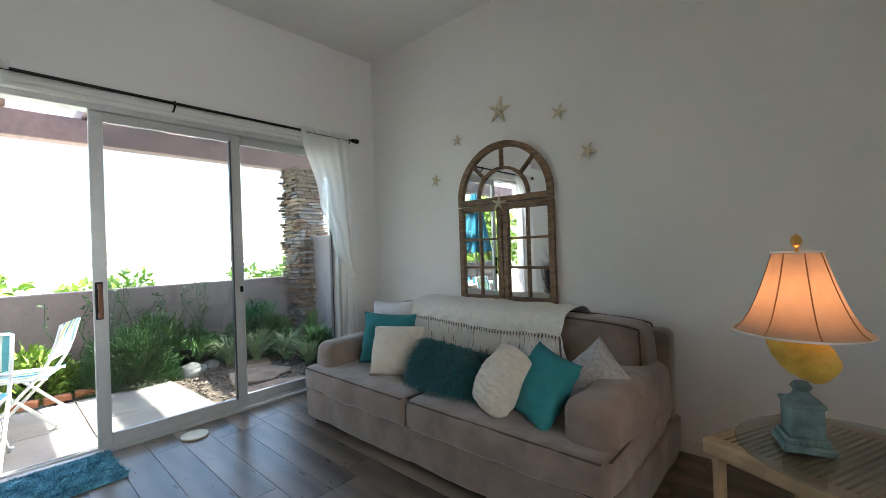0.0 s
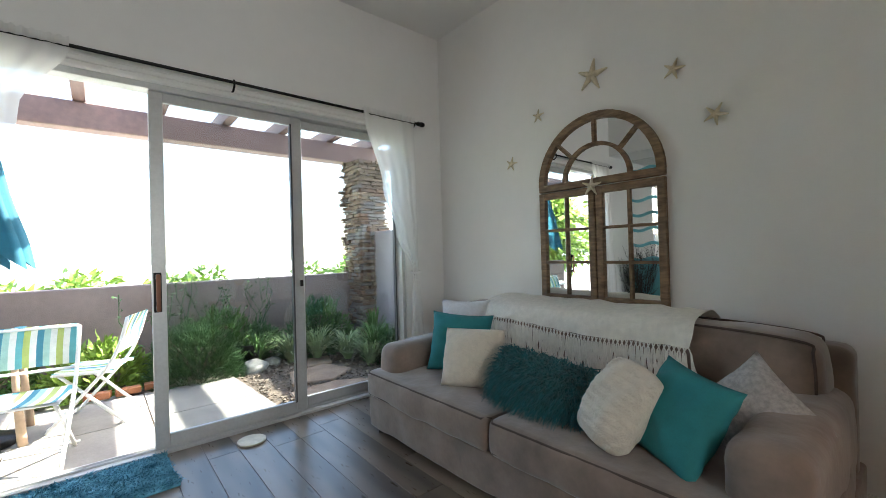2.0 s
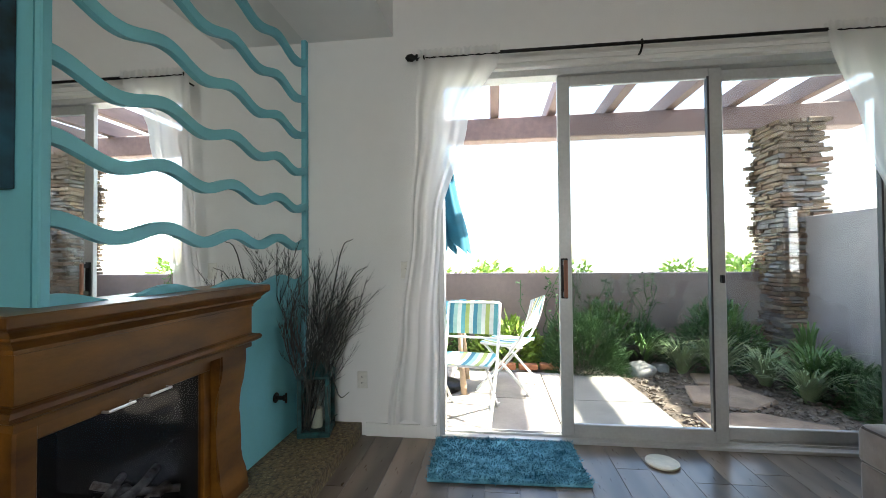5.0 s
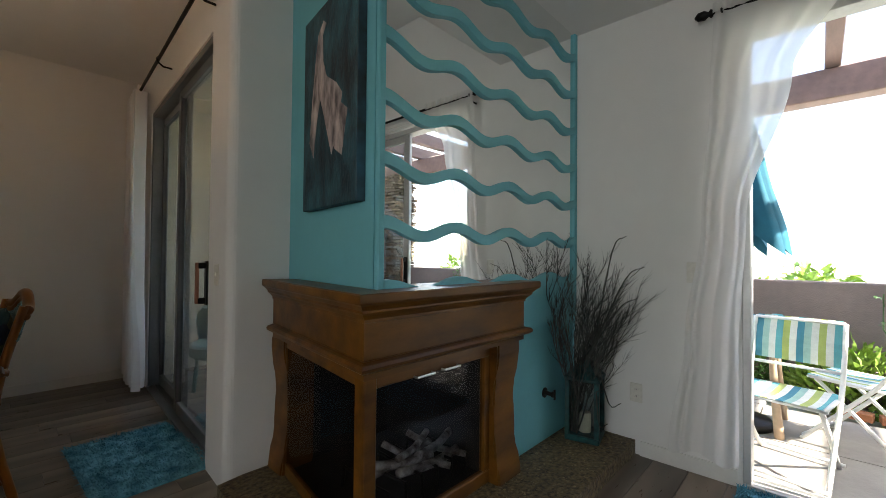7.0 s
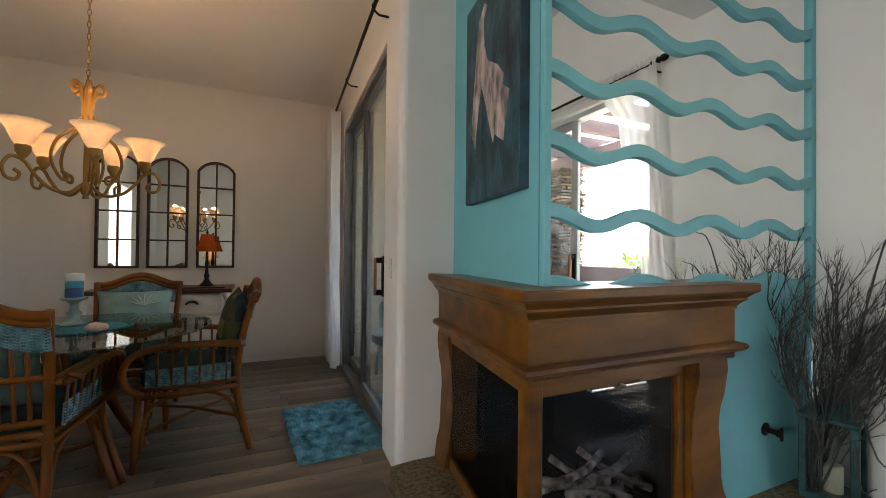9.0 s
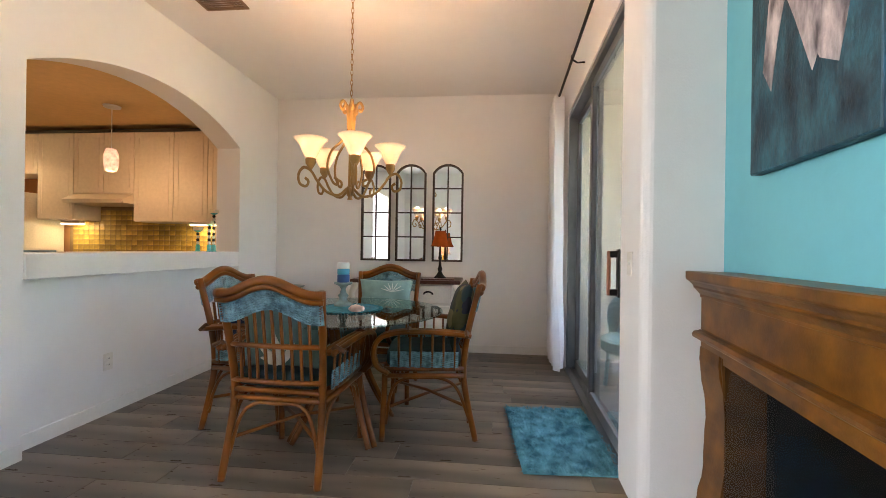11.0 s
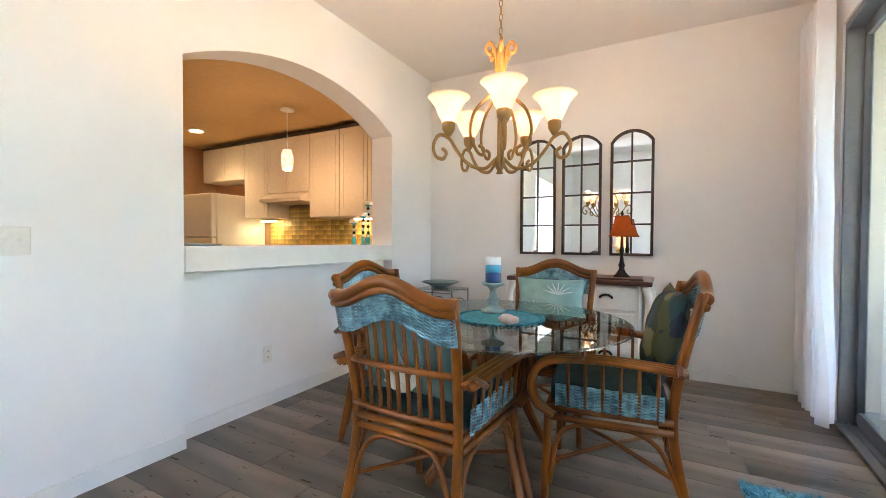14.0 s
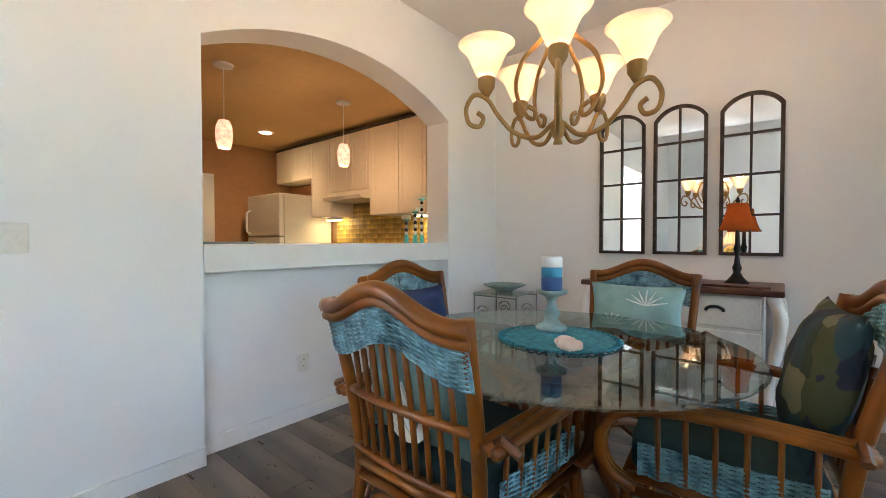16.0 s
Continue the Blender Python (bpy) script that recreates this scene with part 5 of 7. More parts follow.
def chair_pillow(label, m, w, h, th, material, seed):
    bm = bm_new()
    cushion(bm, w, h, th, seed=seed)
    p = part("chair_pillow", bm, material, smooth=True)
    p.matrix_basis = m
    return tagged(p, label, "pillow", "pillows on the dining chairs")
C = [chair.matrix_basis, pose(-0.70, -3.125, 0, 0, 0, -84), pose(0.354, -3.075, 0, 0, 0, 86), pose(-0.25, -3.67, 0, 0, 0, 1)]
sage = chair_pillow("sage cushion standing against the rattan chair back", C[0] @ pose(0, -0.165, 0.52, 10), 0.42, 0.38, 0.11, SAGE, 11)
chair_pillow("dark floral square pillow on a rattan chair", C[1] @ pose(0, -0.16, 0.52, 14), 0.42, 0.42, 0.14, FLORAL, 12)
chair_pillow("plain navy pillow on a rattan chair", C[2] @ pose(0.0, -0.15, 0.52, 14), 0.38, 0.36, 0.12, NAVY, 13)
for x0, z0, a0, L in ((0.02, 0.05, 100, 0.17), (0.02, 0.05, 140, 0.15), (0.03, 0.05, 60, 0.13), (0.03, 0.05, 165, 0.12)):
    c, q = math.cos(radians(a0)), math.sin(radians(a0))
    bm = bm_new()
    slab(bm, [(x0 + L * f * c - w * q, z0 + L * f * q + w * c) for f, w in ((0, 0), (0.3, 0.017), (0.6, 0.02), (1, 0), (0.6, -0.014), (0.3, -0.012))], -0.064, -0.052, axis="y")
    part("leaf_print", bm, mat("white_leaf_applique", (0.72, 0.74, 0.70), 0.8, var=0.06), sage, "white printed leaf")
cp = chair_pillow("pale teal satin pillow with leaf pattern", C[3] @ pose(0, -0.15, 0.60, 10), 0.46, 0.28, 0.11, PALETEAL, 14)
# leaf strokes on the pale pillow
LEAFWHITE = mat("white_leaf_print", (0.62, 0.70, 0.66), 0.5)
for cx, cz, R in ((-0.06, 0.17, 0.10), (0.10, 0.06, 0.08)):
    for k in range(7):
        a = radians(20 + 24 * k)
        bm = bm_new()
        p0, p1 = Vector((cx, 0.056, cz)), Vector((cx + R * math.cos(a), 0.050, cz + R * math.sin(a) * 0.8))
        tube(bm, [p0, (p0 + p1) / 2 + Vector((0, 0.004, 0)), p1], 0.004, 5, taper=lambda f: 1.2 - abs(f - 0.5) * 1.6)
        part("leaf_print", bm, LEAFWHITE, cp)

# ---- glass dining table ----
TC = (-0.20, -2.98)
TABGLASS = see_through("green_table_glass", (0.66, 0.77, 0.75), gloss=0.15)
tab = thing("dining_table", pose(TC[0], TC[1], 0), "round glass dining table on a rattan pedestal", "table")
bm = bm_new()
lathe(bm, [(0.602, 0.737), (0.61, 0.741), (0.61, 0.746), (0.604, 0.75)], 72)
part("glass_top", bm, TABGLASS, tab, "thick greenish glass top")
for k in range(4):
    a = radians(45 + 90 * k)
    c, s = math.cos(a), math.sin(a)
    bm = bm_new()
    for o in (-0.02, 0.02):
        tube(bm, smooth_path([(0.34 * c - o * s, 0.34 * s + o * c, 0.0), (0.22 * c - o * s, 0.22 * s + o * c, 0.20), (0.14 * c - o * s, 0.14 * s + o * c, 0.40), (0.18 * c - o * s, 0.18 * s + o * c, 0.60), (0.32 * c - o * s, 0.32 * s + o * c, 0.733)], 5), 0.018, 8)
    part("leg", bm, RATTAN, tab, smooth=True)
for z, r in ((0.40, 0.16), (0.70, 0.29)):
    bm = bm_new()
    tube(bm, [(r * math.cos(a), r * math.sin(a), z) for a in frange(0, 6.283, 28)[:-1]], 0.014, 8, closed=True)
    part("ring", bm, RATTAN, tab, smooth=True)
# mat, candle, shell
MATBLUE = mat("teal_woven_mat", (0.02, 0.20, 0.27), 0.8, var=0.3, scale=40, bump=0.4, bscale=150)
pm = thing("placemat", pose(TC[0] - 0.015, TC[1] - 0.005, 0.751), "round teal woven placemat with scalloped edge", "placemat")
bm = bm_new()
lathe(bm, [(0.19, 0.0), (0.19, 0.004), (0.0001, 0.005)], 48)
part("disc", bm, MATBLUE, pm)
bm = bm_new()
for i in range(46):
    a = 6.283 * i / 46
    tube(bm, [(0.188 * math.cos(a), 0.188 * math.sin(a), 0.003), (0.205 * math.cos(a + 0.03), 0.205 * math.sin(a + 0.03), 0.006), (0.213 * math.cos(a + 0.09), 0.213 * math.sin(a + 0.09), 0.004), (0.19 * math.cos(a + 0.13), 0.19 * math.sin(a + 0.13), 0.003)], 0.003, 5)
tagged(part("fringe", bm, MATBLUE, pm), kind="stuff")
ch = thing("candle_holder", pose(TC[0] + 0.06, TC[1] - 0.11, 0.756) @ Matrix.Diagonal((1.08, 1.08, 1.08, 1)), "grey-green turned wooden candle holder", "candle holder")
bm = bm_new()
lathe(bm, [(0.055, 0), (0.055, 0.012), (0.03, 0.025), (0.022, 0.045), (0.033, 0.062), (0.02, 0.075), (0.014, 0.10), (0.022, 0.115), (0.03, 0.122), (0.055, 0.132), (0.055, 0.142)], 24)
part("stem", bm, mat("grey_green_paint", (0.20, 0.29, 0.28), 0.6, var=0.3, scale=20, bump=0.2), ch, smooth=True)
for z0, z1, col, lab in ((0.142, 0.19, (0.01, 0.06, 0.20), "deep blue wax"), (0.19, 0.225, (0.03, 0.26, 0.42), "turquoise wax"), (0.225, 0.262, (0.75, 0.78, 0.76), "white wax")):
    if z0 == 0.142:
        cd = thing("candle", pose(TC[0] + 0.06, TC[1] - 0.11, 0.756) @ Matrix.Diagonal((1.08, 1.08, 1.08, 1)), "blue to white layered pillar candle", "candle")
    bm = bm_new()
    top = z1
    lathe(bm, [(0.036, z0), (0.037, z0 + 0.003), (0.037, top - 0.004), (0.033, top), (0.004, top - 0.004)], 22)
    part("wax_layer", bm, mat("wax_" + lab.split()[0], col, 0.45, var=0.1), cd, lab, smooth=True)
PINK = mat("pink_shell", (0.72, 0.45, 0.38), 0.4, var=0.2, scale=20, col2=(0.8, 0.68, 0.6), bump=0.3)
bm = bm_new()
tube(bm, [(-0.06 + 0.12 * f, 0.01 * math.sin(f * 5), 0.02 - 0.012 * f) for f in frange(0, 1, 16)], 1.0, 14, taper=lambda f: 0.004 + 0.021 * math.sin(math.pi * min(1, f * 0.9 + 0.08)) ** 0.8 * (1 + 0.12 * math.sin(f * 30)))
p = part("seashell", bm, PINK, smooth=True)
p.matrix_basis = pose(TC[0] - 0.10, TC[1] + 0.12, 0.758, 0, 0, -20)
tagged(p, "pink and cream conch shell on the placemat", "shell")

# ---- chandelier ----
GOLD = mat("aged_gold_iron", (0.55, 0.29, 0.07), 0.5, metal=0.35, var=0.4, scale=18, col2=(0.32, 0.19, 0.06), bump=0.2)
OPAL = lit_cloth("lit_opal_glass", (0.58, 0.51, 0.43), 0.007, (1.0, 0.74, 0.52), 0.4)
CX, CY = -0.218, -2.964
HC = (HD + 0.107) / 1.08
cl = thing("chandelier", pose(CX, CY, -0.133) @ Matrix.Diagonal((0.957, 0.957, 1.08, 1)), "aged gold scrolled chandelier with five lit glass shades", "chandelier")
bm = bm_new()
lathe(bm, [(0.018, 1.455), (0.012, 1.47), (0.02, 1.48), (0.028, 1.50), (0.028, 1.52), (0.014, 1.535), (0.012, 1.75), (0.02, 1.80), (0.026, 1.90), (0.02, 1.99), (0.012, 2.02), (0.008, 2.04)], 16)
part("stem", bm, GOLD, cl, smooth=True)
for k in range(5):
    a = radians(72 * k + 42)
    def P(r, z, a=a):
        return (r * math.cos(a), r * math.sin(a), z)
    bm = bm_new()
    tube(bm, smooth_path([P(0.02, 1.52), P(0.08, 1.475), P(0.16, 1.49), P(0.22, 1.545), P(0.258, 1.594), P(0.305, 1.608), P(0.335, 1.565), P(0.325, 1.518), P(0.288, 1.508), P(0.273, 1.535), P(0.295, 1.553)], 5), 0.008, 8)
    part("arm", bm, GOLD, cl, smooth=True)
    bm = bm_new()
    tube(bm, smooth_path([P(0.02, 1.86), P(0.06, 1.79), P(0.13, 1.72), P(0.155, 1.63), P(0.12, 1.55), P(0.09, 1.535), P(0.085, 1.56), P(0.11, 1.575)], 5), 0.008, 8)
    part("scroll", bm, GOLD, cl, smooth=True)
    bm = bm_new()
    tube(bm, smooth_path([P(0.016, 1.84), P(0.022, 1.93), P(0.03, 1.99), P(0.055, 2.02), P(0.075, 1.995), P(0.065, 1.97), P(0.05, 1.98)], 4), 0.009, 8)
    part("crown_leaf", bm, GOLD, cl, smooth=True)
    bm = bm_new()
    lathe(bm, [(0.01, 1.585), (0.02, 1.60), (0.03, 1.615), (0.032, 1.64), (0.024, 1.65)], 16, (P(0.262, 0)[0], P(0.262, 0)[1], 0.018))
    part("cup", bm, GOLD, cl, smooth=True)
    bm = bm_new()
    prof = [(0.026, 1.642), (0.038, 1.656), (0.052, 1.683), (0.064, 1.710), (0.080, 1.732), (0.102, 1.750), (0.098, 1.752), (0.076, 1.736), (0.060, 1.713), (0.048, 1.686), (0.030, 1.660)]
    n = 26
    rings = [[bm.verts.new((P(0.262, 0)[0] + r * math.cos(t), P(0.262, 0)[1] + r * math.sin(t), z + 0.018)) for t in (6.283 * j / n for j in range(n))] for r, z in prof]
    for A, B in zip(rings, rings[1:]):
        for j in range(n):
            bm.faces.new((A[j], A[(j + 1) % n], B[(j + 1) % n], B[j]))
    part("shade", bm, OPAL, cl, "glowing bell-shaped opal glass shade", smooth=True)
    q = P(0.262, 1.80)
    point("chandelier_bulb", (CX + 0.957 * q[0], CY + 0.957 * q[1], 1.775), 0.36, (1.0, 0.60, 0.30), 0.03)
bm = bm_new()
z = 2.045
i = 0
while z < HC - 0.03:
    ring = []
    for a in frange(0, 6.283, 10)[:-1]:
        u_, v_ = 0.008 * math.cos(a), 0.019 * math.sin(a)
        ring.append((u_, 0, z + v_) if i % 2 else (0, u_, z + v_))
    tube(bm, ring, 0.0022, 5, closed=True)
    z += 0.030
    i += 1
tagged(part("chain", bm, GOLD, cl, "thin metal link chain"), kind="stuff")
bm = bm_new()
lathe(bm, [(0.012, HC - 0.035), (0.04, HC - 0.02), (0.06, HC - 0.004)], 20)
part("canopy", bm, GOLD, cl, smooth=True)

# ---- three arched mirrors ----
BROWNIRON = mat("rusty_brown_iron", (0.06, 0.042, 0.032), 0.6, metal=0.3, var=0.4, scale=20)
def pane_mirror(x0, x1, z0, z1, rise):
    t = thing("window_mirror", pose((x0 + x1) / 2, DY + 0.004, 0), "tall arched mirror with brown iron window grid", "mirror", "mirrors on the dining wall")
    w = (x1 - x0) / 2
    R = (w * w + rise * rise) / (2 * rise)
    def top(x, off=0):
        return math.sqrt(max(0, (R - off) ** 2 - x * x)) - (R - z1)
    xs = frange(-w, w, 16)
    bm = bm_new()
    inner = frange(-w + 0.022, w - 0.022, 16)
    slab(bm, [(x, top(x)) for x in xs] + [(x, top(x, 0.022)) for x in inner[::-1]], 0, 0.025, axis="y")
    box(bm, -w, 0, z0, -w + 0.022, 0.025, top(-w) + 0.001)
    box(bm, w - 0.022, 0, z0, w, 0.025, top(w) + 0.001)
    box(bm, -w + 0.022, 0, z0, w - 0.022, 0.025, z0 + 0.022)
    part("frame", bm, BROWNIRON, t)
    bm = bm_new()
    box(bm, -0.007, 0.006, z0 + 0.02, 0.007, 0.022, z1 - 0.018)
    for k in (1, 2, 3):
        z = z0 + (z1 - z0) * k / 4
        box(bm, -w + 0.02, 0.006, z - 0.007, w - 0.02, 0.0215, z + 0.007)
    part("grid", bm, BROWNIRON, t)
    bm = bm_new()
    slab(bm, [(x, top(x, 0.012)) for x in inner] + [(w - 0.012, z0 + 0.01), (-w + 0.012, z0 + 0.01)], 0.002, 0.008, axis="y")
    part("mirror_glass", bm, MIRROR, t, "mirrored panes")
for x0, x1 in ((-0.83, -0.487), (-0.415, -0.072), (-0.012, 0.325)):
    pane_mirror(x0, x1, 1.0, 2.085, 0.10)

# ---- white sideboard ----
CREAMWOOD = mat("cream_furniture_paint", (0.70, 0.68, 0.62), 0.5, var=0.06, scale=6, bump=0.06)
DARKTOP = mat("mahogany_top", (0.07, 0.022, 0.012), 0.35, var=0.3, scale=6, stretch=(1, 6, 6))
sb = thing("sideboard", pose(-0.29, -4.71, 0), "cream painted sideboard with dark wooden top", "sideboard")
bm = bm_new()
box(bm, -0.55, -0.28, 0.795, 0.55, 0.29, 0.83, 0.008, 2)
part("top", bm, DARKTOP, sb, "dark mahogany top")
bm = bm_new()
box(bm, -0.46, -0.26, 0.12, 0.46, 0.24, 0.795, 0.005)
part("body", bm, CREAMWOOD, sb)
for j, x in enumerate((-0.235, 0.235)):
    for z0, z1 in ((0.60, 0.78), (0.38, 0.58), (0.16, 0.36)):
        bm = bm_new()
        box(bm, x - 0.215, 0.24, z0, x + 0.215, 0.255, z1, 0.005)
        dr = part("drawer", bm, CREAMWOOD, sb)
        bm = bm_new()
        tube(bm, [(x + 0.045 * math.cos(a), 0.262, (z0 + z1) / 2 + 0.028 * math.sin(a)) for a in frange(0, math.pi, 8)], 0.009, 6)
        part("cup_pull", bm, IRON, dr, "black cup pull")
for s in (-1, 1):
    for y in (-0.24, 0.25):
        bm = bm_new()
        tube(bm, smooth_path([(s * 0.50, y, 0.79), (s * 0.535, y + 0.01, 0.68), (s * 0.52, y, 0.50), (s * 0.49, y, 0.32), (s * 0.485, y, 0.15), (s * 0.51, y + 0.01, 0.0)], 4), 0.034, 8, taper=lambda f: 1.0 - 0.45 * f)
        part("cabriole_leg", bm, CREAMWOOD, sb, smooth=True)
# tray and sideboard lamp
bm = bm_new()
box(bm, -0.18, -0.07, 0, 0.18, 0.07, 0.012, 0.005)
p = part("wooden_tray", bm, DARKTOP)
p.matrix_basis = pose(-0.60, -4.55, 0.831)
tagged(p, "small dark wooden tray on the sideboard", "tray")
AMBER = lit_cloth("lit_amber_shade", (0.18, 0.05, 0.013), 0.0018, (1.0, 0.26, 0.05), 0.45)
sl = thing("buffet_lamp", pose(-0.61, -4.72, 0.831), "black turned buffet lamp with lit amber shade", "lamp")
bm = bm_new()
lathe(bm, [(0.065, 0), (0.065, 0.012), (0.045, 0.03), (0.03, 0.05), (0.018, 0.075), (0.026, 0.10), (0.016, 0.13), (0.012, 0.18), (0.02, 0.22), (0.013, 0.25), (0.01, 0.36)], 18)
part("stand", bm, IRON, sl, smooth=True)
bm = bm_new()
n = 28
rings = [[bm.verts.new((r * math.cos(t), r * math.sin(t), z)) for t in (6.283 * j / n for j in range(n))] for r, z in ((0.104, 0.335), (0.088, 0.36), (0.072, 0.41), (0.060, 0.46), (0.054, 0.50))]
for A, B in zip(rings, rings[1:]):
    for j in range(n):
        bm.faces.new((A[j], A[(j + 1) % n], B[(j + 1) % n], B[j]))
part("shade", bm, AMBER, sl, "glowing amber bell shade", smooth=True)
bm = bm_new()
lathe(bm, [(0.008, 0.36), (0.006, 0.50), (0.012, 0.515), (0.004, 0.54)], 10)
part("finial", bm, IRON, sl)
point("buffet_bulb", (-0.61, -4.72, 1.24), 0.03, (1.0, 0.45, 0.15), 0.03)

# ---- corner stand with bowl, plant stem ----
CLEARGREEN = see_through("greenish_glass", (0.86, 0.93, 0.90))
st = thing("glass_stand", pose(1.06, -4.74, 0), "greenish glass and scrolled wire corner stand", "stand")
GREYWIRE = mat("grey_green_wire", (0.22, 0.27, 0.25), 0.5, metal=0.5)
for x in (-0.21, 0.21):
    for y in (-0.18, 0.18):
        bm = bm_new()
        tube(bm, [(x, y, 0), (x, y, 0.64)], 0.007, 6)
        part("post", bm, GREYWIRE, st)
bm = bm_new()
box(bm, -0.22, -0.19, 0.64, 0.22, 0.19, 0.648, 0.002)
part("glass_top", bm, CLEARGREEN, st)
for y in (-0.18, 0.18):
    for z in (0.62, 0.10):
        bm = bm_new()
        tube(bm, [(-0.21, y, z), (0.21, y, z)], 0.005, 6)
        part("rail", bm, GREYWIRE, st)
    for cx in (-0.12, 0.12):
        for s in (-1, 1):
            bm = bm_new()
            tube(bm, [(cx + s * (0.015 + 0.006 * a) * math.cos(a), y, 0.47 + (0.015 + 0.006 * a) * math.sin(a)) for a in frange(0, 9, 26)], 0.004, 5)
            part("scroll", bm, GREYWIRE, st)
bm = bm_new()
n = 28
rings = [[bm.verts.new((r * math.cos(t), r * math.sin(t), z)) for t in (6.283 * j / n for j in range(n))] for r, z in ((0.07, 0), (0.075, 0.012), (0.13, 0.04), (0.19, 0.065), (0.185, 0.068), (0.12, 0.045), (0.05, 0.02))]
for A, B in zip(rings, rings[1:]):
    for j in range(n):
        bm.faces.new((A[j], A[(j + 1) % n], B[(j + 1) % n], B[j]))
bm.faces.new(rings[0])
bm.faces.new(rings[-1])
p = part("bowl", bm, mat("grey_teal_ceramic", (0.16, 0.24, 0.23), 0.4, var=0.2), smooth=True)
p.matrix_basis = pose(1.06, -4.72, 0.649)
tagged(p, "shallow grey-teal bowl on the glass stand", "bowl")

# ceiling vent
vt = thing("ceiling_vent", pose(0.80, -3.15, HD - 0.001), "brown slatted ceiling air vent", "vent")
VENTBROWN = mat("brown_vent", (0.25, 0.16, 0.10), 0.6)
bm = bm_new()
for q in ((-0.16, -0.10, 0.16, -0.08), (-0.16, 0.08, 0.16, 0.10), (-0.16, -0.08, -0.14, 0.08), (0.14, -0.08, 0.16, 0.08)):
    box(bm, q[0], q[1], -0.012, q[2], q[3], 0, 0.002)
part("frame", bm, VENTBROWN, vt)
for k in range(7):
    y = -0.07 + 0.14 * k / 6
    bm = bm_new()
    box(bm, -0.14, y - 0.006, -0.010, 0.14, y + 0.004, -0.003)
    part("slat", bm, VENTBROWN, vt)

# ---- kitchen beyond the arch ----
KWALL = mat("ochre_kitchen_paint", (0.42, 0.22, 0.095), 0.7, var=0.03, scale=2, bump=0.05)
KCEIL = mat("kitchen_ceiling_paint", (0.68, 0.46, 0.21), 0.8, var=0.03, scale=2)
KCAB = mat("cream_cabinet", (0.72, 0.64, 0.52), 0.45, var=0.03, scale=3)
FRIDGE = mat("almond_enamel", (0.72, 0.66, 0.52), 0.35, var=0.02)
KX0, KX1, KY0, KY1, KH = AX + 0.24, 5.3, -5.10, -1.4, 2.50
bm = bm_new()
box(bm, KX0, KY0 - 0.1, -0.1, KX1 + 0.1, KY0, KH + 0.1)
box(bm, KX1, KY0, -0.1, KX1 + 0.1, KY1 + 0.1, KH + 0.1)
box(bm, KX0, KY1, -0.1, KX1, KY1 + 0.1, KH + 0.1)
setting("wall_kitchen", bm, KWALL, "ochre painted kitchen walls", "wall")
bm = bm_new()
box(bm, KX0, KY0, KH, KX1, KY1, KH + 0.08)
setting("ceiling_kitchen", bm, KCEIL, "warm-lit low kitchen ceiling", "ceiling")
bm = bm_new()
box(bm, AX + 0.15, KY0, -0.11, KX1, KY1, -0.004)
setting("floor_kitchen", bm, PLANK, "dark kitchen floor", "floor")
bm = bm_new()
box(bm, KX1 - 0.03, -3.95, 0, KX1, -3.3, 2.03, 0.006)
setting("door_kitchen", bm, TRIM, "pale door in the kitchen end wall", "door")
def cabinet(x0, x1, z0, z1, depth, doors, label):
    t = thing("wall_cabinet", pose(0, 0, 0), label, "cabinet", "kitchen wall cabinets")
    bm = bm_new()
    box(bm, x0, KY0, z0, x1, KY0 + depth - 0.02, z1, 0.003)
    part("body", bm, KCAB, t)
    w = (x1 - x0) / doors
    for i in range(doors):
        bm = bm_new()
        a, b = x0 + w * i + 0.003, x0 + w * (i + 1) - 0.003
        box(bm, a, KY0 + depth - 0.02, z0 + 0.004, b, KY0 + depth, z1 - 0.004, 0.004)
        dd = part("door", bm, KCAB, t)
        bm = bm_new()
        for q in ((a + 0.05, z0 + 0.06, b - 0.05, z0 + 0.07), (a + 0.05, z1 - 0.07, b - 0.05, z1 - 0.06), (a + 0.05, z0 + 0.07, a + 0.06, z1 - 0.07), (b - 0.06, z0 + 0.07, b - 0.05, z1 - 0.07)):
            box(bm, q[0], KY0 + depth, q[1], q[2], KY0 + depth + 0.004, q[3])
        part("door_moulding", bm, KCAB, dd)
cabinet(KX0 + 0.02, 2.42, 1.40, 2.42, 0.36, 2, "cream wall cabinet with panelled doors")
cabinet(2.42, 2.90, 1.40, 2.42, 0.36, 1, "cream wall cabinet with panelled doors")
cabinet(2.90, 3.66, 1.72, 2.42, 0.36, 2, "short cream wall cabinet above the hood")
cabinet(3.66, 4.12, 1.42, 2.42, 0.36, 1, "cream wall cabinet beside the refrigerator")
cabinet(4.12, 5.05, 1.95, 2.42, 0.36, 2, "short cream wall cabinet above the refrigerator")
bm = bm_new()
box(bm, KX0, KY0, 2.42, 5.06, KY0 + 0.375, 2.45, 0.005)
setting("cabinet_crown", bm, BLACKWOOD, "dark crown strip above the cabinets", "trim")
hd = thing("range_hood", pose(0, 0, 0), "cream range hood under the short cabinet", "range hood")
bm = bm_new()
slab(bm, [(KY0, 1.60), (KY0 + 0.48, 1.60), (KY0 + 0.50, 1.64), (KY0 + 0.34, 1.72), (KY0, 1.72)], 2.91, 3.65, axis="x")
part("canopy", bm, KCAB, hd)
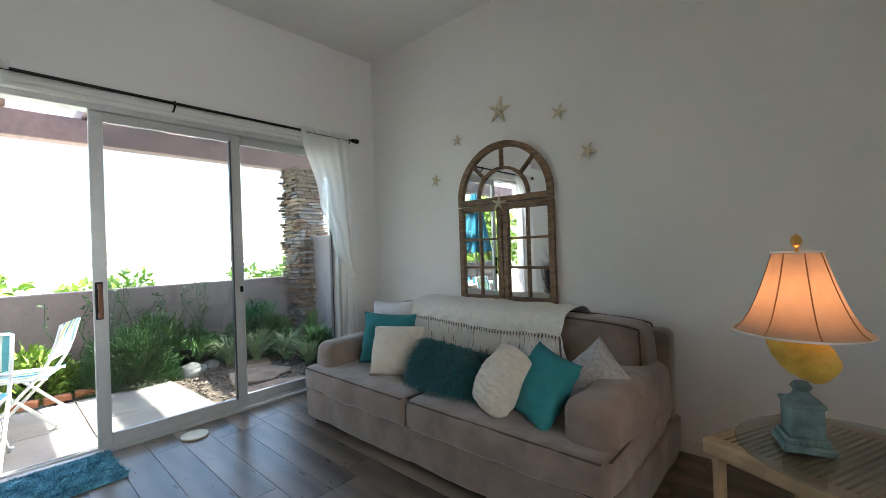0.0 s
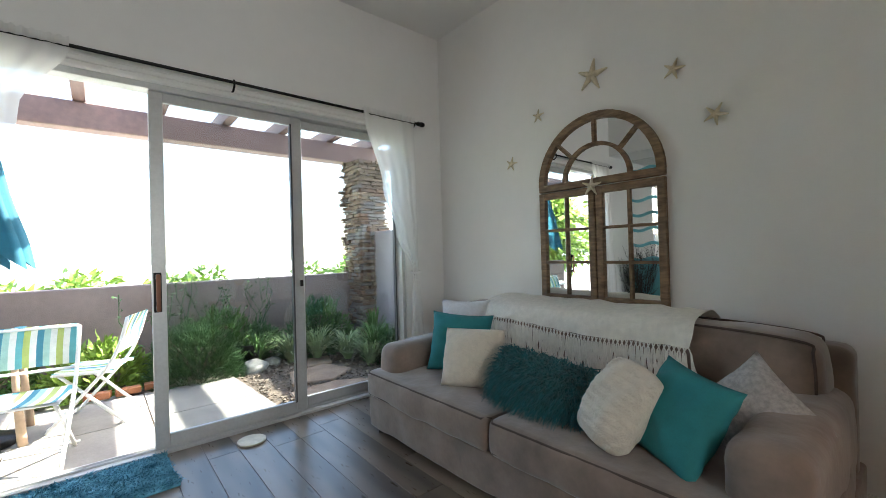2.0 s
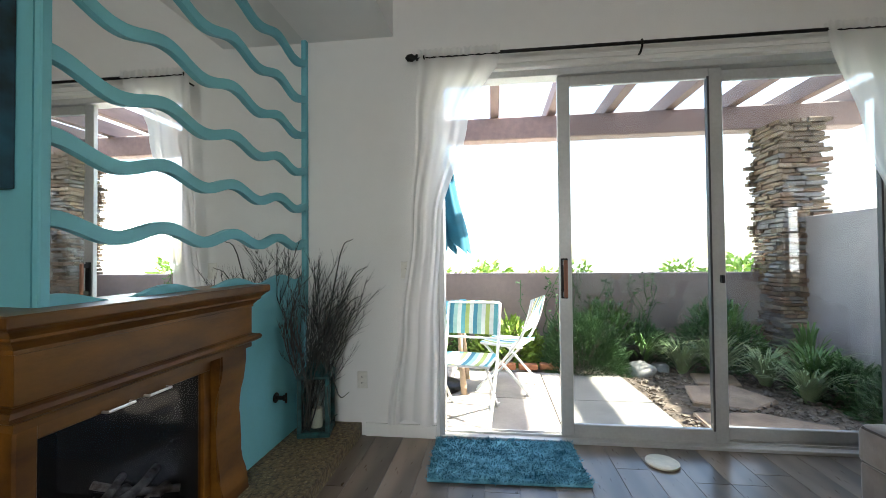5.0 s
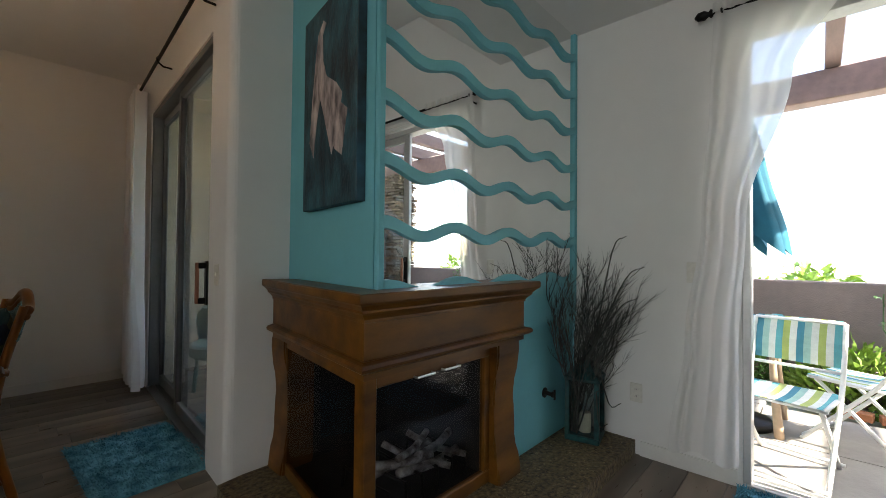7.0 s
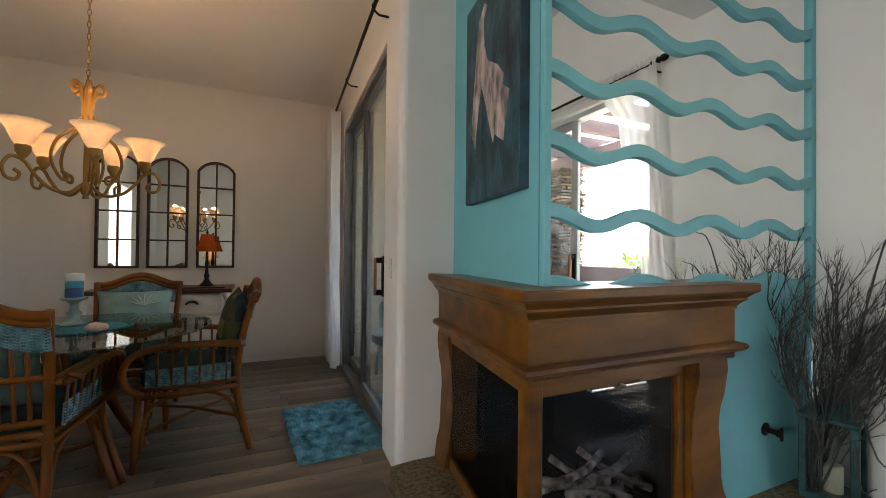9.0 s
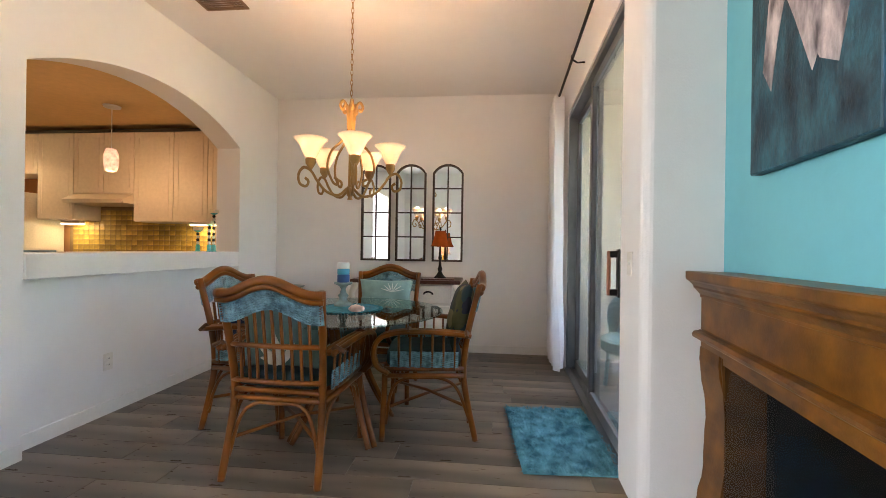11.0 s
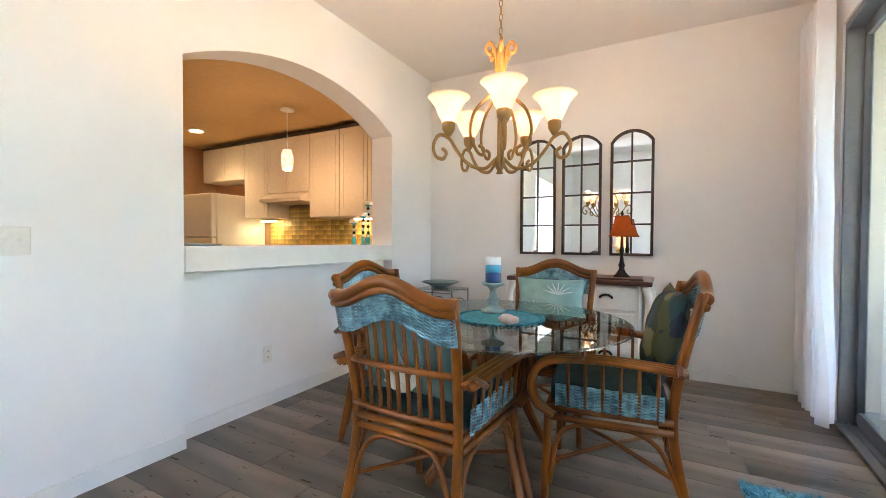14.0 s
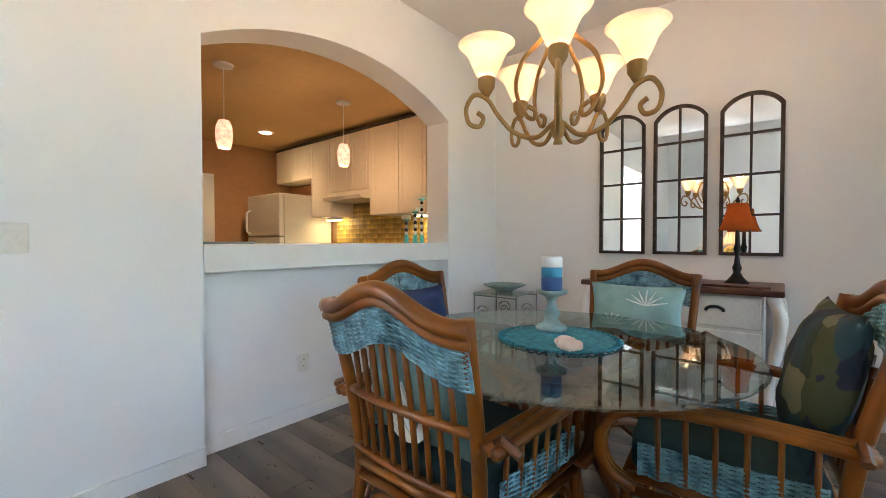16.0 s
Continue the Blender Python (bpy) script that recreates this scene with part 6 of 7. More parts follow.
# base cabinets and counter
bm = bm_new()
box(bm, KX0 + 0.02, KY0, 0.0, 4.08, KY0 + 0.58, 0.86, 0.003)
tagged(part("base_cabinet", bm, KCAB), "cream base cabinet run under the counter", "cabinet")
bm = bm_new()
box(bm, KX0 + 0.01, KY0, 0.86, 4.10, KY0 + 0.62, 0.90, 0.006)
tagged(part("worktop", bm, mat("dark_counter", (0.12, 0.08, 0.05), 0.35, var=0.4, scale=30)), "dark speckled kitchen worktop", "worktop")
fr = thing("refrigerator", pose(4.14, KY0 + 0.02, 0), "almond top-freezer refrigerator at the kitchen end", "refrigerator")
bm = bm_new()
box(bm, 0, 0, 0.02, 0.88, 0.72, 1.72, 0.012, 2)
part("body", bm, FRIDGE, fr)
for z0, z1 in ((0.06, 1.15), (1.16, 1.72)):
    bm = bm_new()
    box(bm, 0.0, 0.725, z0, 0.88, 0.79, z1, 0.014, 2)
    dd = part("door", bm, FRIDGE, fr)
    bm = bm_new()
    zc = z1 - 0.35 if z0 < 0.5 else z0 + 0.2
    tube(bm, [(0.80, 0.79, zc - 0.16), (0.80, 0.84, zc - 0.13), (0.80, 0.84, zc + 0.13), (0.80, 0.79, zc + 0.16)], 0.012, 8)
    part("handle", bm, TRIM, dd, "white bar handle")
# backsplash tiles
TILE = mat("amber_mosaic", (0.48, 0.30, 0.05), 0.35, var=0.4, scale=7, col2=(0.76, 0.56, 0.13), rand=0.3)
bsp = thing("backsplash", pose(0, KY0, 0), "amber mosaic tile backsplash behind the worktop", "backsplash", kind="structure")
bm = bm_new()
box(bm, KX0 + 0.02, 0.001, 0.90, 4.08, 0.006, 1.60)
part("grout", bm, mat("sand_grout", (0.30, 0.22, 0.12), 0.9), bsp)
tm = None
for i in range(26):
    for j in range(11):
        x, z = 2.20 + 0.072 * i, 0.92 + 0.061 * j
        if tm is None:
            bm = bm_new()
            box(bm, -0.033, 0.004, -0.028, 0.033, 0.011, 0.028, 0.002)
            ob = part("tile", bm, TILE, bsp)
            tm = ob.data
        else:
            ob = new("tile", tm)
            ob.parent = bsp
        ob.location = (x, 0, z)
# pendants, recessed light, under-cabinet strip
SHELLGLASS = mat("lit_shell_glass", (0.75, 0.42, 0.30), 0.3, var=0.4, scale=22, col2=(0.9, 0.75, 0.6), emit=0.05, emit_col=(1.0, 0.50, 0.30))
LIT = mat("lit_lens", (1, 0.9, 0.7), 0.4, emit=2.4, emit_col=(1.0, 0.78, 0.42))
for x, y, z in ((2.6, -4.15, 1.97), (2.6, -3.0, 1.95)):
    pt = thing("pendant_lamp", pose(x, y, 0), "small mottled glass pendant lamp, lit", "pendant lamp", "pendants over the pass-through")
    bm = bm_new()
    lathe(bm, [(0.01, z + 0.11), (0.04, z + 0.105), (0.058, z + 0.06), (0.064, z), (0.058, z - 0.07), (0.045, z - 0.115)], 20)
    part("shade", bm, SHELLGLASS, pt, smooth=True)
    bm = bm_new()
    tube(bm, [(0, 0, z + 0.1), (0, 0, KH)], 0.004, 6)
    part("cord", bm, TRIM, pt)
    bm = bm_new()
    lathe(bm, [(0.02, KH - 0.03), (0.07, KH - 0.018), (0.075, KH - 0.002)], 20)
    part("canopy", bm, TRIM, pt)
    point("pendant_bulb", (x, y, z - 0.16), 0.42, (1.0, 0.60, 0.28), 0.04)
rl = thing("recessed_light", pose(4.3, -4.2, KH), "round recessed ceiling downlight, lit", "downlight")
bm = bm_new()
lathe(bm, [(0.095, -0.001), (0.095, -0.010), (0.07, -0.012)], 24)
part("ring", bm, TRIM, rl)
bm = bm_new()
lathe(bm, [(0.068, -0.008), (0.068, -0.014)], 24)
part("lens", bm, LIT, rl, "glowing lens")
spot = bpy.data.lights.new("downlight", "SPOT")
spot.energy, spot.color, spot.shadow_soft_size, spot.spot_size, spot.spot_blend = 1.6, (1.0, 0.66, 0.34), 0.06, radians(130), 0.6
new("downlight", spot).location = (4.3, -4.2, KH - 0.03)
for x0, x1 in ((2.0, 2.35), (3.75, 4.0)):
    us = thing("under_cabinet_light", pose(0, 0, 0), "slim lit strip light beneath the cabinet", "strip light")
    bm = bm_new()
    box(bm, x0, KY0 + 0.12, 1.378, x1, KY0 + 0.20, 1.398 if x0 < 3 else 1.418, 0.003)
    part("housing", bm, TRIM, us)
    bm = bm_new()
    box(bm, x0 + 0.01, KY0 + 0.125, 1.372, x1 - 0.01, KY0 + 0.195, 1.377)
    part("tube", bm, LIT, us)
# candlesticks and tray on the ledge
BEAD = mat("dark_bead", (0.02, 0.03, 0.04), 0.2)
AQUA = mat("aqua_glass", (0.10, 0.50, 0.52), 0.15, var=0.2)
CLEARBEAD = mat("clear_bead", (0.6, 0.66, 0.66), 0.15)
for x, y, h in ((AX + 0.14, -4.10, 0.38), (AX + 0.10, -3.98, 0.27), (AX + 0.24, -4.02, 0.22)):
    cs = thing("candlestick", pose(x, y, LEDGE), "beaded glass candlestick with square cream candle", "candlestick", "candlesticks on the ledge")
    bm = bm_new()
    lathe(bm, [(0.026, 0), (0.026, 0.006), (0.018, 0.012), (0.018, 0.06), (0.01, 0.066)], 14)
    part("base", bm, AQUA, cs)
    k = int((h - 0.10) / 0.028)
    for i in range(k):
        bm = bm_new()
        z = 0.066 + 0.028 * i
        lathe(bm, [(0.004, z), (0.012, z + 0.005), (0.015, z + 0.013), (0.011, z + 0.023), (0.004, z + 0.028)], 10)
        part("bead", bm, BEAD if i % 2 else CLEARBEAD, cs, smooth=True)
    bm = bm_new()
    z = 0.066 + 0.028 * k
    lathe(bm, [(0.006, z), (0.028, z + 0.01), (0.03, z + 0.016)], 14)
    part("cup", bm, AQUA, cs)
    bm = bm_new()
    box(bm, -0.03, -0.03, z + 0.016, 0.03, 0.03, z + 0.05, 0.004)
    c_ = part("candle_block", bm, WAX)
    c_.matrix_basis = pose(x, y, LEDGE)
    tagged(c_, "square cream candle on a beaded candlestick", "candle")
bm = bm_new()
box(bm, -0.07, -0.14, 0, 0.07, 0.14, 0.012, 0.005)
p = part("dish_tray", bm, mat("grey_blue_tray", (0.25, 0.33, 0.36), 0.4))
p.matrix_basis = pose(AX + 0.28, -2.60, LEDGE)
tagged(p, "flat grey-blue tray on the pass-through ledge", "tray")


# ---- patio and garden ----
GZ = -0.09
bm = bm_new()
n = 24
g = []
for i in range(n + 1):
    row = []
    for j in range(n + 1):
        x = -3.74 - 2.4 * (i / 8) if i <= 8 else -6.14 - (1500 * ((i - 8) / 16) ** 3)
        y = (-9 + 18 * (j - 4) / 16) if 4 <= j <= 20 else (-9 - 1200 * ((4 - j) / 4) ** 2 if j < 4 else 9 + 1200 * ((j - 20) / 4) ** 2)
        z = GZ - 0.03 + 0.02 * noise.noise(Vector((x, y, 0))) if x > -6.3 else GZ - 0.3 - min(14, abs(x + 6.3) * 0.12) 
        row.append(bm.verts.new((x, y, z)))
    g.append(row)
for i in range(n):
    for j in range(n):
        bm.faces.new((g[i][j], g[i + 1][j], g[i + 1][j + 1], g[i][j + 1]))
# bright haze over the hillside is put into its near-white colour
HAZEHILL = mat("haze_whitened_hillside", (0.60, 0.60, 0.54), 0.95, var=0.2, scale=0.08, col2=(0.72, 0.72, 0.66))
setting("ground", bm, HAZEHILL, "hillside falling away below the patio, whitened for haze", "ground")
# planting bed
bm = bm_new()
N1, N2 = 26, 30
g = [[bm.verts.new((-6.02 + 2.28 * i / N1, 0.3 + 2.99 * j / N2, GZ + 0.02 + 0.03 * noise.noise(Vector((i * 0.8, j * 0.8, 4))))) for j in range(N2 + 1)] for i in range(N1 + 1)]
for i in range(N1):
    for j in range(N2):
        bm.faces.new((g[i][j], g[i + 1][j], g[i + 1][j + 1], g[i][j + 1]))
setting("planting_bed", bm, SOIL, "dark mulched planting bed", "planting bed")
rnd = random.Random(21)
bm = bm_new()
for i in range(1500):
    x, y = rnd.uniform(-6.0, -3.8), rnd.uniform(1.3, 3.25)
    s = rnd.uniform(0.006, 0.02)
    vs = box(bm, -s, -s * 0.6, -s * 0.4, s, s * 0.6, s * 0.4)
    bmesh.ops.transform(bm, matrix=pose(x, y, GZ + 0.035, rnd.uniform(-30, 30), rnd.uniform(-30, 30), rnd.uniform(0, 360)), verts=vs)
CHIP = mat("bark_chip", (0.14, 0.10, 0.075), 0.9, var=0.5, scale=30, col2=(0.30, 0.25, 0.2))
tagged(part("mulch_chips", bm, CHIP), "brown bark and gravel chips on the bed", "mulch", kind="stuff")
# concrete slabs
pv = thing("patio_paving", pose(0, 0, 0), "pale concrete patio slabs outside the door", "paving", kind="structure")
def paver(pts):
    bm = bm_new()
    slab(bm, pts, GZ - 0.05, GZ + 0.045)
    part("concrete_slab", bm, CONCRETE, pv)
rows = [(-3.752, -4.55), (-4.56, -5.37), (-5.38, -5.72)]
cols = [(-2.25, -1.36), (-1.35, -0.46), (-0.45, 0.44), (0.45, 1.33)]
for k, (xa, xb) in enumerate(rows):
    for y0, y1 in cols:
        if k == 2 and y1 > 0:
            continue
        e = y1 if y1 < 1 else y1 - 0.045 * (k + 0)
        paver([(xa, y0), (xa, e), (xb, e if y1 < 1 else e - 0.045), (xb, y0)])
for pts in ([(-5.05, 1.75), (-4.6, 1.62), (-4.45, 2.0), (-4.7, 2.35), (-5.1, 2.2)], [(-4.35, 1.5), (-3.78, 1.45), (-3.77, 2.25), (-4.15, 2.4), (-4.4, 2.0)], [(-5.5, 2.0), (-5.15, 1.9), (-5.12, 2.3), (-5.45, 2.4)]):
    bm = bm_new()
    slab(bm, pts, GZ - 0.02, GZ + 0.05)
    bmesh.ops.bevel(bm, geom=list(bm.edges), offset=0.012, segments=1, affect="EDGES")
    tagged(part("flagstone", bm, mat("tan_flagstone", (0.34, 0.24, 0.17), 0.9, var=0.25, scale=6, bump=0.4)), "flat tan flagstone in the planting bed", "flagstone", "flagstones")
def rock(x, y, r, seed):
    bm = bm_new()
    bmesh.ops.create_icosphere(bm, subdivisions=3, radius=r)
    for v in bm.verts:
        v.co *= 1 + 0.35 * noise.noise(v.co * (1.6 / r) + Vector((seed, 0, 0)))
        v.co.z *= 0.65
    p = part("rock", bm, mat("grey_rock", (0.28, 0.27, 0.25), 0.9, var=0.3, scale=12, bump=0.5), smooth=True)
    p.matrix_basis = pose(x, y, GZ + 0.05)
    tagged(p, "rounded grey garden rock beside the paving", "rock", "garden rocks")
rock(-5.5, 1.5, 0.15, 1)
rock(-5.62, 1.75, 0.1, 5)
# garden walls
bm = bm_new()
box(bm, -6.30, -3.2, GZ - 0.4, -6.12, 3.6, 0.985, 0.015, 2)
setting("garden_wall", bm, STUCCO, "low taupe stucco garden wall", "wall")
bm = bm_new()
box(bm, -5.80, 3.32, GZ - 0.2, -3.752, 3.50, 1.60, 0.015, 2)
setting("stub_wall", bm, mat("grey_stucco", (0.36, 0.33, 0.34), 0.9, var=0.1, scale=2, bump=0.4, bscale=120), "taller grey stucco side wall", "wall")
# pergola
PERG = mat("mauve_brown_timber", (0.22, 0.15, 0.13), 0.75, var=0.12, scale=3, stretch=(1, 5, 5), bump=0.15)
pg = thing("pergola", pose(0, 0, 0), "taupe painted timber pergola over the patio", "pergola")
bm = bm_new()
box(bm, -6.30, -4.0, 2.67, -6.08, 4.2, 2.95, 0.012)
part("beam", bm, PERG, pg)
rm = None
for k in range(10):
    y = -2.1 + 0.70 * k
    if rm is None:
        bm = bm_new()
        box(bm, -6.75, -0.055, 2.952, -3.76, 0.055, 3.14, 0.008)
        ob = part("rafter", bm, PERG, pg)
        rm = ob.data
    else:
        ob = new("rafter", rm)
        ob.parent = pg
    ob.location = (0, y, 0)
# stacked stone pillars
STONES = [mat("ledgestone_" + nm, c, 0.9, var=0.25, scale=14, bump=0.5, bscale=40, rand=0.3) for nm, c in (("tan", (0.21, 0.155, 0.11)), ("grey", (0.17, 0.155, 0.145)), ("brown", (0.15, 0.095, 0.065)))]
stone_mesh = []
rnd = random.Random(31)
for k in range(9):
    bm = bm_new()
    L, H = 0.10 + 0.03 * (k % 5), 0.030 + 0.010 * (k % 3)
    box(bm, -L / 2, -0.045, -H / 2, L / 2, 0.02, H / 2, 0.006)
    for v in bm.verts:
        v.co += Vector((rnd.uniform(-0.006, 0.006), rnd.uniform(-0.012, 0.012), rnd.uniform(-0.004, 0.004)))
    me = bpy.data.meshes.new("stone")
    bmesh.ops.recalc_face_normals(bm, faces=bm.faces)
    bm.to_mesh(me)
    bm.free()
    me.materials.append(STONES[k % 3])
    stone_mesh.append((me, L, H))
def pillar(cx, cy, hw, top, seed, as_parts):
    t = thing("stone_pillar", pose(cx, cy, 0), "stacked ledgestone pillar carrying the pergola beam", "pillar", "stone pillars")
    bm = bm_new()
    box(bm, -hw + 0.03, -hw + 0.03, GZ - 0.05, hw - 0.03, hw - 0.03, top)
    part("core", bm, SOIL, t)
    rnd = random.Random(seed)
    z = GZ
    joined = bm_new()
    count = 0
    while z < top - 0.02:
        hh = rnd.choice((0.03, 0.038, 0.055))
        for f in range(4):
            x = -hw - 0.02
            while x < hw:
                me, L, H = rnd.choice(stone_mesh)
                L *= rnd.uniform(0.9, 1.5)
                m = Matrix.Rotation(radians(90 * f), 4, "Z") @ Matrix.Translation((min(x + L / 2, hw), -hw + 0.022 - rnd.uniform(0, 0.05), z + hh / 2)) @ Matrix.Diagonal((L / (me.vertices and max(v.co.x for v in me.vertices) * 2), 1, hh * 0.86 / H, 1))
                x += L
                vis = f in (0, 1) if cy > 1 else f in (1, 2)
                if as_parts and vis and count < 290:
                    ob = new("stone", me)
                    ob.parent = t
                    ob.matrix_basis = m
                    count += 1
                else:
                    tmp = len(joined.verts)
                    joined.from_mesh(me)
                    joined.verts.ensure_lookup_table()
                    bmesh.ops.transform(joined, matrix=m, verts=joined.verts[tmp:])
        z += hh
    tagged(part("stonework", joined, STONES[0], t), kind="stuff")
pillar(-5.98, 3.29, 0.185, 2.668, 5, True)
pillar(-6.15, -1.25, 0.20, 2.668, 6, False)

# plants
LEAF = [mat("leaf_" + nm, c, 0.55, var=0.35, scale=9, fine=0.15) for nm, c in (("dark", (0.045, 0.11, 0.03)), ("mid", (0.085, 0.18, 0.04)), ("lime", (0.18, 0.29, 0.04)), ("stripe", (0.26, 0.34, 0.16)))]
def mound(name, label, x, y, rx, ry, h, material, seed, count=2600, length=0.10, width=0.012):
    t = thing(name, pose(x, y, GZ), label, "shrub")
    rnd = random.Random(seed)
    bm = bm_new()
    for k in range(9):
        a = rnd.uniform(0, 6.28)
        tube(bm, smooth_path([(0, 0, 0), (0.3 * rx * math.cos(a), 0.3 * ry * math.sin(a), h * 0.4), (0.7 * rx * math.cos(a), 0.7 * ry * math.sin(a), h * 0.75)], 3), 0.008, 5)
    part("stem_cluster", bm, CHIP, t)
    bm = bm_new()
    pl = []
    for i in range(count):
        a, e = rnd.uniform(0, 6.28), math.asin(rnd.uniform(-0.1, 1))
        r = rnd.uniform(0.72, 1.0) * (1 + 0.25 * noise.noise(Vector((math.cos(a) * 2, math.sin(a) * 2, e * 2 + seed))))
        d = Vector((math.cos(a) * math.cos(e), math.sin(a) * math.cos(e), math.sin(e)))
        pl.append(((d.x * rx * r, d.y * ry * r, max(0.02, d.z * h * r)), d + Vector((0, 0, 0.6))))
    blades(bm, pl, length, width, rnd, droop=0.15, lean=0.6)
    tagged(part("foliage", bm, material, t), kind="stuff")
def grassy(name, label, x, y, h, spread, material, seed, count=90, width=0.022):
    t = thing(name, pose(x, y, GZ), label, "plant")
    rnd = random.Random(seed)
    bm = bm_new()
    for i in range(count):
        a = rnd.uniform(0, 6.28)
        L = h * rnd.uniform(0.6, 1.15)
        o = spread * rnd.uniform(0.2, 1.1)
        d = Vector((math.cos(a), math.sin(a), 0))
        s = Vector((-math.sin(a), math.cos(a), 0))
        prev = None
        for k in range(6):
            f = k / 5
            p = d * (0.03 + o * f ** 1.6) + Vector((0, 0, L * (f * 1.25 - 0.55 * f ** 3)))
            w = width / 2 * (1 - f ** 2) + 0.001
            A, B = bm.verts.new(p - s * w), bm.verts.new(p + s * w)
            if prev:
                bm.faces.new((prev[0], prev[1], B, A))
            prev = (A, B)
    tagged(part("foliage", bm, material, t), kind="stuff")
def climber(label, x, y, h, seed, leaf, n_leaf=90):
    t = thing("garden_stem_plant", pose(x, y, GZ), label, "plant")
    rnd = random.Random(seed)
    bm, bl = bm_new(), bm_new()
    pl = []
    for k in range(5):
        pts = [Vector((0, 0, 0))]
        for i in range(7):
            pts.append(pts[-1] + Vector((rnd.uniform(-0.05, 0.06), rnd.uniform(-0.09, 0.09), h / 7 * rnd.uniform(0.8, 1.1))))
        tube(bm, pts, 0.005, 5)
        for i in range(n_leaf // 5):
            p = rnd.choice(pts[2:])
            pl.append((p + Vector((rnd.uniform(-0.05, 0.05), rnd.uniform(-0.05, 0.05), rnd.uniform(-0.05, 0.05))), (rnd.uniform(-1, 1), rnd.uniform(-1, 1), 0.4)))
    blades(bl, pl, 0.055, 0.03, rnd, droop=0.3)
    part("stem_cluster", bm, LEAF[0], t)
    tagged(part("foliage", bl, leaf, t), kind="stuff")
mound("rosemary_bush", "dense dark green needle-leaved bush by the paving", -5.62, 0.95, 0.36, 0.46, 0.66, LEAF[0], 1, 9500, 0.07, 0.010)
mound("shrub", "bright leafy green shrub behind the patio chairs", -5.85, 0.12, 0.25, 0.45, 0.52, LEAF[2], 2, 1500, 0.09, 0.045)
mound("shrub", "leafy green shrub behind the patio table", -5.9, -0.75, 0.25, 0.5, 0.55, LEAF[1], 3, 1300, 0.09, 0.045)
mound("shrub", "low spreading green shrub by the side wall", -4.85, 2.95, 0.45, 0.3, 0.35, LEAF[0], 4, 1500, 0.09, 0.03)
mound("shrub", "dark green shrub along the garden wall", -5.95, 1.65, 0.2, 0.4, 0.5, LEAF[0], 5, 1200, 0.09, 0.03)
mound("shrub", "green shrub in the garden corner", -5.9, 2.65, 0.25, 0.35, 0.55, LEAF[1], 8, 1300, 0.09, 0.03)
grassy("spider_plant", "striped arching spider plant in the bed", -5.55, 1.95, 0.45, 0.38, LEAF[3], 1, 130)
grassy("spider_plant", "striped arching spider plant in the bed", -5.2, 2.55, 0.45, 0.42, LEAF[3], 2, 150)
grassy("spider_plant", "striped arching spider plant in the bed", -4.75, 2.62, 0.40, 0.36, LEAF[3], 3, 120)
mound("shrub", "dark leafy green shrub under the garden wall", -5.95, 1.25, 0.22, 0.45, 0.72, LEAF[1], 15, 1800, 0.08, 0.035)
mound("shrub", "leafy dark shrub beside the stone pillar", -5.75, 2.35, 0.25, 0.4, 0.75, LEAF[0], 16, 1800, 0.08, 0.035)
mound("shrub", "low dark green shrub under the side wall", -4.35, 3.0, 0.3, 0.28, 0.42, LEAF[0], 17, 1400, 0.08, 0.03)
grassy("spider_plant", "striped arching spider plant in the bed", -5.75, 1.6, 0.55, 0.42, LEAF[1], 12, 150)
grassy("spider_plant", "striped arching spider plant in the bed", -5.45, 2.25, 0.55, 0.45, LEAF[3], 13, 150)
grassy("spider_plant", "arching green spider plant in the bed", -4.95, 2.8, 0.55, 0.45, LEAF[1], 14, 160)
grassy("flax_plant", "upright dark green strap-leaved plant", -5.75, 2.55, 0.95, 0.30, LEAF[1], 4, 60, 0.035)
grassy("flax_plant", "upright green strap-leaved plant by the pillar", -5.3, 3.0, 0.75, 0.25, LEAF[1], 6, 60, 0.03)
for k, (y, h) in enumerate(((0.55, 1.0), (0.85, 1.15), (1.25, 1.05), (1.75, 1.1))):
    climber("thin climbing stems against the garden wall", -6.0, y, h, 40 + k, LEAF[1] if k % 2 else LEAF[0])
bm = bm_new()
lathe(bm, [(0.13, 0), (0.16, 0.25), (0.17, 0.27), (0.15, 0.27), (0.14, 0.2)], 20)
p = part("planter_pot", bm, IRON, smooth=True)
p.matrix_basis = pose(-5.78, 1.52, GZ + 0.03)
tagged(p, "dark round planter pot in the bed", "pot")
for x, y, a in ((-5.50, 0.10, 80), (-5.49, 0.33, 95), (-5.52, 0.56, 88)):
    bm = bm_new()
    box(bm, -0.10, -0.05, 0, 0.10, 0.05, 0.06, 0.006)
    p = part("edging_brick", bm, mat("terracotta_brick", (0.42, 0.17, 0.08), 0.9, var=0.25, scale=10, bump=0.4))
    p.matrix_basis = pose(x, y, GZ + 0.045, 0, 0, a)
    tagged(p, "terracotta edging brick beside the shrubs", "brick", "edging bricks")
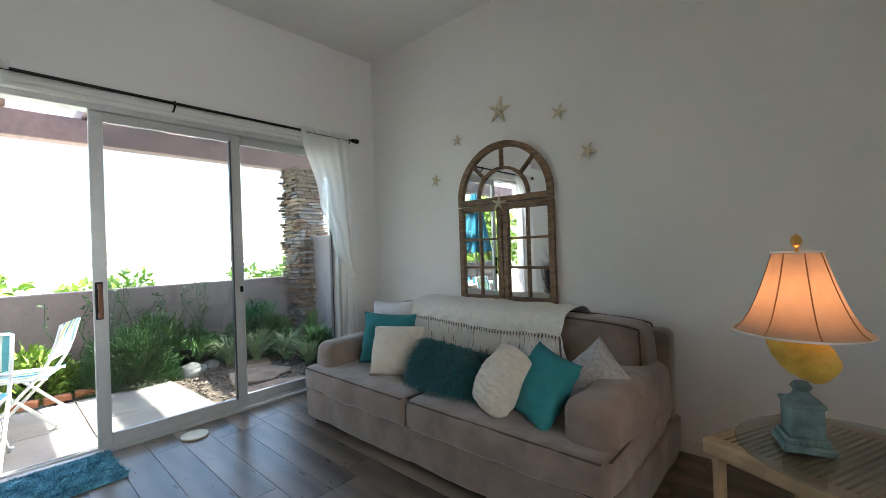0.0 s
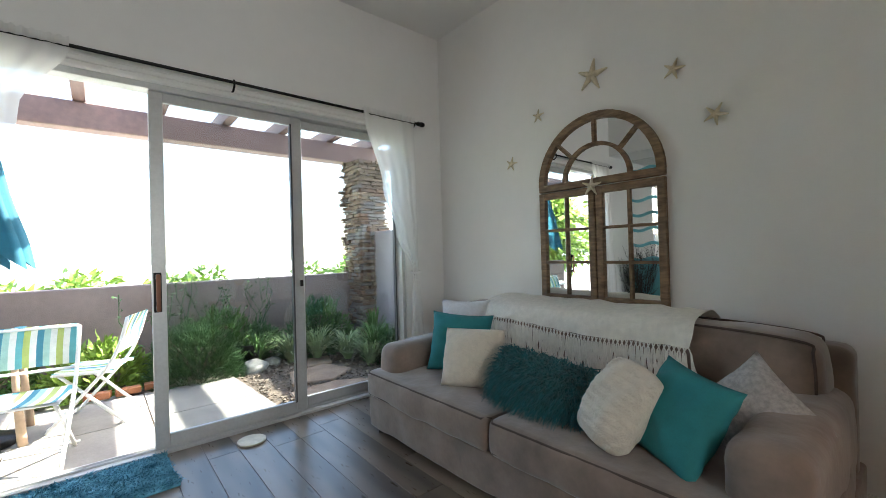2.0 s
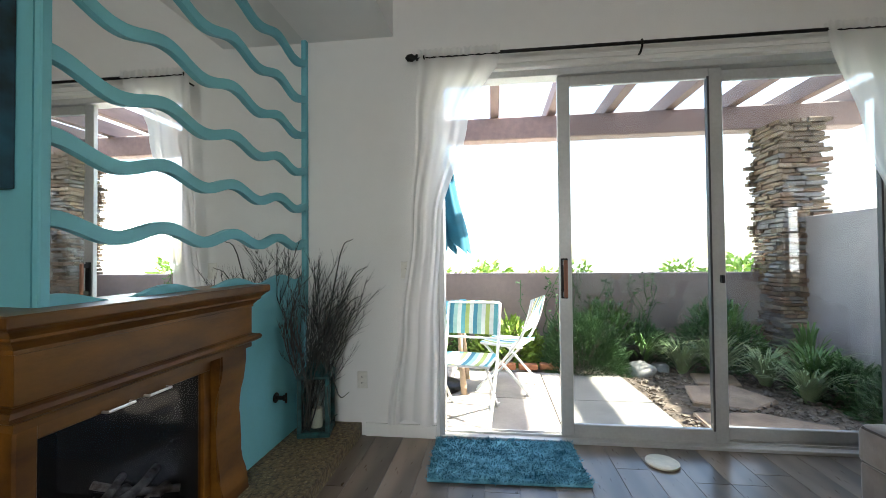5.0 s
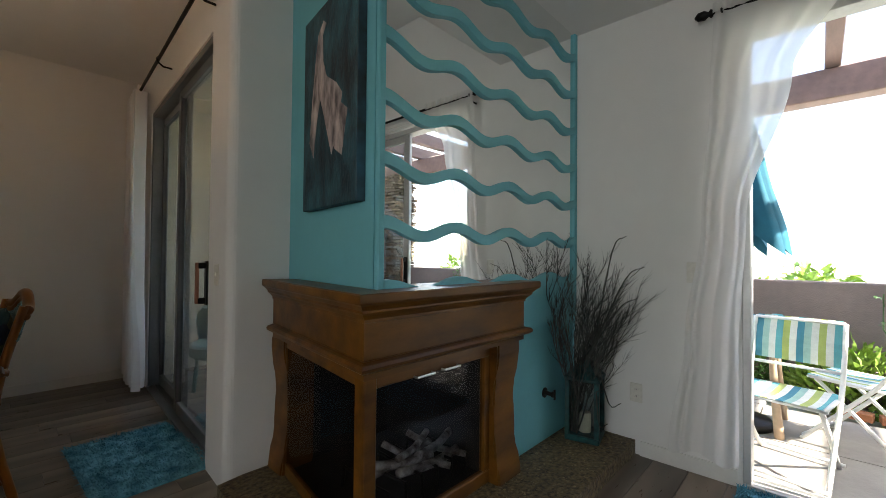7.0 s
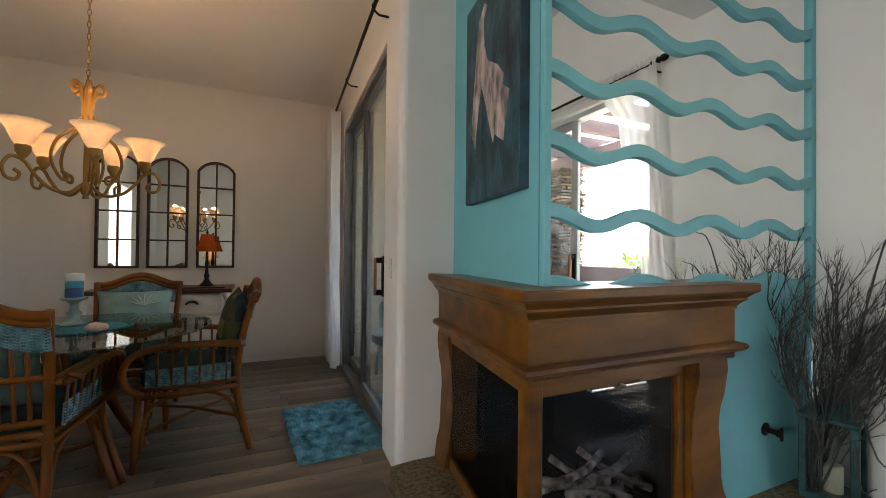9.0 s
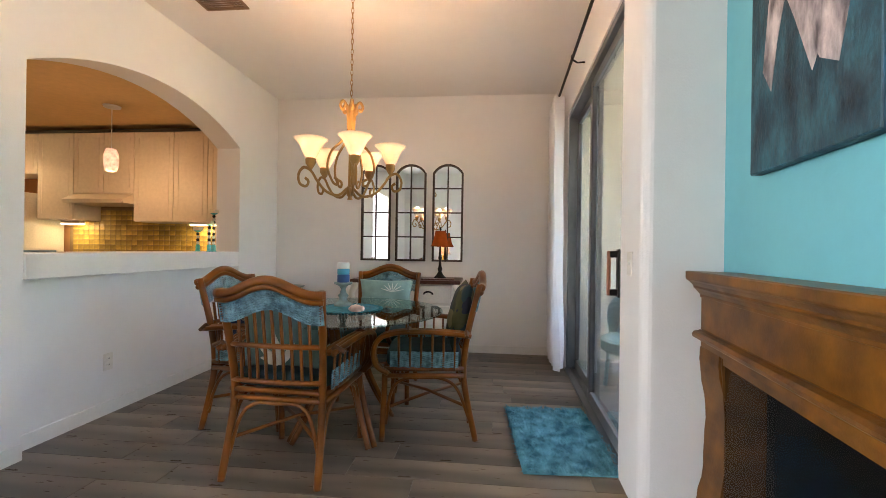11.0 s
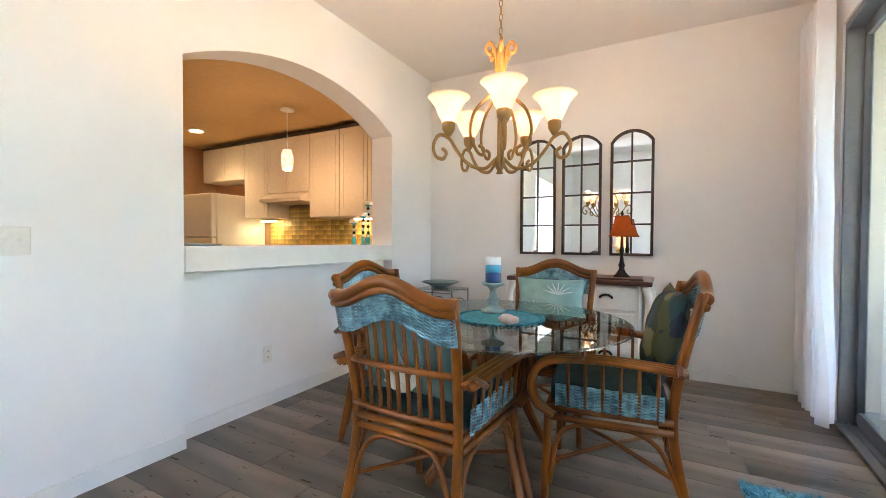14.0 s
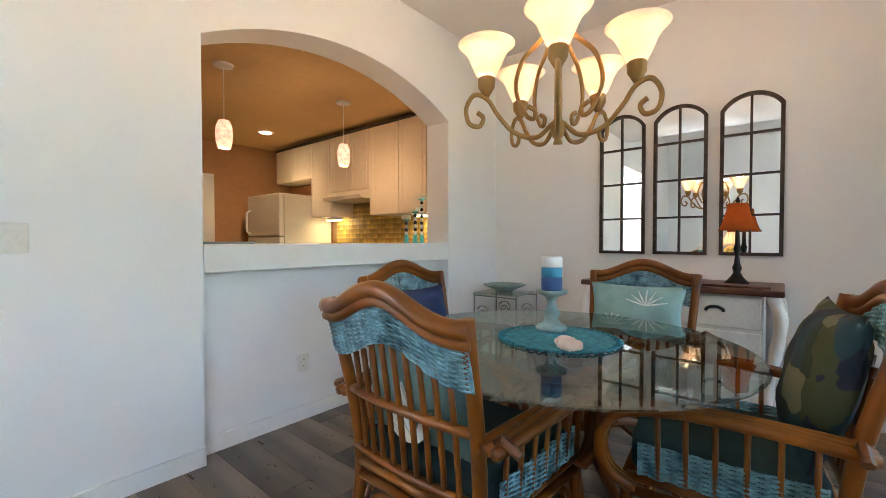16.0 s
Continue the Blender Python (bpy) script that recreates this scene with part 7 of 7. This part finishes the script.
# far trees beyond the wall
def tree(x, y, z, h, seed, leaf):
    t = thing("tree", pose(x, y, z), "sunlit distant tree on the hillside", "tree", "far trees")
    rnd = random.Random(seed)
    bm = bm_new()
    tube(bm, smooth_path([(0, 0, -1), (0.1, 0.05, h * 0.3), (0, 0.1, h * 0.6)], 4), 0.14, 8, taper=lambda f: 1 - 0.6 * f)
    for k in range(6):
        a = rnd.uniform(0, 6.28)
        tube(bm, [(0, 0, h * 0.35), (0.25 * h * math.cos(a), 0.25 * h * math.sin(a), h * rnd.uniform(0.55, 0.8))], 0.06, 6, taper=lambda f: 1 - 0.7 * f)
    part("trunk", bm, CHIP, t)
    bm = bm_new()
    cl_ = [Vector((rnd.uniform(-0.35, 0.35) * h, rnd.uniform(-0.4, 0.4) * h, rnd.uniform(0.45, 0.9) * h)) for _ in range(14)]
    pl = []
    for i in range(2600):
        c = rnd.choice(cl_)
        d = Vector((rnd.gauss(0, 1), rnd.gauss(0, 1), rnd.gauss(0, 0.8))).normalized()
        pl.append((c + d * 0.17 * h * rnd.uniform(0.4, 1.1), d))
    blades(bm, pl, 0.26, 0.16, rnd, droop=0.2)
    tagged(part("crown", bm, leaf, t), kind="stuff")
for x, y, z, h, sd in ((-15, -1.5, -2.6, 3.6, 1), (-16, 1.6, -2.9, 3.7, 2), (-15, 7.5, -2.6, 3.6, 3), (-17, 4.2, -3.4, 3.6, 4), (-10, -7.0, -1.0, 4.5, 5), (-8.5, -4.6, -0.6, 3.6, 6)):
    tree(x, y, z, h, sd, LEAF[2])

# ---- patio furniture ----
WHITEMETAL = mat("white_metal", (0.78, 0.78, 0.76), 0.4, var=0.04)
STRIPES = [mat("stripe_" + nm, c, 0.8, var=0.08, scale=20, bump=0.15, bscale=200) for nm, c in (("aqua", (0.12, 0.40, 0.43)), ("white", (0.72, 0.74, 0.68)), ("lime", (0.42, 0.50, 0.15)), ("teal", (0.06, 0.25, 0.33)), ("mint", (0.35, 0.56, 0.50)))]
ORDER = (0, 1, 2, 1, 4, 3, 1, 2, 0, 1, 4, 3)
def folding_chair(m):
    t = thing("folding_chair", m, "white metal folding chair with striped blue-green canvas", "chair", "patio chairs")
    W = 0.22
    for s in (-1, 1):
        bm = bm_new()
        tube(bm, smooth_path([(s * W, 0.26, 0), (s * W, 0.02, 0.28), (s * W, -0.14, 0.48), (s * W, -0.22, 0.66), (s * W, -0.27, 0.85)], 4), 0.013, 8)
        part("back_leg", bm, WHITEMETAL, t, smooth=True)
        bm = bm_new()
        tube(bm, [(s * (W - 0.03), -0.24, 0), (s * (W - 0.03), 0.0, 0.24), (s * (W - 0.03), 0.19, 0.425)], 0.013, 8)
        part("front_leg", bm, WHITEMETAL, t, smooth=True)
        bm = bm_new()
        tube(bm, [(s * (W - 0.015), -0.17, 0.425), (s * (W - 0.015), 0.22, 0.435)], 0.012, 8)
        part("seat_rail", bm, WHITEMETAL, t, smooth=True)
    for y, z in ((0.25, 0.03), (-0.225, 0.03), (0.22, 0.435), (-0.27, 0.85), (-0.185, 0.57)):
        bm = bm_new()
        tube(bm, [(-W, y, z), (W, y, z)], 0.010, 8)
        part("cross_bar", bm, WHITEMETAL, t, smooth=True)
    k = len(ORDER)
    for i, c in enumerate(ORDER):
        x0, x1 = -W + 0.012 + (2 * W - 0.024) * i / k, -W + 0.012 + (2 * W - 0.024) * (i + 1) / k
        bm = bm_new()
        rows_ = []
        for f in frange(0, 1, 6):
            y, z = -0.285 + 0.075 * f + 0.018 * math.sin(math.pi * f), 0.865 - 0.27 * f
            rows_.append([bm.verts.new((x, y - d, z)) for x, d in ((x0, 0), (x1, 0), (x1, 0.004), (x0, 0.004))])
        for A, B in zip(rows_, rows_[1:]):
            for j in range(4):
                bm.faces.new((A[j], A[(j + 1) % 4], B[(j + 1) % 4], B[j]))
        part("back_stripe", bm, STRIPES[c], t)
        bm = bm_new()
        rows_ = []
        for f in frange(0, 1, 6):
            y, z = -0.18 + 0.41 * f, 0.447 - 0.015 * math.sin(math.pi * f)
            rows_.append([bm.verts.new((x, y, z - d)) for x, d in ((x0, 0), (x1, 0), (x1, 0.004), (x0, 0.004))])
        for A, B in zip(rows_, rows_[1:]):
            for j in range(4):
                bm.faces.new((A[j], A[(j + 1) % 4], B[(j + 1) % 4], B[j]))
        part("seat_stripe", bm, STRIPES[c], t)
    return t
PZ = GZ + 0.046
fc = folding_chair(pose(-4.14, -0.25, PZ, 0, 0, -100))
copy_thing(fc, pose(-4.86, 0.12, PZ, 0, 0, 160))
ptb = thing("patio_table", pose(-4.85, -0.55, PZ), "round white patio table set for a meal", "table")
bm = bm_new()
lathe(bm, [(0.44, 0.69), (0.45, 0.695), (0.45, 0.712), (0.44, 0.716)], 40)
part("tabletop", bm, WHITEMETAL, ptb)
PALEWOOD = mat("pale_turned_wood", (0.50, 0.36, 0.24), 0.6, var=0.15)
for k in range(4):
    a = radians(45 + 90 * k)
    bm = bm_new()
    tube(bm, smooth_path([(0.34 * math.cos(a), 0.34 * math.sin(a), 0), (0.30 * math.cos(a), 0.30 * math.sin(a), 0.35), (0.28 * math.cos(a), 0.28 * math.sin(a), 0.69)], 4), 0.025, 8, taper=lambda f: 1.2 - 0.5 * f)
    part("leg", bm, PALEWOOD, ptb, "pale turned wooden leg", smooth=True)
BLUEGLASS = mat("blue_tumbler", (0.12, 0.40, 0.52), 0.1, var=0.2)
for x, y in ((-4.72, -0.40), (-4.80, -0.33), (-4.66, -0.48)):
    bm = bm_new()
    lathe(bm, [(0.026, 0), (0.032, 0.02), (0.03, 0.07), (0.034, 0.115), (0.03, 0.116), (0.026, 0.07), (0.02, 0.01)], 16)
    p = part("tumbler", bm, BLUEGLASS, smooth=True)
    p.matrix_basis = pose(x, y, PZ + 0.717)
    tagged(p, "blue glass tumbler on the patio table", "glass", "tumblers")
bm = bm_new()
lathe(bm, [(0.06, 0), (0.11, 0.008), (0.135, 0.018), (0.13, 0.02), (0.05, 0.008)], 28)
p = part("plate", bm, mat("white_china", (0.8, 0.8, 0.8), 0.25), smooth=True)
p.matrix_basis = pose(-4.78, -0.22, PZ + 0.717)
tagged(p, "white dinner plate on the patio table", "plate")
UMB = mat("teal_umbrella_canvas", (0.006, 0.11, 0.17), 0.8, var=0.12, scale=8, bump=0.15, bscale=150)
um = thing("patio_umbrella", pose(-4.78, -0.56, PZ), "closed teal patio umbrella on a black base", "umbrella")
bm = bm_new()
lathe(bm, [(0.22, 0), (0.23, 0.02), (0.20, 0.05), (0.06, 0.075), (0.035, 0.10), (0.03, 0.25)], 28)
part("base", bm, IRON, um, "black iron base", smooth=True)
bm = bm_new()
tube(bm, [(0, 0, 0.2), (0, 0, 2.45)], 0.019, 10)
part("pole", bm, BLACKWOOD, um)
bm = bm_new()
n, k = 40, 16
rings = []
for i in range(k + 1):
    f = i / k
    z = 2.42 - 1.0 * f
    ring = []
    for j in range(n):
        a = 6.283 * j / n
        fold = 0.5 + 0.5 * math.cos(8 * a)
        r = 0.03 + (0.04 + 0.26 * f) * (0.35 + 0.65 * fold ** 0.7) + 0.02 * noise.noise(Vector((math.cos(a) * 3, math.sin(a) * 3, f * 3)))
        ring.append(bm.verts.new((r * math.cos(a + 0.3 * f), r * math.sin(a + 0.3 * f), z - 0.16 * fold * f)))
    rings.append(ring)
for A, B in zip(rings, rings[1:]):
    for j in range(n):
        bm.faces.new((A[j], A[(j + 1) % n], B[(j + 1) % n], B[j]))
part("canopy", bm, UMB, um, "folded teal canvas", smooth=True)

# ---- porch outside the dining door ----
PORCH = mat("cream_stucco", (0.58, 0.52, 0.42), 0.85, var=0.05, scale=2, bump=0.25, bscale=120)
bm = bm_new()
box(bm, -4.4, -5.2, -0.1, -2.11, DY, HL)
box(bm, -3.752, -2.42, -0.1, -2.0, -2.27, HL)
# low west wall is unseen, added to limit daylight at the dining door
box(bm, -4.6, -5.2, -0.1, -4.4, -2.42, 0.95)
setting("wall_porch", bm, PORCH, "cream stucco porch walls with an added unseen west side", "wall")
bm = bm_new()
box(bm, -3.9, -5.2, 2.72, -2.11, -2.42, 2.85)
setting("porch_ceiling", bm, PORCH, "cream plaster porch ceiling", "ceiling")
bm = bm_new()
slab(bm, [(-4.4, DY), (-2.03, DY), (-1.9, -2.42), (-4.4, -2.42)], GZ - 0.05, GZ + 0.04)
setting("porch_floor", bm, CONCRETE, "grey concrete porch floor", "floor")
AQW = mat("aqua_wicker", (0.28, 0.45, 0.45), 0.6, var=0.25, scale=40, bump=0.4, bscale=120)
wc = thing("wicker_chair", pose(-2.42, -4.25, GZ + 0.04, 0, 0, -40), "aqua wicker porch armchair", "chair")
bm = bm_new()
def shell_pt(u, v):
    a = radians(200 + 140 * u)
    r = 0.30
    z = 0.40 + v * (0.22 + 0.28 * math.sin(math.pi * u) ** 0.7)
    return (r * math.cos(a) * (1 + 0.1 * v), r * math.sin(a) * (1 + 0.12 * v), z), (math.cos(a), math.sin(a), 0)
weave(bm, shell_pt, 1, 16, 30, amp=0.006, r=0.009)
tagged(part("woven_back", bm, AQW, wc), kind="stuff")
bm = bm_new()
lathe(bm, [(0.28, 0.30), (0.31, 0.33), (0.31, 0.40), (0.28, 0.42)], 24)
part("seat", bm, AQW, wc)
for k in range(4):
    a = radians(45 + 90 * k)
    bm = bm_new()
    tube(bm, [(0.24 * math.cos(a), 0.24 * math.sin(a), 0.31), (0.27 * math.cos(a), 0.27 * math.sin(a), 0)], 0.018, 8)
    part("leg", bm, AQW, wc)
FLW = mat("floral_print", (0.62, 0.62, 0.55), 0.8, var=0.9, scale=7, col2=(0.12, 0.28, 0.38), fine=0.15)
chair_pillow("floral print pillow on the wicker porch chair", pose(-2.46, -4.32, GZ + 0.47, 14, 0, -40), 0.40, 0.40, 0.13, FLW, 21)

# ---- floor planks ----
rnd = random.Random(77)
PW = 0.182
y = DY
r = 0
while y < SY:
    x_end = AX + 0.10 if y < AY0 else AX
    x_start = dining_wall_x(y) - 0.02 if y < -2.3 else (-1.98 if y < -1.2 else WX - 0.02)
    x = x_start - rnd.uniform(0, 1.1)
    while x < x_end:
        a, b = max(x, x_start) + 0.001, min(x + 1.22, x_end) - 0.001
        if b - a > 0.03:
            bm = bm_new()
            box(bm, -(b - a) / 2, -PW / 2 + 0.001, -0.006, (b - a) / 2, PW / 2 - 0.001, 0.0, 0.0012)
            ob = part("plank", bm, PLANK, FLOOR)
            ob.location = ((a + b) / 2, y + PW / 2, 0)
        x += 1.22
    y += PW
    r += 1
